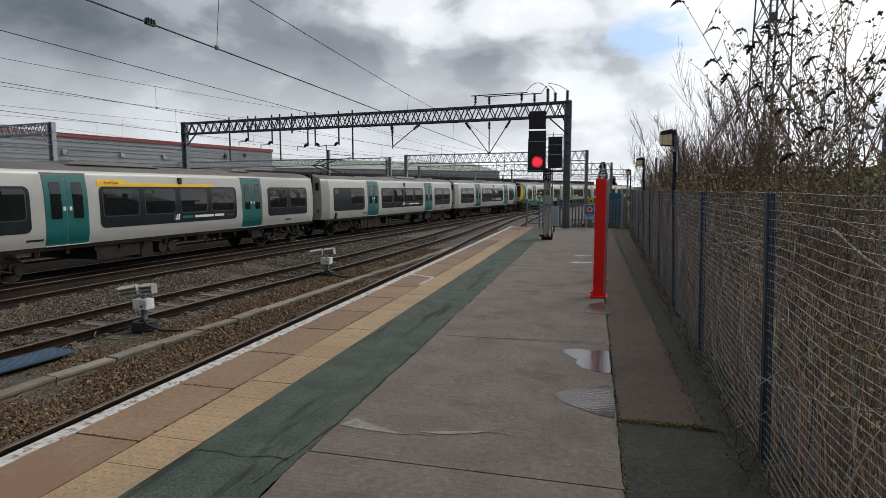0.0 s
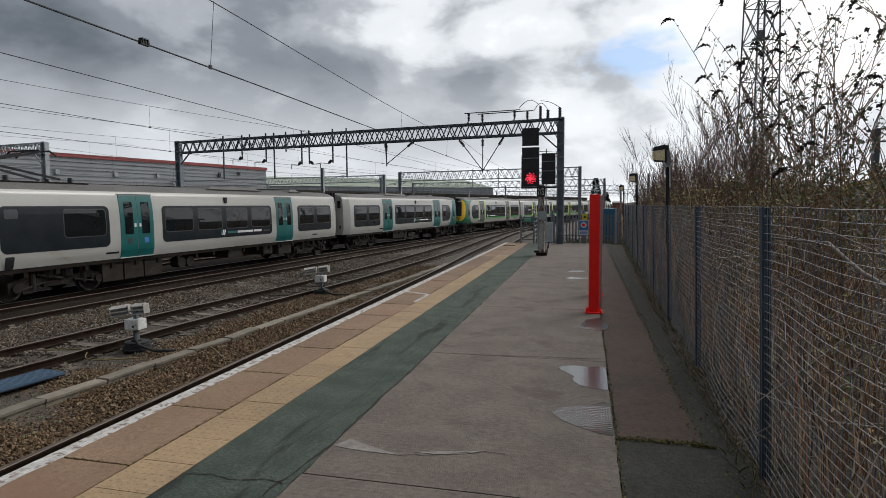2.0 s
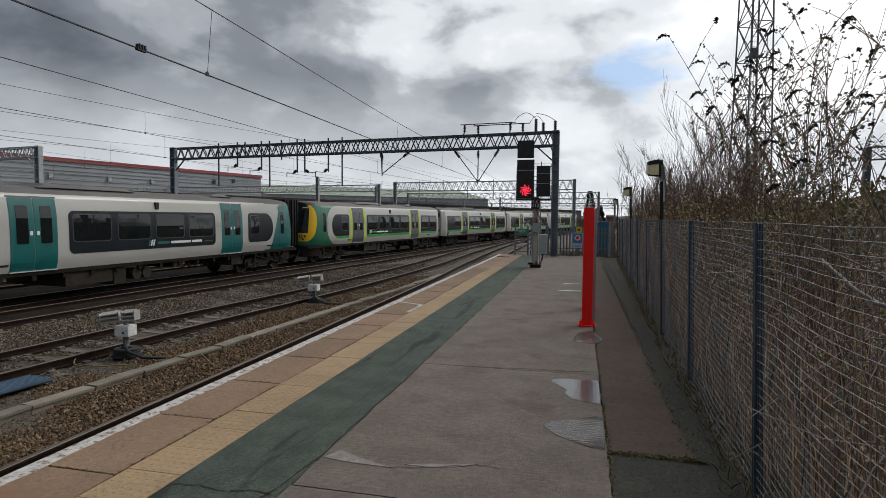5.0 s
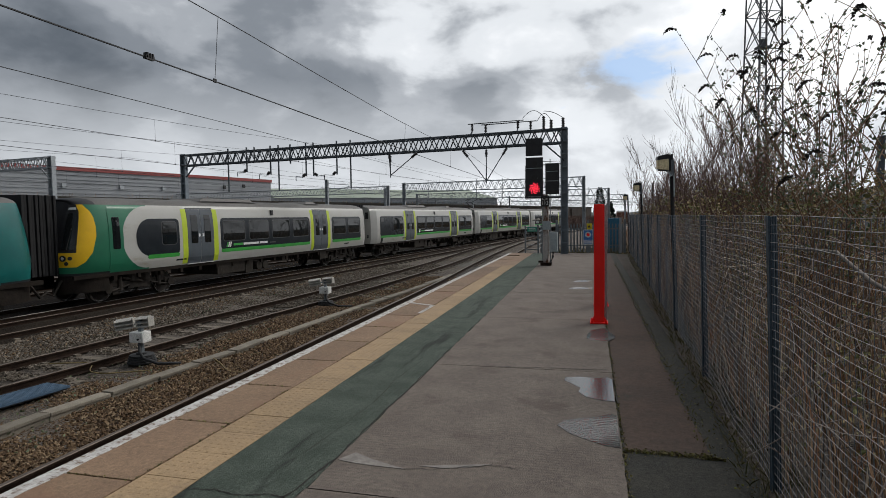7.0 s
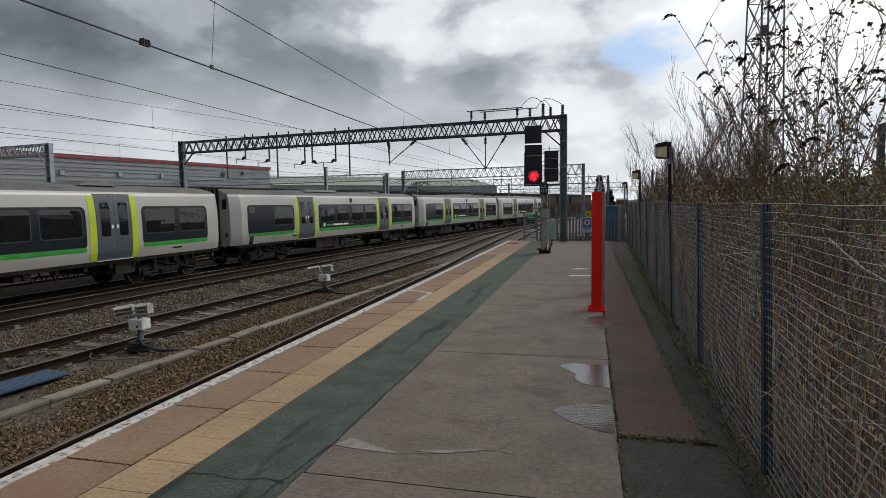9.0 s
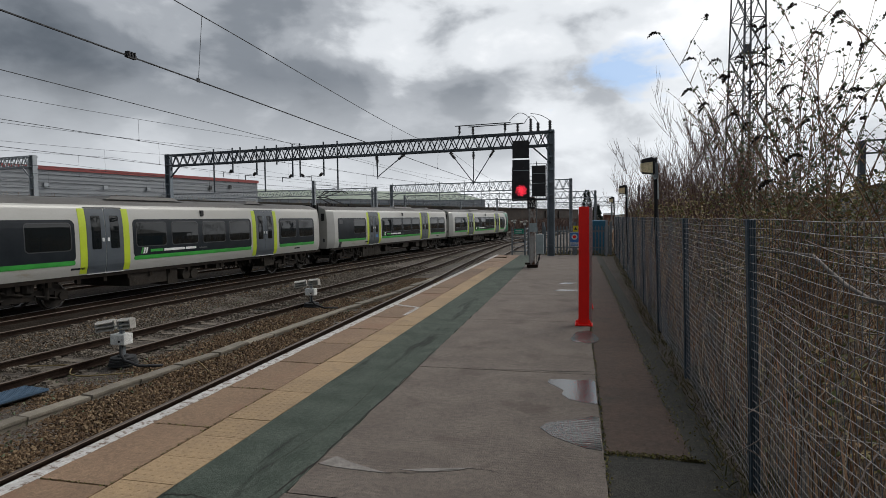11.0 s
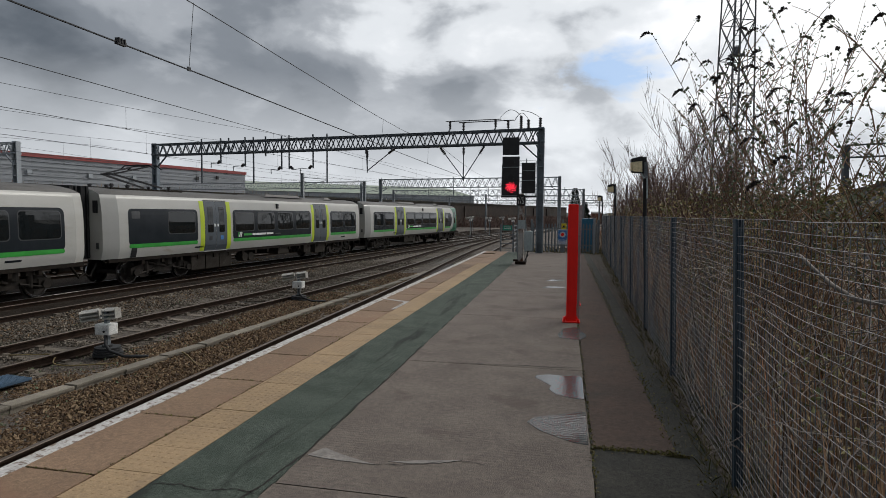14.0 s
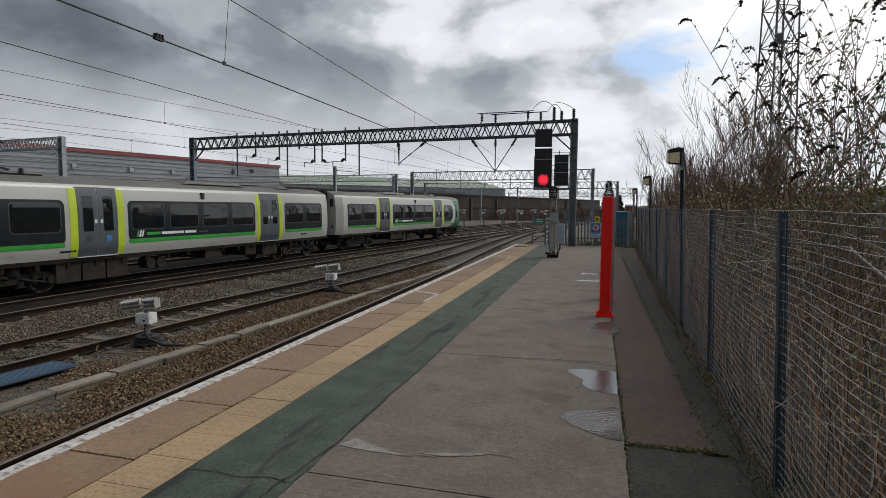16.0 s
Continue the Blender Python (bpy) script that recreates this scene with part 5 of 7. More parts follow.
def make_floodlight(y, turn):
    x = fence_x(y) + 0.02
    f = thing("flood_lamp", "black lamp post with yellowed floodlight head, unlit", "lamp post", pose(x, y, -0.05, 0, -2.0, 0), "lamps along the fence")
    s = Shape()
    s.tube([(0, 0, 0), (0, 0, 1.6), (0.008, 0, 2.25), (0, 0, 2.62)], 0.033, 10)
    part("pole", s, "black", f, smooth=True)
    h = Shape()
    prof = [(-0.20, -0.04), (-0.21, 0.15), (-0.05, 0.18), (-0.015, 0.15), (-0.015, -0.09), (-0.19, -0.07)]
    vs = [(px, yy, pz) for yy in (-0.12, 0.12) for px, pz in prof]
    n = len(prof)
    h.add(vs, [tuple(range(n)), tuple(reversed(range(n, 2 * n)))] + [(i, n + i, n + (i + 1) % n, (i + 1) % n) for i in range(n)])
    hd = part("lamp_head", h, "black", f, "black floodlight housing", bevel=0.008, at=pose(0, 0, 2.46, 0, 0, turn) @ Matrix.Scale(0.92, 4))
    g = Shape()
    g.add([(-0.195, -0.127, 0.09), (-0.05, -0.127, 0.10), (-0.05, -0.127, -0.075), (-0.185, -0.127, -0.06), (-0.222, -0.10, 0.09), (-0.222, 0.10, 0.09), (-0.222, 0.10, -0.04), (-0.222, -0.10, -0.04)], [(0, 3, 2, 1), (4, 5, 6, 7), (0, 4, 7, 3)])
    part("lens", g, "lamp_glass", hd, "yellowed lens")
    b = Shape()
    b.box((0.01, 0, 2.42), (0.05, 0.12, 0.24))
    part("bracket", b, "galv", f)
    c = Shape()
    c.tube([(-0.06, -0.1, 2.38), (-0.02, -0.08, 2.30), (0.03, -0.04, 2.34), (0.03, -0.03, 2.0)], 0.01, 6)
    part("lead", c, "box_grey", f)


for _y in (9.19, 17.0, 27.2):
    make_floodlight(_y, 0)


# ---------------------------------------------------------------- platform furniture
def make_red_post(x, y, h, label):
    p = thing("red_post", label, "post", pose(x, y, 0), "red steel posts")
    s = Shape()
    s.box((0, 0, h / 2), (0.158, 0.158, h))
    part("column", s, "red", p, "bright red painted square column", bevel=0.012)
    s = Shape()
    s.box((0, 0, 0.010), (0.27, 0.27, 0.02))
    part("base_plate", s, "red", p, bevel=0.005)
    for sx in (-1, 1):
        for sy in (-1, 1):
            b = Shape()
            b.disc((sx * 0.105, sy * 0.105, 0.035), (0, 0, 1), 0.018, 0.04, 6)
            part("bolt", b, "red", p)
            g = Shape()
            if sy < 0:
                g.add([(sx * 0.079, 0, 0.02), (sx * 0.125, 0, 0.02), (sx * 0.079, 0, 0.10), (sx * 0.079, 0.01, 0.02), (sx * 0.125, 0.01, 0.02), (sx * 0.079, 0.01, 0.10)], [(0, 1, 2), (5, 4, 3), (0, 3, 4, 1), (1, 4, 5, 2)])
                part("gusset", g, "red", p)
    return p


make_red_post(0.125, 9.38, 1.86, "tall bright red square steel post on bolted plate")
make_red_post(0.185, 11.17, 1.34, "shorter red square steel post behind another")
# Added grey strip: gives the tall red post's right face its look in this light.
_s = Shape()
_s.box((0.232, 9.47, 1.50), (0.05, 0.05, 0.70))
_s.box((0.232, 9.47, 0.58), (0.04, 0.04, 1.16))
tagged(part("grey_stake", _s, "box_grey", bevel=0.005), "thin added grey strip for the light on the red post's right face", "stake")


def make_signal():
    g = thing("colour_light_signal", "black colour light signal showing red on rusty mast", "railway signal", pose(-1.46, 19.85, 0))
    s = Shape()
    s.box((0, 0, 1.2), (0.17, 0.17, 2.4))
    part("mast", s, "rust_mast", g, "rust-streaked white square mast", bevel=0.01)
    s = Shape()
    s.box((0, 0, 0.05), (0.36, 0.36, 0.10))
    s.box((-0.12, 0.1, 0.12), (0.28, 0.2, 0.06))
    part("foot", s, "rail", g, "rusty foot plate", bevel=0.01)

    def board(name, x, z0, z1, w, depth=0.22):
        b = Shape()
        b.box((x, -0.12, (z0 + z1) / 2), (w, 0.03, z1 - z0))
        b.box((x, -0.02, (z0 + z1) / 2), (w * 0.72, depth, (z1 - z0) * 0.92))
        return part(name, b, "black", g, "black backing board", bevel=0.012)
    board("route_indicator", -0.375, 3.69, 4.28, 0.56)
    main = board("signal_head", -0.37, 2.33, 3.64, 0.58)
    side = board("side_indicator", 0.225, 2.40, 3.43, 0.46)
    for z in (3.28,):
        b = Shape()
        b.box((-0.37, -0.14, z), (0.52, 0.012, 0.018))
        part("pale_seam", b, "box_grey", main)
    for z in (2.74, 3.06):
        b = Shape()
        b.box((0.225, -0.14, z + 0.1), (0.40, 0.012, 0.014))
        part("pale_seam", b, "box_grey", side)
    lens = Shape()
    lens.disc((-0.36, -0.14, 2.60), (0, 1, 0), 0.19, 0.02, 24)
    part("lens", lens, "dark_lens", main)
    # lit aspect: a ring of small lamps in a swirl
    lit = Shape()
    lit.disc((-0.36, -0.156, 2.60), (0, 1, 0), 0.028, 0.012, 10)
    for k in range(8):
        for j in range(5):
            a = 2 * math.pi * k / 8 + 0.26 * j
            r = 0.06 + 0.030 * j
            lit.disc((-0.36 + r * math.cos(a), -0.156, 2.60 + r * math.sin(a)), (0, 1, 0), 0.0125, 0.012, 8)
    part("red_aspect", lit, "red_lamp", main, "glowing red aspect")
    for z in (2.95, 3.42):
        h = Shape()
        h.disc((-0.36, -0.14, z), (0, 1, 0), 0.1, 0.02, 20)
        part("unlit_aspect", h, "dark_lens", main)
    s = Shape()
    s.box((-0.02, -0.14, 2.17), (0.28, 0.02, 0.36))
    plate = part("number_plate", s, "black", g, "black plate lettered CE 112", bevel=0.004)
    for text, z in (("CE", 2.25), ("112", 2.10)):
        words(text, 0.155, "lettering", plate, pose(-0.02, -0.153, z, 90, 0, 0))
    s = Shape()
    s.tube([(-0.68, -0.02, 2.30), (0.5, -0.02, 2.30)], 0.022, 6)
    s.tube([(-0.68, -0.02, 2.26), (-0.68, -0.02, 3.38), (0.5, -0.02, 3.42)], 0.012, 6)
    s.tube([(0.47, -0.02, 2.30), (0.47, -0.02, 3.50), (-0.08, -0.02, 3.50)], 0.012, 6)
    s.box((-0.1, 0.05, 2.29), (1.15, 0.5, 0.03))
    part("maintenance_cage", s, "black", g)
    s = Shape()
    for sx in (-0.13, 0.13):
        s.tube([(sx, 0.24, 0.1), (sx, 0.24, 3.6)], 0.015, 6)
    for k in range(12):
        s.tube([(-0.13, 0.24, 0.3 + 0.28 * k), (0.13, 0.24, 0.3 + 0.28 * k)], 0.010, 5)
    part("ladder", s, "galv", g)
    s = Shape()
    s.box((0.25, -0.02, 0.80), (0.26, 0.2, 0.66))
    part("equipment_box", s, "box_grey", g, "pale grey equipment box", bevel=0.012)
    s = Shape()
    s.box((0.02, -0.10, 1.36), (0.24, 0.02, 0.30))
    part("notice", s, "box_grey", g, "faded notice", bevel=0.003)
    for k in range(3):
        s = Shape()
        s.tube([(0.2 + 0.04 * k, -0.05, 0.48), (0.26 - 0.03 * k, -0.08, 0.30), (0.10 + 0.05 * k, -0.12, 0.10), (0.12, 0.0, 0.02)], 0.013, 6)
        part("cable", s, "rubber", g)


make_signal()


def make_end_fence():
    g = thing("palisade_gate", "galvanised palisade fence and gate at platform end", "fence")
    pale = Shape()
    pale.add([(-0.032, 0, 0.06), (0.032, 0, 0.06), (0.032, 0, 1.28), (0, 0, 1.36), (-0.032, 0, 1.28), (-0.032, 0.012, 0.06), (0.032, 0.012, 0.06), (0.032, 0.012, 1.28), (0, 0.012, 1.36), (-0.032, 0.012, 1.28)], [(0, 1, 2, 3, 4), (9, 8, 7, 6, 5), (0, 5, 6, 1), (1, 6, 7, 2), (2, 7, 8, 3), (3, 8, 9, 4), (4, 9, 5, 0)])
    first = None
    for k in range(21):
        m = pose(-1.42 + 0.14 * k, 27.0, -0.05)
        first = part("pale", pale, "galv", g, at=m) if first is None else again(first, g, m) and first
    for z in (0.3, 1.05):
        s = Shape()
        s.box((0.0, 27.04, z), (2.95, 0.05, 0.05))
        part("rail_bar", s, "galv", g)
    for x in (-1.5, -0.1, 1.48):
        s = Shape()
        s.box((x, 27.03, 0.72), (0.10, 0.10, 1.5))
        part("post", s, "galv", g, bevel=0.008)
    # side gate beside the ramp
    r = thing("barrier_gate", "grey tubular barrier beside the platform ramp", "barrier")
    for x, y in ((-2.86, 26.35), (-2.28, 26.3), (-2.3, 28.2), (-1.75, 26.6)):
        s = Shape()
        s.box((x, y, 0.55), (0.07, 0.07, 1.40))
        part("post", s, "galv", r, bevel=0.006)
    for k in range(6):
        z = 0.16 + 0.2 * k
        s = Shape()
        s.bar((-2.86, 26.35, z), (-2.28, 26.3, z), 0.035)
        part("bar", s, "galv", r)
        s = Shape()
        s.bar((-2.28, 26.3, z), (-2.3, 28.2, z), 0.035)
        part("bar", s, "galv", r)
    s = Shape()
    s.box((-2.55, 26.28, 1.08), (0.42, 0.015, 0.22))
    part("notice", s, "sign_green", r, "green notice")
    for q in range(2):
        s = Shape()
        s.box((-2.55, 26.27, 1.12 - 0.08 * q), (0.3, 0.006, 0.025))
        part("lettering_bar", s, "lettering", r)
    # dark ramp edge
    s = Shape()
    s.add([(-3.55, END, -0.14), (-2.32, END, -0.14), (-2.32, 29.5, -0.75), (-3.55, 29.5, -0.75), (-3.55, END, -1.2), (-2.32, END, -1.2), (-2.32, 29.5, -1.2), (-3.55, 29.5, -1.2)], [(0, 1, 2, 3), (0, 4, 5, 1), (1, 5, 6, 2), (2, 6, 7, 3), (3, 7, 4, 0)])
    tagged(part("ramp", s, "crack"), "dark ramp down from the platform end", "ramp", kind="structure")
    # warning signs on their post
    w = thing("warning_sign", "blue and yellow notices on a thin grey post", "sign", pose(-0.10, 26.2, 0))
    s = Shape()
    s.box((0, 0.02, 0.64), (0.05, 0.05, 1.28))
    part("post", s, "galv", w)
    s = Shape()
    s.box((0, -0.02, 0.71), (0.42, 0.015, 0.66))
    board = part("board", s, "sign_white", w, bevel=0.004)
    s = Shape()
    s.box((0, -0.03, 0.80), (0.38, 0.008, 0.42))
    part("panel", s, "sign_blue", board)
    s = Shape()
    s.disc((0, -0.036, 0.82), (0, 1, 0), 0.13, 0.006, 20)
    part("symbol", s, "sign_white", board)
    s = Shape()
    s.disc((0, -0.041, 0.82), (0, 1, 0), 0.07, 0.006, 16)
    part("symbol", s, "red", board)
    for q in range(3):
        s = Shape()
        s.box((0, -0.03, 0.55 - 0.055 * q), (0.32, 0.008, 0.022))
        part("lettering_bar", s, "sign_blue", board)
    s = Shape()
    s.box((0.05, -0.02, 1.18), (0.22, 0.015, 0.26))
    y = part("upper_board", s, "sign_yellow", w, "yellow warning board", bevel=0.004)
    s = Shape()
    s.add([(-0.02, -0.03, 1.13), (0.12, -0.03, 1.13), (0.05, -0.03, 1.25)], [(0, 1, 2)])
    part("symbol", s, "black", y)
    c = thing("storage_container", "faded blue steel container behind the gate", "container", pose(1.0, 31.5, -0.6))
    s = Shape()
    s.box((0, 0, 1.05), (0.95, 1.6, 2.1))
    part("body", s, "container", c, bevel=0.02)
    for k in range(9):
        s = Shape()
        s.box((-0.42 + 0.105 * k, -0.81, 1.05), (0.05, 0.03, 1.95))
        part("rib", s, "container", c)
    # white post at the fence end
    s = Shape()
    s.box((1.3, 27.0, 0.75), (0.09, 0.09, 1.6))
    tagged(part("corner_post", s, "gantry_far", bevel=0.008), "grey steel corner post", "post")


make_end_fence()


# ---------------------------------------------------------------- overhead line
def lattice(s, a, b, w, h, bays, bar, chord, mi=0):
    """A box truss between a and b (top centre line), w wide, h deep."""
    a, b = Vector(a), Vector(b)
    d = (b - a).normalized()
    side = Vector((-d.y, d.x, 0)).normalized() * (w / 2)
    down = Vector((0, 0, -h))
    for q in (-1, 1):
        s.bar(a + side * q, b + side * q, chord, mi=mi)
        s.bar(a + side * q + down, b + side * q + down, chord, mi=mi)
        for k in range(bays):
            p0, p1 = a.lerp(b, k / bays), a.lerp(b, (k + 1) / bays)
            pm = a.lerp(b, (k + 0.5) / bays)
            s.bar(p0 + side * q + down, pm + side * q, bar, mi=mi)
            s.bar(pm + side * q, p1 + side * q + down, bar, mi=mi)
    for k in range(0, bays + 1, 2):
        p = a.lerp(b, k / bays)
        s.bar(p + side, p - side, bar, mi=mi)


def column(s, p, z0, z1, w=0.30, mi=0):
    x, y = p
    for q in (-1, 1):
        s.box((x + q * (w / 2 - 0.02), y, (z0 + z1) / 2), (0.05, 0.26, z1 - z0), mi=mi)
    n = max(3, int((z1 - z0) / 0.55))
    for k in range(n + 1):
        z = z0 + (z1 - z0) * k / n
        s.box((x, y, z), (w - 0.04, 0.24, 0.07), mi=mi)
    s.box((x, y + 0.06, (z0 + z1) / 2), (w - 0.05, 0.04, z1 - z0), mi=mi)


def make_gantry(a, b, top, mat, label, depth=0.58, bays=24, cols=2, left=True, right=True, bar=0.042):
    g = thing("overhead_gantry", label, "gantry", group="overhead line gantries")
    s = Shape()
    lattice(s, (*a, top), (*b, top), 0.5, depth, bays, bar, 0.07)
    part("lattice_beam", s, mat, g, "lattice steel beam")
    d = (Vector(b) - Vector(a)).normalized()
    for p, sgn, on in ((Vector(a), 1, right), (Vector(b), -1, left)):
        if not on:
            continue
        s = Shape()
        column(s, p, -1.2, top + 0.05)
        part("column", s, "gantry_col" if mat == "gantry" else mat, g, "steel column")
        s = Shape()
        q = p + d * sgn * 0.85
        s.bar((p.x, p.y, top - 1.35), (q.x, q.y, top - depth), 0.06)
        s.bar((p.x + d.x * sgn * 0.05, p.y, top - 1.0), (p.x + d.x * sgn * 0.5, p.y, top - 0.05), 0.05)
        part("knee_brace", s, mat, g)
    return g


GA, GB, GTOP = Vector((-1.1, 25.8)), Vector((-22.6, 28.7)), 5.40
GDIR = (GB - GA).normalized()
main = make_gantry(GA, GB, GTOP, "gantry", "grey steel overhead line gantry with lattice beam", bays=40)


def at_gantry(fr):
    return GA.lerp(GB, fr)


def insulator(s, a, b, r=0.055, n=5, mi=1):
    a, b = Vector(a), Vector(b)
    ax = (b - a).normalized()
    s.tube([a, b], r * 0.6, 8, mi)
    for k in range(n):
        s.disc(a.lerp(b, (k + 0.5) / n), ax, r, (b - a).length / n * 0.4, 10, mi)


def drop_tube(fr, zend, arm=0.0, reach=0.0):
    p = at_gantry(fr)
    s = Shape()
    s.bar((p.x, p.y, GTOP + 0.22), (p.x, p.y, zend), 0.06)
    part("drop_tube", s, "gantry", main)
    if arm:
        q = at_gantry(fr + arm)
        s = Shape()
        s.bar((p.x, p.y, zend + 0.15), (p.x + (q.x - p.x) * 0.4, q.y, zend - 0.02), 0.035)
        insulator(s, (p.x + (q.x - p.x) * 0.12, p.y, zend + 0.12), (p.x + (q.x - p.x) * 0.34, q.y, zend + 0.02), 0.075, 4)
        s.bar((p.x + (q.x - p.x) * 0.4, q.y, zend - 0.02), (q.x, q.y, zend + 0.02), 0.03)
        s.bar((q.x, q.y, zend + 0.02), (q.x, q.y, zend - 0.22), 0.03)
        part("registration_arm", s, ["gantry", "insulator"], main, "registration arm with brown insulator")


for _fr, _z, _a in ((0.851, 3.25, 0.0), (0.792, 4.29, 0.03), (0.768, 4.75, 0.0), (0.719, 4.09, 0.035), (0.695, 3.2, 0.0), (0.66, 4.6, 0.0), (0.615, 3.9, 0.03), (0.594, 3.9, -0.03), (0.529, 3.92, 0.035), (0.492, 3.18, 0.0)):
    drop_tube(_fr, _z, _a)


def steady_frame(fr0, fr1, fr2, zlow):
    """A V of insulated stays under the beam."""
    for fr in (fr0, fr2):
        s = Shape()
        p, q = at_gantry(fr), at_gantry(fr1)
        a, b = Vector((p.x, p.y, GTOP - 0.58)), Vector((q.x, q.y, zlow))
        s.bar(a, b, 0.035)
        insulator(s, a.lerp(b, 0.05), a.lerp(b, 0.25), 0.07, 5)
        part("insulated_stay", s, ["gantry", "insulator"], main)
    s = Shape()
    q = at_gantry(fr1)
    s.bar((q.x, q.y, GTOP - 0.58), (q.x, q.y, zlow - 0.1), 0.04)
    insulator(s, (q.x, q.y, GTOP - 0.7), (q.x, q.y, GTOP - 1.0), 0.07, 5)
    part("hanger", s, ["gantry", "insulator"], main)


steady_frame(0.218, 0.163, 0.116, 3.3)
steady_frame(0.319, 0.389, 0.392, 3.75)


def make_feeder():
    """Bus bars on insulators above the beam."""
    for row, (fa, fb, h, back) in enumerate(((0.208, 0.085, 0.60, 0.45), (0.172, 0.055, 0.42, -0.2))):
        s = Shape()
        a, b = at_gantry(fa), at_gantry(fb)
        s.tube([(a.x, a.y + back, GTOP + h), (b.x, b.y + back, GTOP + h)], 0.022, 6)
        part("bus_bar", s, "wire", main)
        for fr in (fa - 0.01, fb + 0.012):
            p = at_gantry(fr)
            s = Shape()
            s.bar((p.x, p.y + back, GTOP + h - 0.36), (p.x, p.y, GTOP + 0.02), 0.05)
            insulator(s, (p.x, p.y + back, GTOP + h - 0.34), (p.x, p.y + back, GTOP + h - 0.02), 0.065, 5)
            part("post_insulator", s, ["gantry", "insulator"], main)
    for fr, h in ((0.041, 0.62), (0.026, 0.44), (0.002, 0.5)):
        p = at_gantry(fr)
        s = Shape()
        insulator(s, (p.x, p.y, GTOP + 0.06), (p.x, p.y, GTOP + h), 0.075, 6)
        part("post_insulator", s, ["gantry", "insulator"], main)
    for f0, h0, f1, h1, rise in ((0.085, 0.60, 0.041, 0.62, 0.3), (0.055, 0.42, 0.026, 0.44, 0.32), (0.041, 0.85, 0.002, 0.5, 0.08)):
        a, b = at_gantry(f0), at_gantry(f1)
        s = Shape()
        pts = []
        for k in range(11):
            t = k / 10
            pts.append((a.x + (b.x - a.x) * t, a.y + (b.y - a.y) * t, GTOP + h0 + (h1 - h0) * t + rise * math.sin(math.pi * t)))
        s.tube(pts, 0.013, 5)
        part("jumper_loop", s, "wire", main)


make_feeder()

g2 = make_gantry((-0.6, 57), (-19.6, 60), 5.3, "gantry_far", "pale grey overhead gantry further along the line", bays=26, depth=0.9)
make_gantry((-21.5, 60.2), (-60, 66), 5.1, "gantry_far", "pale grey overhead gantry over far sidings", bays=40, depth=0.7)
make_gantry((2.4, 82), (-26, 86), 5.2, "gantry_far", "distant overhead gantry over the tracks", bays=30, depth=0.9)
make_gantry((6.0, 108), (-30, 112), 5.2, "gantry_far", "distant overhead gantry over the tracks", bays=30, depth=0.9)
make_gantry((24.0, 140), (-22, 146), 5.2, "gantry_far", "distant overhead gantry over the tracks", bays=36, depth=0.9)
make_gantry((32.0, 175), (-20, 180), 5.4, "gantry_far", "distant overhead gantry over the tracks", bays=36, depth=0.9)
make_gantry((-28.6, 25.6), (-52, 29), 5.25, "gantry_far", "grey overhead gantry over the far sidings", bays=40, depth=0.55)
for _gx, _gy, _n in ((-0.6, 57, 0), (2.4, 82, 1), (6.0, 108, 2)):
    for _k in range(7):
        _s = Shape()
        _x = _gx - 2.6 - 2.7 * _k
        _yy = _gy + 0.15 * (_gx - _x)
        _s.bar((_x, _yy, 5.5), (_x, _yy, 3.4), 0.06)
        _s.bar((_x, _yy, 3.9), (_x - 0.9, _yy, 4.1), 0.04)
        tagged(part("drop_tube", _s, "gantry_far", g2) if _n == 0 else part("catenary_hanger", _s, "gantry_far"), "" if _n == 0 else "thin hanger under a distant gantry", "" if _n == 0 else "hanger")
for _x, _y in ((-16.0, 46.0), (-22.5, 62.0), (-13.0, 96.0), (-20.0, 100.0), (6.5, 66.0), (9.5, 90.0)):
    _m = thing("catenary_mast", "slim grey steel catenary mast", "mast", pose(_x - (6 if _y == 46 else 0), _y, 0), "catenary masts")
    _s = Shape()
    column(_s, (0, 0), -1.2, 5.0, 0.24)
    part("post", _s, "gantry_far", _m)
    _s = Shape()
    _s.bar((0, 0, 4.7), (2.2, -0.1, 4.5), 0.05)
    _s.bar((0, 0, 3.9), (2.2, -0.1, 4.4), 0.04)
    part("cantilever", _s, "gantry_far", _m)


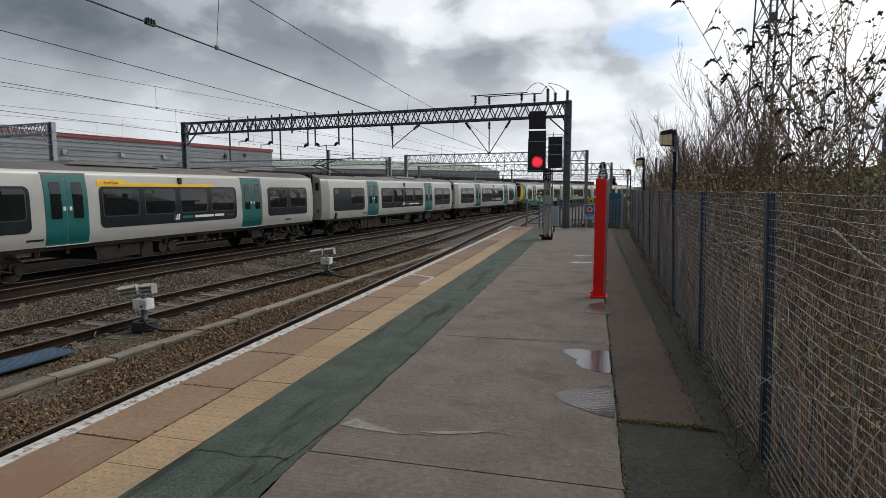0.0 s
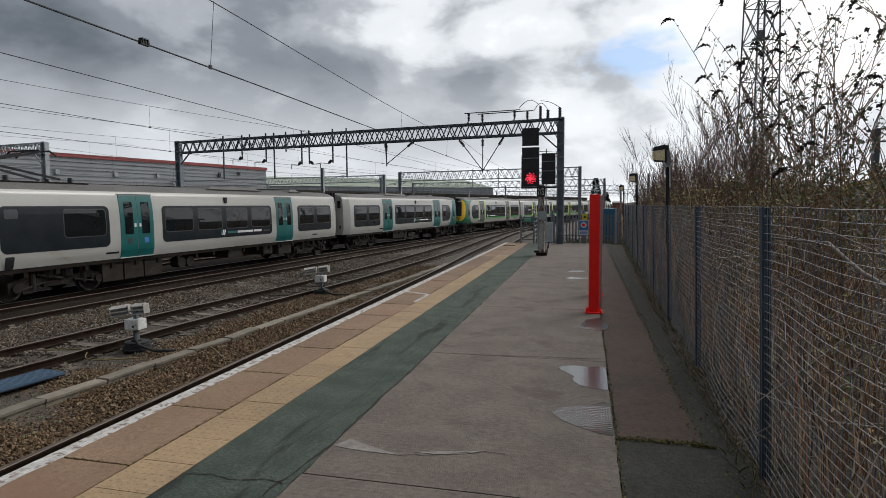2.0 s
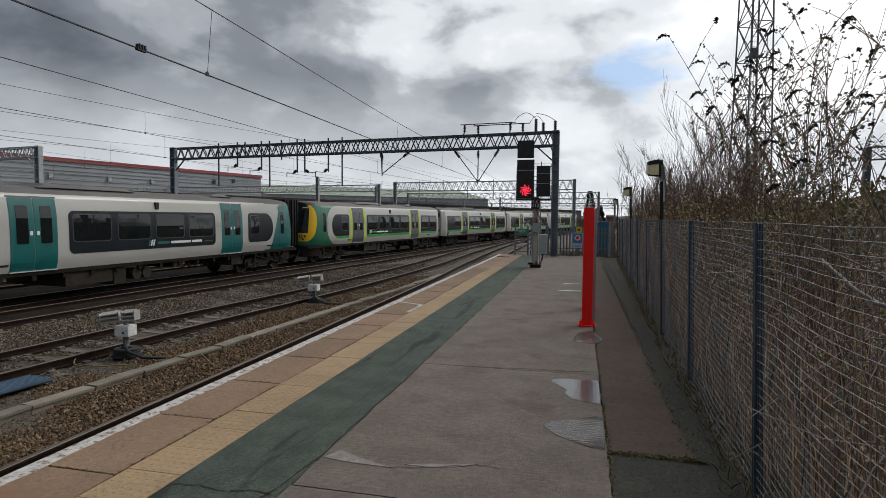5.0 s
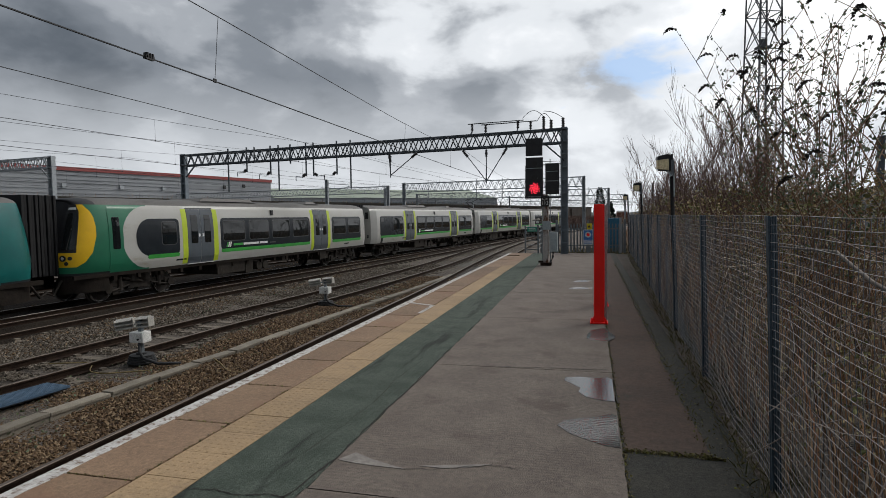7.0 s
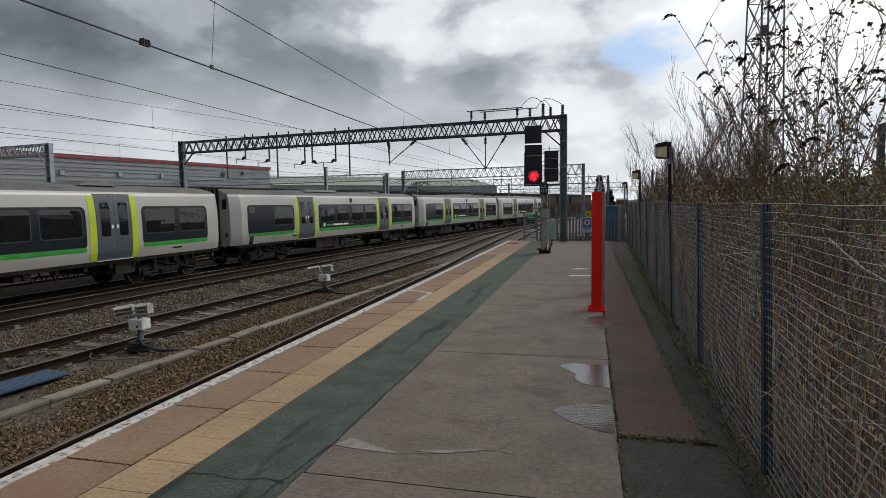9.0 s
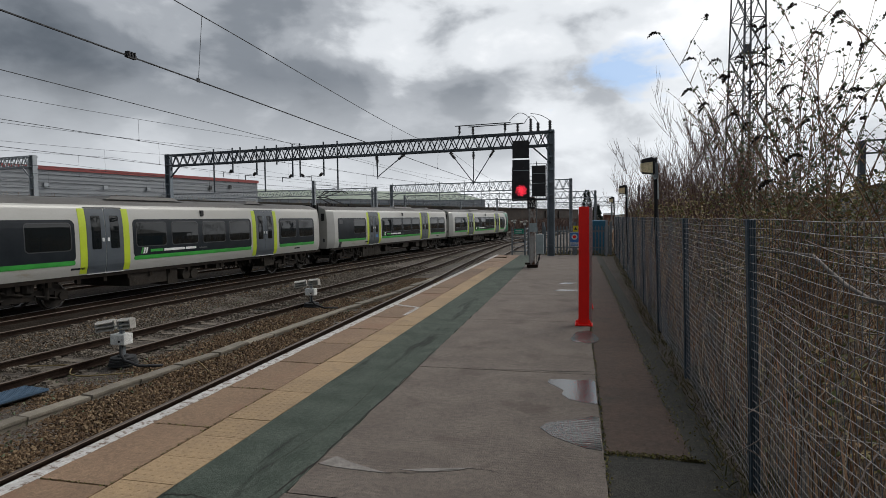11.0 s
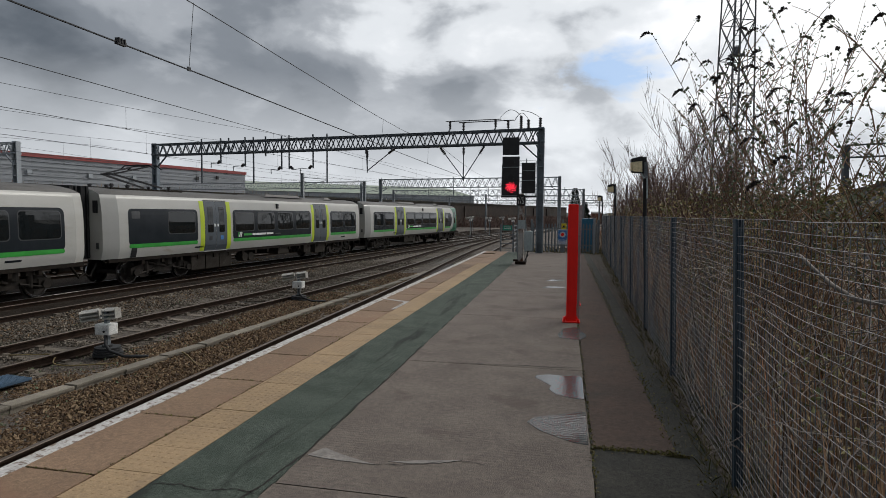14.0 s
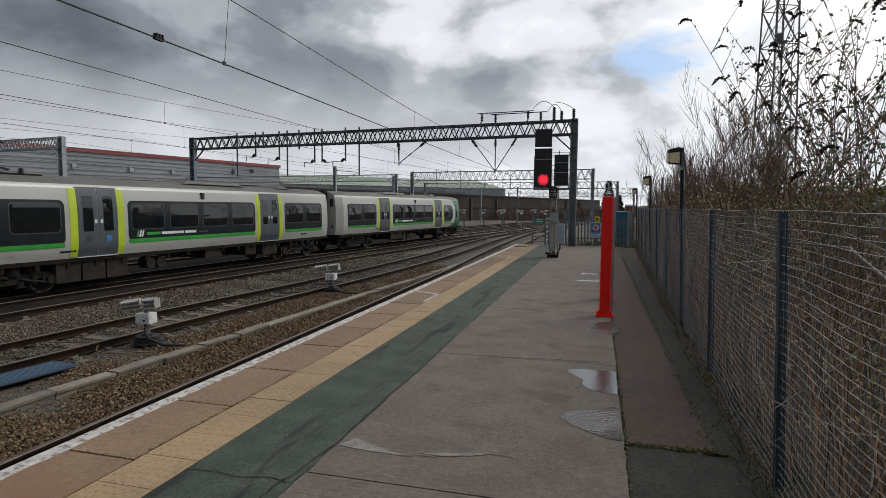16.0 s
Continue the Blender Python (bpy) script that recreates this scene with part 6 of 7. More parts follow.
def make_wires():
    supports = [-30, 26.5, 58, 84, 110, 145, 178, 240]

    def line(f, label, zc=3.92, zt=5.05, droppers=(), rc=0.011, rt=0.008, zig=0.0):
        o = thing("overhead_line", label, "overhead wire", group="overhead wires")
        ys = [-30 + 2.0 * k for k in range(46)] + [62 + 6.0 * k for k in range(30)]
        s = Shape()
        s.tube([(f(y), y, zc) for y in ys], rc, 5)
        part("contact_wire", s, "wire", o)

        def cat(y):
            for a, b in zip(supports, supports[1:]):
                if a <= y <= b:
                    t = (y - a) / (b - a)
                    return zt - (zt - zc) * 0.55 * 4 * t * (1 - t) * min(1, (b - a) / 50)
            return zt
        if zt:
            s = Shape()
            s.tube([(f(y), y, cat(y)) for y in ys], rt, 5)
            part("catenary_wire", s, "wire", o)
            for y in droppers:
                s = Shape()
                s.tube([(f(y), y, zc), (f(y), y, cat(y))], 0.0045, 4)
                part("dropper", s, "wire", o)
                s = Shape()
                s.box((f(y), y, zc + 0.01), (0.02, 0.06, 0.05))
                part("clip", s, "wire", o)
        return o
    fa = spline([(-30, -5.76), (8, -5.78), (16, -5.88), (27, -6.0), (58, -5.9), (90, -4.0), (140, 3.0)])
    supports_a = [-30, 26.5]
    la = thing("overhead_line", "dark contact wire and catenary above the platform track", "overhead wire", group="overhead wires")
    ys = [-12 + 1.5 * k for k in range(48)] + [62 + 6.0 * k for k in range(20)]

    def cat_a(y):
        return float(np.interp(y, [-10, 9.2, 11.7, 17.2, 21.8, 26], [5.35, 4.93, 4.87, 4.77, 4.76, 5.06])) if y < 26 else 5.06 - 1.1 * math.sin(math.pi * min(1, (y - 26) / 32)) * 0.5 if y < 58 else 4.9
    s = Shape()
    s.tube([(fa(y), y, 3.9) for y in ys], 0.0115, 5)
    part("contact_wire", s, "wire", la)
    s = Shape()
    s.tube([(fa(y), y, cat_a(y)) for y in ys], 0.008, 5)
    part("catenary_wire", s, "wire", la)
    for y in (8.17, 18.2, 25.0, 34.0):
        s = Shape()
        s.tube([(fa(y), y, 3.9), (fa(y) + 0.03, y + 0.1, cat_a(y))], 0.005, 4)
        part("dropper", s, "wire", la)
        s = Shape()
        s.box((fa(y), y, 3.91), (0.02, 0.07, 0.06))
        part("clip", s, "wire", la)
    s = Shape()
    s.box((fa(6.75), 6.75, 3.90), (0.05, 0.16, 0.05))
    for k in range(3):
        s.box((fa(6.75), 6.70 + 0.05 * k, 3.93), (0.07, 0.018, 0.06))
    part("splice_clamp", s, "black", la, "bolted splice clamp")
    line(spline([(-30, -8.5), (6.5, -8.4), (13.3, -8.4), (20, -8.4), (31, -8.5), (60, -8.3), (100, -4.5), (140, 1.2)]), "thin contact wire above the siding", 4.0, 0, (), 0.007, 0.006)
    line(lambda y: curve_c(y) + 0.4, "contact wire and catenary above the middle line", 4.28, 5.3, (16, 24, 33, 42), 0.008, 0.006)
    line(lambda y: curve_d(y), "contact wire and catenary above the train", 3.95, 5.1, (20, 29, 38, 47), 0.008, 0.006)
    line(lambda y: curve_e(y), "contact wire and catenary beyond the train", 3.95, 5.1, (22, 31, 40, 49), 0.008, 0.006)
    line(lambda y: curve_f(y), "contact wire and catenary over the far line", 3.95, 5.1, (24, 33, 42, 51), 0.008, 0.006)
    line(lambda y: curve_f(y) - 5, "contact wire and catenary over the far sidings", 3.95, 5.1, (30, 39, 48), 0.009, 0.007)
    line(lambda y: curve_f(y) - 9, "contact wire and catenary over the far sidings", 3.95, 5.1, (30, 39, 48), 0.009, 0.007)


make_wires()


# ---------------------------------------------------------------- distance
def cladded_box(name, label, p0, p1, deep, z0, z1, wall, roof_mat=None, fascia=None, ribs=0, category="building"):
    """A long building whose front runs from p0 to p1."""
    b = thing(name, label, category)
    a, c = Vector(p0), Vector(p1)
    d = (c - a).normalized()
    nrm = Vector((-d.y, d.x))
    if nrm.y < 0:
        nrm = -nrm
    out = [a, c, c + nrm * deep, a + nrm * deep]
    s = Shape()
    s.prism([(p.x, p.y) for p in out], z0, z1)
    part("wall", s, wall, b)
    if fascia:
        f0, f1, fm = fascia
        s = Shape()
        o = [a - nrm * 0.15 - d * 0.15, c - nrm * 0.15 + d * 0.15, c + nrm * deep, a + nrm * deep]
        s.prism([(p.x, p.y) for p in o], f0, f1)
        part("fascia", s, fm, b)
    if roof_mat:
        s = Shape()
        o = [a - nrm * 0.3, c - nrm * 0.3, c + nrm * deep, a + nrm * deep]
        r0, r1 = a + nrm * deep / 2, c + nrm * deep / 2
        s.add([(*o[0], z1), (*o[1], z1), (*o[2], z1), (*o[3], z1), (*r0, z1 + deep * 0.09), (*r1, z1 + deep * 0.09)], [(0, 1, 5, 4), (2, 3, 4, 5), (1, 2, 5), (3, 0, 4)])
        part("roof", s, roof_mat, b)
    if ribs:
        L = (c - a).length
        for k in range(ribs):
            q = a + d * L * (k + 0.5) / ribs - nrm * 0.06
            s = Shape()
            s.box((q.x, q.y, (z0 + z1) / 2), (0.14, 0.14, z1 - z0 - 0.3))
            part("cladding_rib", s, wall, b)
    return b, a, d, nrm


def make_distance():
    f, a, d, n = cladded_box("factory_building", "long pale grey clad factory with red fascia", (-66, 12), (-48.0, 80.6), 40, -1.2, 7.55, "factory", None, (7.36, 7.78, "factory_red"), 0)
    for q, z in ((31, 5.6), (40.5, 5.7), (47, 5.7), (52.5, 5.8), (62, 6.3), (65.5, 6.6)):
        p = a + d * q - n * 0.12
        s = Shape()
        s.box((p.x, p.y, z), (0.12, 0.55, 0.5))
        part("window", s, "gantry_far" if q < 60 else "black", f)
    for z in (2.4, 3.4, 4.2, 4.9, 5.4, 6.0, 6.4, 6.9):
        p0, p1 = a - n * 0.05, a + d * (Vector((-48.0, 80.6)) - a).length - n * 0.05
        s = Shape()
        s.bar((p0.x, p0.y, z), (p1.x, p1.y, z), 0.05)
        part("cladding_rail", s, "factory", f)
    cladded_box("warehouse", "long low pale warehouse with green-grey roof", (-66, 112), (-23.5, 150), 30, -1.2, 6.3, "factory", "shed_roof", None, 24)
    cladded_box("warehouse", "pale flat-roofed shed beyond the sidings", (-44, 100), (-27, 118), 14, -1.2, 4.7, "factory", None, (4.4, 4.75, "galv"), 12)
    cladded_box("brick_house", "small red brick building far beyond the signal", (-12.5, 190), (-7.5, 190), 8, -1.2, 3.4, "red_brick", "t_roof")
    cladded_box("brick_house", "small red brick building among far tracks", (8, 185), (11, 185), 6, -1.2, 2.2, "red_brick", "t_roof")
    cladded_box("shed", "distant grey industrial shed", (40, 240), (75, 225), 30, -1.2, 7.5, "factory", "t_roof", None, 10)
    # retaining wall with piers and coping along the far side of the railway
    w = thing("retaining_wall", "dark sooty brick retaining wall along the railway", "wall", kind="structure")
    pts = [(-58, -20), (-52, 20), (-47, 45), (-39, 75), (-27, 110), (-14, 150), (0, 195)]
    for (x0, y0), (x1, y1) in zip(pts, pts[1:]):
        s = Shape()
        s.bar((x0, y0, 1.3), (x1, y1, 1.3), 0.8, 5.1)
        part("wall_length", s, "brick", w)
        s = Shape()
        s.bar((x0, y0, 3.95), (x1, y1, 3.95), 1.1, 0.28)
        part("coping", s, "soot", w)
        s = Shape()
        s.bar((x0, y0, 1.5), (x1, y1, 1.5), 1.0, 0.3)
        part("string_course", s, "brick", w)
        L = math.hypot(x1 - x0, y1 - y0)
        for k in range(int(L / 11)):
            t = (k + 0.5) * 11 / L
            s = Shape()
            s.box((x0 + (x1 - x0) * t, y0 + (y1 - y0) * t, 1.1), (1.0, 1.6, 4.6))
            part("pier", s, "brick", w)
    # low scrub on top of the wall
    s = Shape()
    r = random.Random(21)
    for (x0, y0), (x1, y1) in zip(pts, pts[1:]):
        L = math.hypot(x1 - x0, y1 - y0)
        for k in range(int(L * 3)):
            t = r.random()
            x, y = x0 + (x1 - x0) * t - 1.5 + r.uniform(-0.6, 0.6), y0 + (y1 - y0) * t
            h = r.uniform(0.3, 1.0)
            s.tube([(x, y, 3.7), (x + r.uniform(-0.4, 0.4), y + r.uniform(-0.4, 0.4), 3.7 + h)], [0.03, 0.01], 3)
    tagged(part("wall_scrub", s, "dry_stem"), "dry scrub along the top of the wall", "scrub", kind="stuff")
    # ridge of distant woodland
    s = Shape()
    r = random.Random(8)
    n = 160
    vs, fs = [], []
    for k in range(n + 1):
        a_ = math.pi * (-0.25 + 1.5 * k / n)
        h = 12 + 7 * math.sin(k * 0.21) + 5 * math.sin(k * 0.53 + 1) + r.uniform(0, 3)
        for rad, z in ((900, -2), (950, h), (1100, -2)):
            vs.append((rad * math.cos(a_), rad * math.sin(a_), z))
    for k in range(n):
        for j in range(2):
            fs.append((3 * k + j, 3 * k + 3 + j, 3 * k + 4 + j, 3 * k + 1 + j))
    s.add(vs, fs)
    tagged(part("distant_ridge", s, "hill"), "dull blue-green wooded ridge on the horizon", "hill", kind="structure")


make_distance()


def make_gable_shed():
    """A low shed whose gable end faces the railway."""
    b = thing("shed", "low grey industrial shed with sloping roof behind the hedge", "building")
    a, c = Vector((14.5, 44.0)), Vector((36.0, 33.5))
    d = (c - a).normalized()
    n = Vector((-d.y, d.x))
    L, deep, eave, ridge = (c - a).length, 9.0, 2.0, 5.6

    def at(u, v, z):
        p = a + d * u + n * v
        return (p.x, p.y, z)
    s = Shape()
    vs = [at(0, 0, -1.2), at(L, 0, -1.2), at(L, 0, eave), at(L / 2, 0, ridge), at(0, 0, eave)]
    vs += [at(0, deep, -1.2), at(L, deep, -1.2), at(L, deep, eave), at(L / 2, deep, ridge), at(0, deep, eave)]
    s.add(vs, [(0, 1, 2, 3, 4), (9, 8, 7, 6, 5), (1, 6, 7, 2), (5, 0, 4, 9), (0, 5, 6, 1)])
    part("wall", s, "factory", b)
    for u0, u1, z0, z1 in ((-0.4, L / 2, eave - 0.1, ridge), (L / 2, L + 0.4, ridge, eave - 0.1)):
        s = Shape()
        vs = [at(u0, -0.4, z0 + 0.03), at(u1, -0.4, z1 + 0.03), at(u1, deep + 0.4, z1 + 0.03), at(u0, deep + 0.4, z0 + 0.03)]
        vs += [(x, y, z + 0.2) for x, y, z in vs]
        s.add(vs, [(3, 2, 1, 0), (4, 5, 6, 7), (0, 1, 5, 4), (1, 2, 6, 5), (2, 3, 7, 6), (3, 0, 4, 7)])
        part("roof", s, "t_roof", b)
    for u in (5.0, 9.5, 14.0):
        s = Shape()
        p, q = at(u, -0.05, 1.4), at(u + 2.2, -0.05, 1.4)
        s.bar(p, q, 0.1, 1.3)
        part("window", s, "t_glass", b)


def make_side_gantry():
    """The lattice boom over the lines beyond the hedge."""
    g = thing("overhead_gantry", "grey lattice gantry beyond the hedge", "gantry")
    a, c = Vector((18.0, 43.0, 0)), Vector((31.0, 36.8, 0))
    for p in (a, c):
        s = Shape()
        s.box((p.x, p.y, 2.6), (0.34, 0.34, 7.6))
        part("column", s, "gantry", g)
    for z in (5.6, 6.4):
        s = Shape()
        s.bar((a.x, a.y, z), (c.x, c.y, z), 0.11)
        part("chord", s, "gantry", g)
    k = 16
    for i in range(k):
        p, q = a.lerp(c, i / k), a.lerp(c, (i + 1) / k)
        s = Shape()
        s.bar((p.x, p.y, 5.6 if i % 2 else 6.4), (q.x, q.y, 6.4 if i % 2 else 5.6), 0.07)
        part("lattice_bar", s, "gantry", g)


make_gable_shed()
make_side_gantry()


def make_tower():
    t = thing("lattice_tower", "tall grey steel lattice tower behind the bushes", "tower", pose(17.15, 66.5, -0.5, 0, 0, 20))
    H, levels = 52.0, 14

    def half(z):
        return 1.5 - 0.6 * min(1.0, z / 40)
    zs = [H * (k / levels) for k in range(levels + 1)]
    for sx in (-1, 1):
        for sy in (-1, 1):
            s = Shape()
            s.tube([(sx * half(z), sy * half(z), z) for z in zs], 0.08, 4)
            part("leg", s, "tower", t)
    for k, (z0, z1) in enumerate(zip(zs, zs[1:])):
        a, b = half(z0), half(z1)
        for (x0, y0), (x1, y1) in (((-1, -1), (1, -1)), ((1, -1), (1, 1)), ((1, 1), (-1, 1)), ((-1, 1), (-1, -1))):
            for p, q in (((x0 * a, y0 * a, z0), (x1 * b, y1 * b, z1)), ((x1 * a, y1 * a, z0), (x0 * b, y0 * b, z1)), ((x0 * b, y0 * b, z1), (x1 * b, y1 * b, z1))):
                s = Shape()
                s.bar(p, q, 0.075)
                part("brace", s, "tower", t)
    s = Shape()
    s.box((0, 0, 19.0), (1.3, 1.0, 0.15))
    s.box((0, 0, 19.5), (0.5, 0.4, 0.7))
    part("platform", s, "tower", t)
    s = Shape()
    for q in (-0.25, 0.25):
        s.bar((q, 0, 0), (q, 0, 50), 0.035)
    for k in range(100):
        s.bar((-0.25, 0, 0.5 * k), (0.25, 0, 0.5 * k), 0.03)
    part("ladder", s, "tower", t)


make_tower()


# ---------------------------------------------------------------- plants
def leaf(s, p, d, size, r, wide=0.32):
    """A folded narrow leaf."""
    d = d.normalized()
    side = d.cross(Vector((r.uniform(-1, 1), r.uniform(-1, 1), r.uniform(-1, 1)))).normalized() * size * wide
    up = side.cross(d).normalized() * size * 0.12
    s.add([p, p + d * size * 0.45 + side + up, p + d * size, p + d * size * 0.45 - side + up], [(0, 1, 2), (0, 2, 3)])


def arch(p, lean, length, droop, n, r, wob=0.04):
    """A stem that leans and droops."""
    pts, d = [Vector(p)], Vector((lean[0], lean[1], 1.0)).normalized()
    for k in range(n):
        d = (d + Vector((r.uniform(-wob, wob) * 2, r.uniform(-wob, wob) * 2, -droop * (k / n)))).normalized()
        pts.append(pts[-1] + d * length / n)
    return pts


def make_shrub(x, y, seed, tall, n_stem, label, lean=(0, 0), leafy=1.0):
    r = random.Random(seed)
    b = thing("buddleia_shrub", label, "shrub", pose(x, y, -0.06), "buddleia shrubs")
    st, lv = Shape(), Shape()
    for _ in range(n_stem):
        a = r.uniform(0, 6.28)
        k = r.uniform(0.04, 0.34)
        ln = tall * r.uniform(0.75, 1.12)
        pts = arch((r.uniform(-0.25, 0.25), r.uniform(-0.25, 0.25), 0), (k * math.cos(a) + lean[0], k * math.sin(a) + lean[1]), ln, 0.10, 8, r)
        r0 = r.uniform(0.006, 0.014)
        st.tube(pts, [r0 * (1 - 0.75 * i / 8) for i in range(9)], 4)
        tips = [(pts[-1], pts[-1] - pts[-2])]
        for i in range(3, 8):
            for _b in range(r.choice((1, 1, 2, 2))):
                q = pts[i].lerp(pts[i + 1], r.random()) if i < 8 else pts[i]
                aa = r.uniform(0, 6.28)
                tw = arch(q, (0.75 * math.cos(aa) + lean[0] * 0.6, 0.75 * math.sin(aa)), r.uniform(0.25, 0.75), 0.22, 4, r, 0.08)
                st.tube(tw, [0.0065, 0.0055, 0.0045, 0.0035, 0.0025], 3)
                tips.append((tw[-1], tw[-1] - tw[-2]))
                for j in range(1, 5):
                    for _l in range(int(r.uniform(0.8, 4.6) * leafy)):
                        dd = (tw[j] - tw[j - 1]).normalized() + Vector((r.uniform(-1, 1), r.uniform(-1, 1), r.uniform(-1, 0.5)))
                        leaf(lv, tw[j] + Vector((r.uniform(-0.03, 0.03), r.uniform(-0.03, 0.03), r.uniform(-0.03, 0.03))), dd, r.uniform(0.026, 0.056), r)
            for _l in range(int(r.uniform(0.8, 5.5) * leafy * (1.25 - 0.1 * i))):
                dd = Vector((r.uniform(-1, 1), r.uniform(-1, 1), r.uniform(-0.7, 0.6)))
                leaf(lv, pts[i].lerp(pts[i + 1], r.random()), dd, r.uniform(0.028, 0.062), r)
        for p, d in tips:
            if p.z > tall * 0.7 and r.random() < (0.55 if x < 2.55 and y > 7.5 else 0.17):
                sp = arch(p, (0, 0), 0.05, 0, 1, r)
                n = 14
                fl = Shape()
                ln2 = r.uniform(0.13, 0.24)
                d = (d.normalized() + Vector((-0.3, 0, -0.1))).normalized()
                q = p.copy()
                for k in range(n):
                    d = (d + Vector((-0.02, 0, -0.16))).normalized()
                    q = q + d * ln2 / n
                    rad = 0.021 * math.sin(math.pi * (0.2 + 0.76 * k / n))
                    for _j in range(4):
                        leaf(fl, q, d * 0.9 + Vector((r.uniform(-1, 1), r.uniform(-1, 1), r.uniform(-1, 1))), rad * 1.5, r, 0.5)
                part("flower_spike", fl, "seed", b)
    tagged(part("branchwork", st, "stem", b, "brown woody stems"), kind="stuff")
    tagged(part("foliage", lv, "leaf", b, "sparse dull green leaves"), kind="stuff")
    return b


for _i, (_x, _y, _t, _n, _l) in enumerate(((2.62, 8.2, 4.0, 15, (0.05, 0)), (2.6, 7.2, 3.7, 11, (0.02, 0)), (2.5, 6.2, 3.3, 9, (0.02, 0)), (2.75, 5.4, 3.3, 8, (0.05, 0.03)), (3.4, 6.6, 4.0, 7, (0.03, 0)), (2.5, 4.5, 2.9, 6, (0.06, 0.1)), (3.6, 5.2, 3.7, 6, (0.05, 0.05)), (3.2, 8.6, 3.9, 6, (0, 0)), (2.42, 8.4, 3.9, 9, (-0.01, 0.02)))):
    make_shrub(_x, _y, 40 + _i, _t, _n, "straggly buddleia with dry flower spikes behind the fence", _l)


def make_bare_tree(x, y, seed, tall, label, spread=0.5):
    r = random.Random(seed)
    b = thing("bare_tree", label, "tree", pose(x, y, -0.1), "bare young trees")
    tr, tw = Shape(), Shape()

    def grow(p, d, ln, rad, level):
        n = 4
        pts = [p]
        for k in range(n):
            d = (d + Vector((r.uniform(-0.12, 0.12), r.uniform(-0.12, 0.12), 0.06))).normalized()
            pts.append(pts[-1] + d * ln / n)
        (tr if level < 1 else tw).tube(pts, [rad * (1 - 0.55 * k / n) for k in range(n + 1)], 4 if level < 1 else 3, 0, False)
        if level >= 3:
            return
        for k in range(r.choice((4, 5, 6)) if level < 2 else 4):
            t = r.uniform(0.25, 1.0)
            q = pts[min(n, int(t * n))]
            a = r.uniform(0, 6.28)
            dd = (d + Vector((math.cos(a), math.sin(a), r.uniform(0.1, 0.7))) * spread).normalized()
            grow(q, dd, ln * r.uniform(0.38, 0.62), max(0.0034 if y < 9 or x > 4 and y < 25 else 0.0052, rad * 0.48), level + 1)
    for _ in range(r.choice((2, 3, 4))):
        a = r.uniform(0, 6.28)
        grow(Vector((r.uniform(-0.3, 0.3), r.uniform(-0.3, 0.3), 0)), Vector((0.2 * math.cos(a), 0.2 * math.sin(a), 1)), tall * r.uniform(0.6, 0.9), r.uniform(0.010, 0.018), 0)
    part("trunk", tr, "dark_twig", b)
    tagged(part("crown", tw, "dark_twig", b, "fine bare twigs"), kind="stuff")


for _i, (_x, _y, _t) in enumerate(((2.3, 11.5, 3.6), (2.9, 13.0, 4.0), (2.5, 15.0, 3.8), (3.6, 16.5, 4.6), (2.4, 18.5, 3.3), (3.4, 20.5, 3.9), (2.6, 23.0, 3.2), (3.8, 25.0, 3.9), (2.2, 27.5, 3.2), (3.0, 30.0, 3.5), (7.0, 32.0, 6.5), (9.0, 38.0, 7.0), (8.0, 44.0, 6.5), (11.0, 50.0, 7.5), (10.0, 58.0, 7.0), (13.0, 66.0, 8.0), (2.0, 10.6, 3.0), (2.9, 11.0, 3.4), (2.1, 12.6, 3.0), (3.6, 14.0, 3.8), (2.2, 14.0, 3.2), (2.8, 16.2, 3.4), (2.0, 17.4, 3.2), (2.7, 19.4, 3.6), (2.1, 21.0, 3.4), (2.6, 24.6, 3.8), (14.0, 76.0, 8.0), (12.0, 55.0, 7.0))):
    make_bare_tree(_x, _y, 90 + _i, _t, "bare young tree with thin purple-brown twigs")


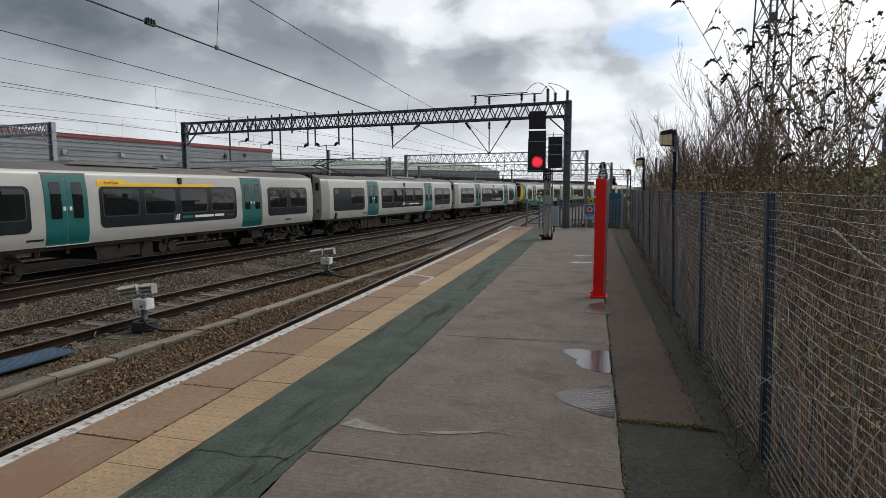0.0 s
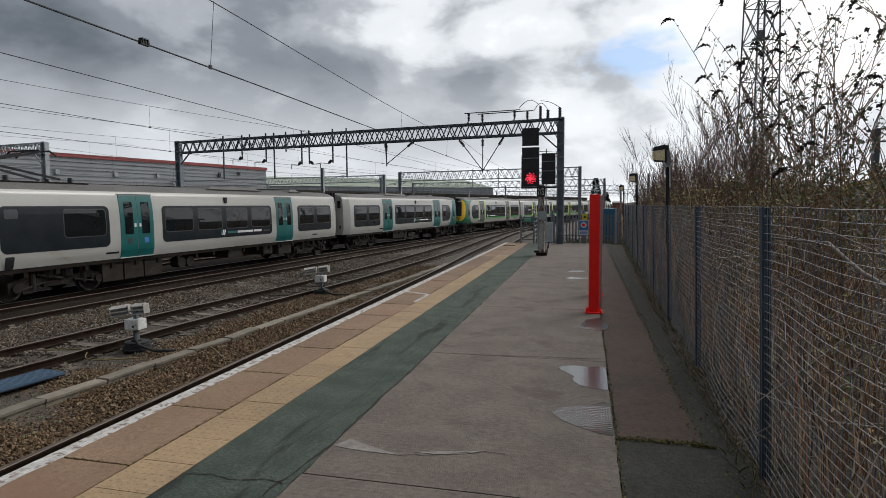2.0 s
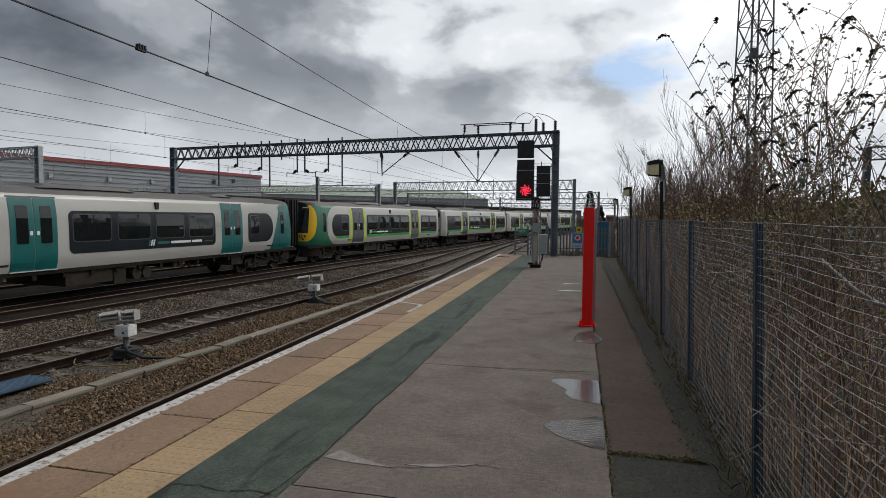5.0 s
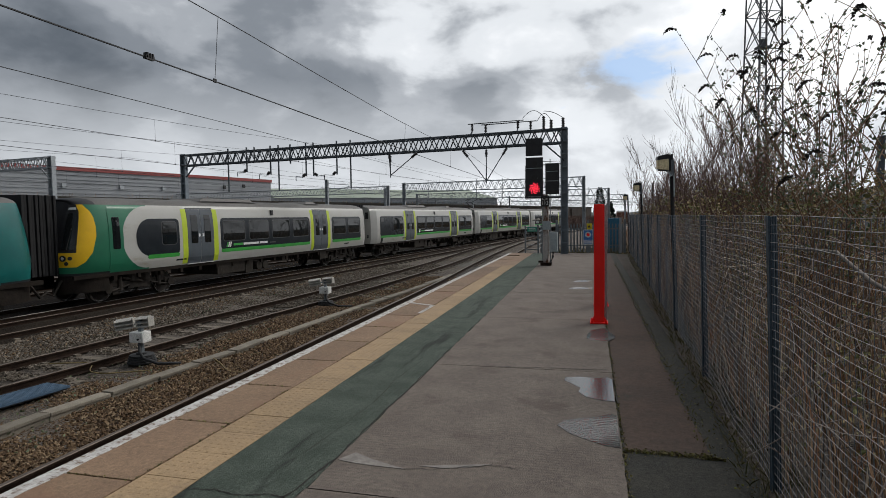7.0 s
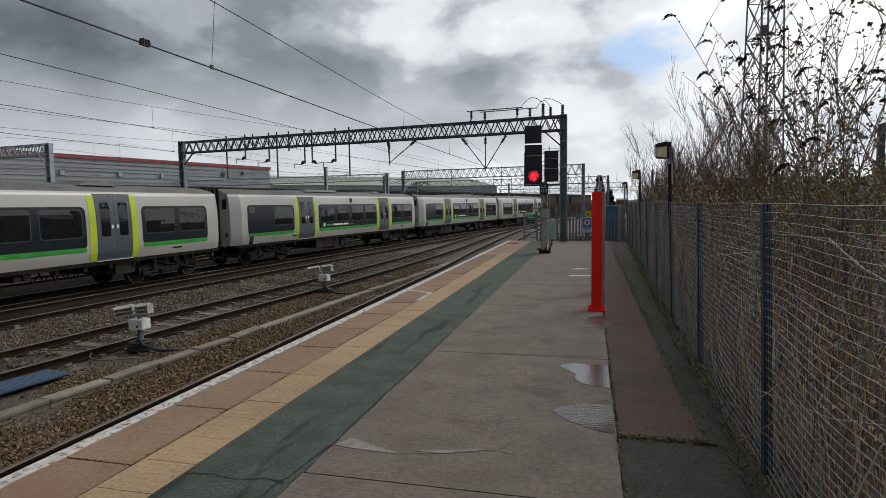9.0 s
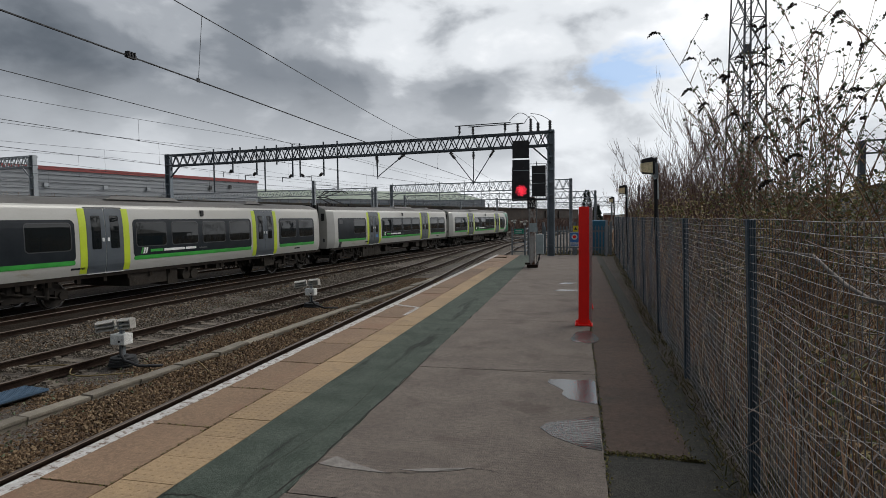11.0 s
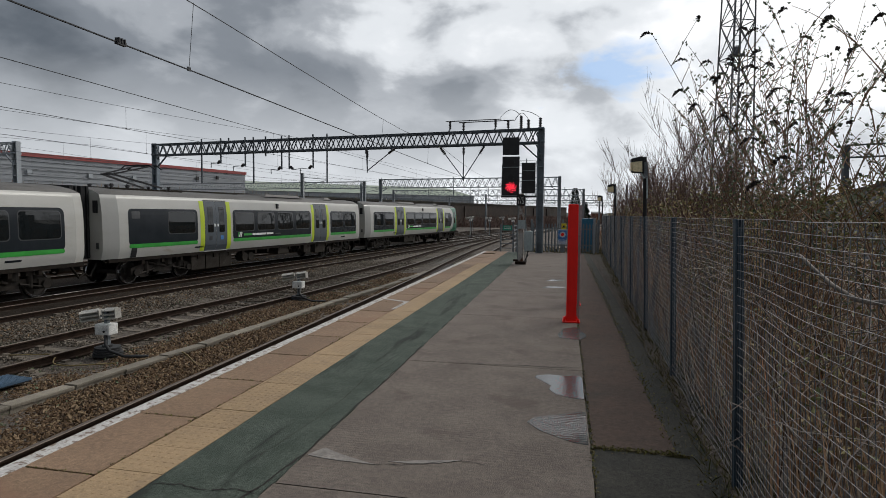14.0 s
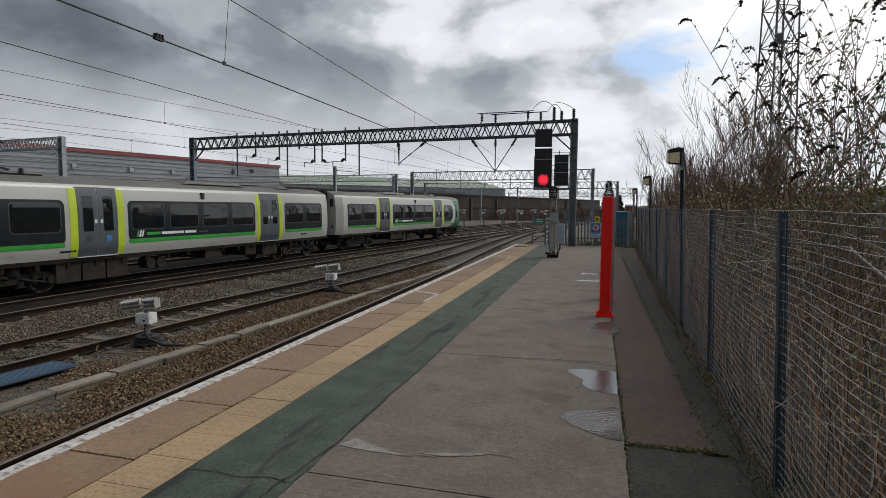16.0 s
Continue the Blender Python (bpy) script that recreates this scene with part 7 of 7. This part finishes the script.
def make_thicket():
    r = random.Random(77)
    s = Shape()
    for _ in range(4300):
        y = -2.5 + 30.0 * r.random() ** 1.35
        x = fence_x(y) + 0.12 + 2.6 * r.random() ** 1.5
        h = r.uniform(0.9, 1.9) * (1.0 if x < fence_x(y) + 1 else 1.15) * (0.7 if y < 9 else 1.0)
        pts = arch((x, y, -0.08), (r.uniform(-0.25, 0.25), r.uniform(-0.25, 0.25)), h, r.choice((0.05, 0.1, 0.5)), 4, r, 0.09)
        rad = r.uniform(0.003, 0.0075)
        pts = [Vector((max(p.x, fence_x(p.y) + 0.05), p.y, p.z)) for p in pts]
        s.tube(pts, [rad, rad, rad * 0.9, rad * 0.7, rad * 0.45], 3, 0, False)
    tagged(part("dry_thicket", s, "dry_stem"), "dense dry brown stems behind the fence", "thicket", kind="stuff")
    s = Shape()
    for _ in range(2600):
        y = -2.0 + 26 * r.random() ** 1.4
        x = fence_x(y) + 0.06 + 1.4 * r.random()
        z = r.uniform(0.0, 1.5)
        a = r.uniform(0, 6.28)
        p = Vector((x, y, z))
        d = Vector((0.5 * math.cos(a), math.sin(a), r.uniform(-0.6, 0.8))).normalized()
        q = p + d * r.uniform(0.2, 0.7)
        s.tube([p, p.lerp(q, 0.5) + Vector((r.uniform(-0.05, 0.05), 0, r.uniform(-0.05, 0.05))), q], 0.003, 3, 0, False)
    tagged(part("tangled_twigs", s, "twig"), "tangled grey-brown twigs pressed against the fence", "thicket", kind="stuff")
    s = Shape()
    for _ in range(24000):
        t = r.random()
        y = 8.8 + 21 * t ** 1.1
        u = r.random()
        x = fence_x(y) + 0.25 + 3.2 * u
        top = 1.95 + 0.55 * math.sin(0.9 * y + 1.5) * 0.5 + 0.55 * u - 0.02 * (y - 8) + 0.2 * math.sin(2.3 * y + 3 * u)
        z = max(0.05, top * (1 - r.random() ** 2.2 * 0.9))
        leaf(s, Vector((x, y, z)), Vector((r.uniform(-1, 1), r.uniform(-1, 1), r.uniform(-0.6, 0.6))), r.uniform(0.03, 0.075), r, 0.34)
    for _ in range(5200):
        y = 6.2 + 3.8 * r.random()
        u = r.random()
        x = fence_x(y) + 0.5 + 2.4 * u
        z = (1.25 + 0.45 * math.sin(1.1 * y + 0.6) + 0.5 * u) * (1 - 0.45 * r.random() ** 1.5)
        leaf(s, Vector((x, y, z)), Vector((r.uniform(-1, 1), r.uniform(-1, 1), r.uniform(-0.6, 0.6))), r.uniform(0.03, 0.065), r, 0.3)
    for _ in range(2600):
        y = 2.0 + 6 * r.random()
        x = fence_x(y) + 0.15 + 1.6 * r.random()
        leaf(s, Vector((x, y, r.uniform(0.05, 0.9))), Vector((r.uniform(-1, 1), r.uniform(-1, 1), r.uniform(-0.6, 0.6))), r.uniform(0.03, 0.06), r, 0.34)
    tagged(part("bramble_leaves", s, "bramble_leaf"), "yellow-green bramble leaves over the bank", "bramble", kind="stuff")
    s = Shape()
    for _ in range(1200):
        y = 6.4 + 21 * r.random()
        x = fence_x(y) + 0.2 + 3.0 * r.random()
        a = r.uniform(0, 6.28)
        pts = arch((x, y, 0.3), (0.6 * math.cos(a), 0.6 * math.sin(a)), r.uniform(1.2, 2.1), 0.5, 5, r, 0.1)
        pts = [Vector((max(p.x, fence_x(p.y) + 0.06), p.y, p.z)) for p in pts]
        s.tube(pts, [0.007, 0.0065, 0.006, 0.005, 0.004, 0.003], 3, 0, False)
    tagged(part("bramble_canes", s, "dry_stem"), "arching brown bramble canes", "bramble", kind="stuff")
    # dead grass by the platform end and along the fence foot
    s = Shape()
    for _ in range(5200):
        if r.random() < 0.55:
            y = 1.5 + 24 * r.random() ** 1.5
            x = fence_x(y) + r.uniform(-0.14, 0.25)
            h, z = r.uniform(0.03, 0.13), -0.03
        else:
            x, y = r.uniform(-1.6, 2.2), 27.3 + 12 * r.random()
            h, z = r.uniform(0.15, 0.5), ground_height(x, y)
        d = Vector((r.uniform(-0.8, 0.5), r.uniform(-0.6, 0.6), 1)).normalized()
        w = Vector((r.uniform(-1, 1), r.uniform(-1, 1), 0)).normalized() * 0.005
        p = Vector((x, y, z))
        s.add([p - w, p + w, p + d * h * 0.6 + w * 0.7, p + d * h + Vector((d.x, d.y, 0)) * h * 0.4], [(0, 1, 2), (0, 2, 3)])
    tagged(part("dead_grass", s, "grass"), "tufts of dead grass at the fence foot", "grass", kind="stuff")
    # moss and litter gathered in the seams of the verge
    s = Shape()
    for _ in range(7000):
        q = r.random()
        y = 1.0 + 20 * r.random() ** 1.7
        if q < 0.33:
            x = 0.225 + r.gauss(0, 0.012)
        elif q < 0.6:
            x = 0.82 + r.gauss(0, 0.03)
            y = max(y, 4.3)
        elif q < 0.7:
            x, y = r.uniform(0.24, 0.82), 4.33 + r.gauss(0, 0.02)
        else:
            x = fence_x(y) - abs(r.gauss(0, 0.12))
        d = Vector((r.uniform(-1, 1), r.uniform(-1, 1), r.uniform(0.0, 0.7)))
        leaf(s, Vector((x, y, -0.008)), d, r.uniform(0.006, 0.022), r, 0.5)
    for _ in range(1300):
        y = 2.4 + 12 * r.random() ** 1.6
        if r.random() < 0.72:
            if math.sin(1.9 * y) < -0.35:
                continue
            x = -2.932 + r.gauss(0, 0.007)
        else:
            y = -8.6 + 1.066 * round((y + 8.6) / 1.066) + r.gauss(0, 0.006)
            x = r.uniform(-3.46, -2.94)
        d = Vector((r.uniform(-1, 1), r.uniform(-1, 1), r.uniform(0.0, 0.6)))
        leaf(s, Vector((x, y, 0.001)), d, r.uniform(0.006, 0.018), r, 0.5)
    tagged(part("moss_litter", s, "moss_bits"), "moss and leaf litter along the platform seams", "moss", kind="stuff")
    # low plants between the tracks
    s = Shape()
    for _ in range(1500):
        y = 5 + 20 * r.random()
        x = r.choice((-7.7, -7.0, -8.2, -8.9, -11.4)) + r.uniform(-0.3, 0.3)
        leaf(s, Vector((x, y, -1.1)), Vector((r.uniform(-1, 1), r.uniform(-1, 1), r.uniform(0.1, 0.8))), r.uniform(0.03, 0.07), r)
    tagged(part("track_weeds", s, "leaf"), "small weeds growing in ballast", "weeds", kind="stuff")
    # brown lineside scrub beyond the platform end
    s = Shape()
    for _ in range(4200):
        y = 34 + 150 * r.random() ** 1.4
        x = (2.0 if y < 60 else 5.0) + 0.10 * (y - 34) + r.uniform(-1.5, 12) * (0.6 + y / 120)
        h = r.uniform(0.8, 2.4) * (1 + y / 160)
        a = r.uniform(0, 6.28)
        pts = arch((x, y, ground_height(x, y)), (0.3 * math.cos(a), 0.3 * math.sin(a)), h, 0.2, 3, r, 0.1)
        s.tube(pts, [0.03, 0.026, 0.02, 0.01], 3, 0, False)
    tagged(part("lineside_scrub", s, "dry_stem"), "brown winter scrub beside the far tracks", "scrub", kind="stuff")
    s = Shape()
    for _ in range(5200):
        y = 118 + 75 * r.random()
        x = -16 + 0.21 * (y - 118) + r.uniform(-9, 13)
        h = r.uniform(1.0, 3.0)
        a = r.uniform(0, 6.28)
        pts = arch((x, y, -1.2), (0.35 * math.cos(a), 0.35 * math.sin(a)), h, 0.25, 3, r, 0.12)
        s.tube(pts, [0.07, 0.06, 0.05, 0.02], 3, 0, False)
    tagged(part("bank_scrub", s, "dark_twig"), "dark winter scrub below the far retaining wall", "scrub", kind="stuff")
    for x, y, h in ((2.4, 152.0, 9.6), (5.0, 160.0, 6.2)):
        b = thing("conifer", "dark evergreen conifer far along the railway", "tree", pose(x, y, -1.2))
        k = Shape()
        k.tube([(0, 0, 0), (0.05, 0, h * 0.5), (0, 0, h)], [0.22, 0.14, 0.03], 6)
        part("trunk", k, "dark_twig", b)
        k = Shape()
        for _ in range(2400):
            q = r.random() ** 0.8
            rad = (0.15 + 1.75 * (1 - q) ** 0.75) * (0.55 + 0.45 * r.random()) * (0.9 + 0.18 * math.sin(23 * q))
            a = r.uniform(0, 6.28)
            leaf(k, Vector((rad * math.cos(a), rad * math.sin(a), h * (0.12 + 0.88 * q))), Vector((math.cos(a), math.sin(a), r.uniform(-0.7, 0.3))), r.uniform(0.25, 0.55), r, 0.3)
        tagged(part("crown", k, "needle", b, "dark green needles"), kind="stuff")
    # one fallen pale branch through the fence
    s = Shape()
    s.tube([(1.183, 7.81, 1.536), (1.127, 5.64, 1.534), (1.103, 4.71, 1.513), (1.091, 4.20, 1.485), (1.072, 3.51, 1.503), (1.057, 2.97, 1.520), (1.053, 2.79, 1.47), (1.051, 2.61, 1.424), (1.047, 2.41, 1.396), (1.043, 2.28, 1.403), (1.038, 2.10, 1.434)], [0.004, 0.005, 0.006, 0.006, 0.007, 0.0075, 0.008, 0.0085, 0.009, 0.009, 0.0095], 7)
    tagged(part("fallen_branch", s, "dead_branch", smooth=True), "pale dead branch lying against the fence", "branch")


M["dead_branch"] = material("dead_branch_bark", (0.19, 0.16, 0.135), (0.12, 0.10, 0.085), 9, 0.85, bump=0.4, bscale=40, space=W)
make_thicket()


# ---------------------------------------------------------------- paving pieces
def make_paving():
    r = random.Random(2)
    s = Shape()
    s.box((0, 0, -0.04), (0.665, 1.052, 0.08))
    first = None
    y = -8.6
    while y < END - 2.0:
        m = pose(-3.60 + 0.335, y + 0.53, r.uniform(-0.003, 0.002), r.uniform(-0.1, 0.1), r.uniform(-0.15, 0.15), r.uniform(-0.15, 0.15))
        first = part("coping_slab", s, "slab", platform, "tan concrete coping slab", bevel=0.006, at=m) if first is None else again(first, platform, m) and first
        y += 1.066
    s = Shape()
    s.box((0, 0, -0.03), (0.408, 0.396, 0.06))
    for i in range(6):
        for j in range(6):
            x, yy = -0.1675 + 0.067 * i, -0.1675 + 0.067 * j
            vs, fs = [], []
            for rad, z in ((0.0175, 0.0), (0.012, 0.005)):
                for k in range(6):
                    a = math.pi / 3 * k
                    vs.append((x + rad * math.cos(a), yy + rad * math.sin(a), z * 0.5))
            fs = [(k, (k + 1) % 6, 6 + (k + 1) % 6, 6 + k) for k in range(6)] + [tuple(range(6, 12))]
            s.add(vs, fs)
    first = None
    y = -8.0
    while y < END - 6.8:
        m = pose(-2.715, y + 0.2, r.uniform(-0.002, 0.002), 0, 0, r.uniform(-0.15, 0.15))
        first = part("tactile_slab", s, "tactile", platform, "buff tactile slab with blisters", at=m) if first is None else again(first, platform, m) and first
        y += 0.401
    strip("plain_edge", -2.93, -2.505, END - 6.75, END - 1.5, -0.06, 0.0, "slab", platform, "", 10, 0, 0, 71)


make_paving()


motions()
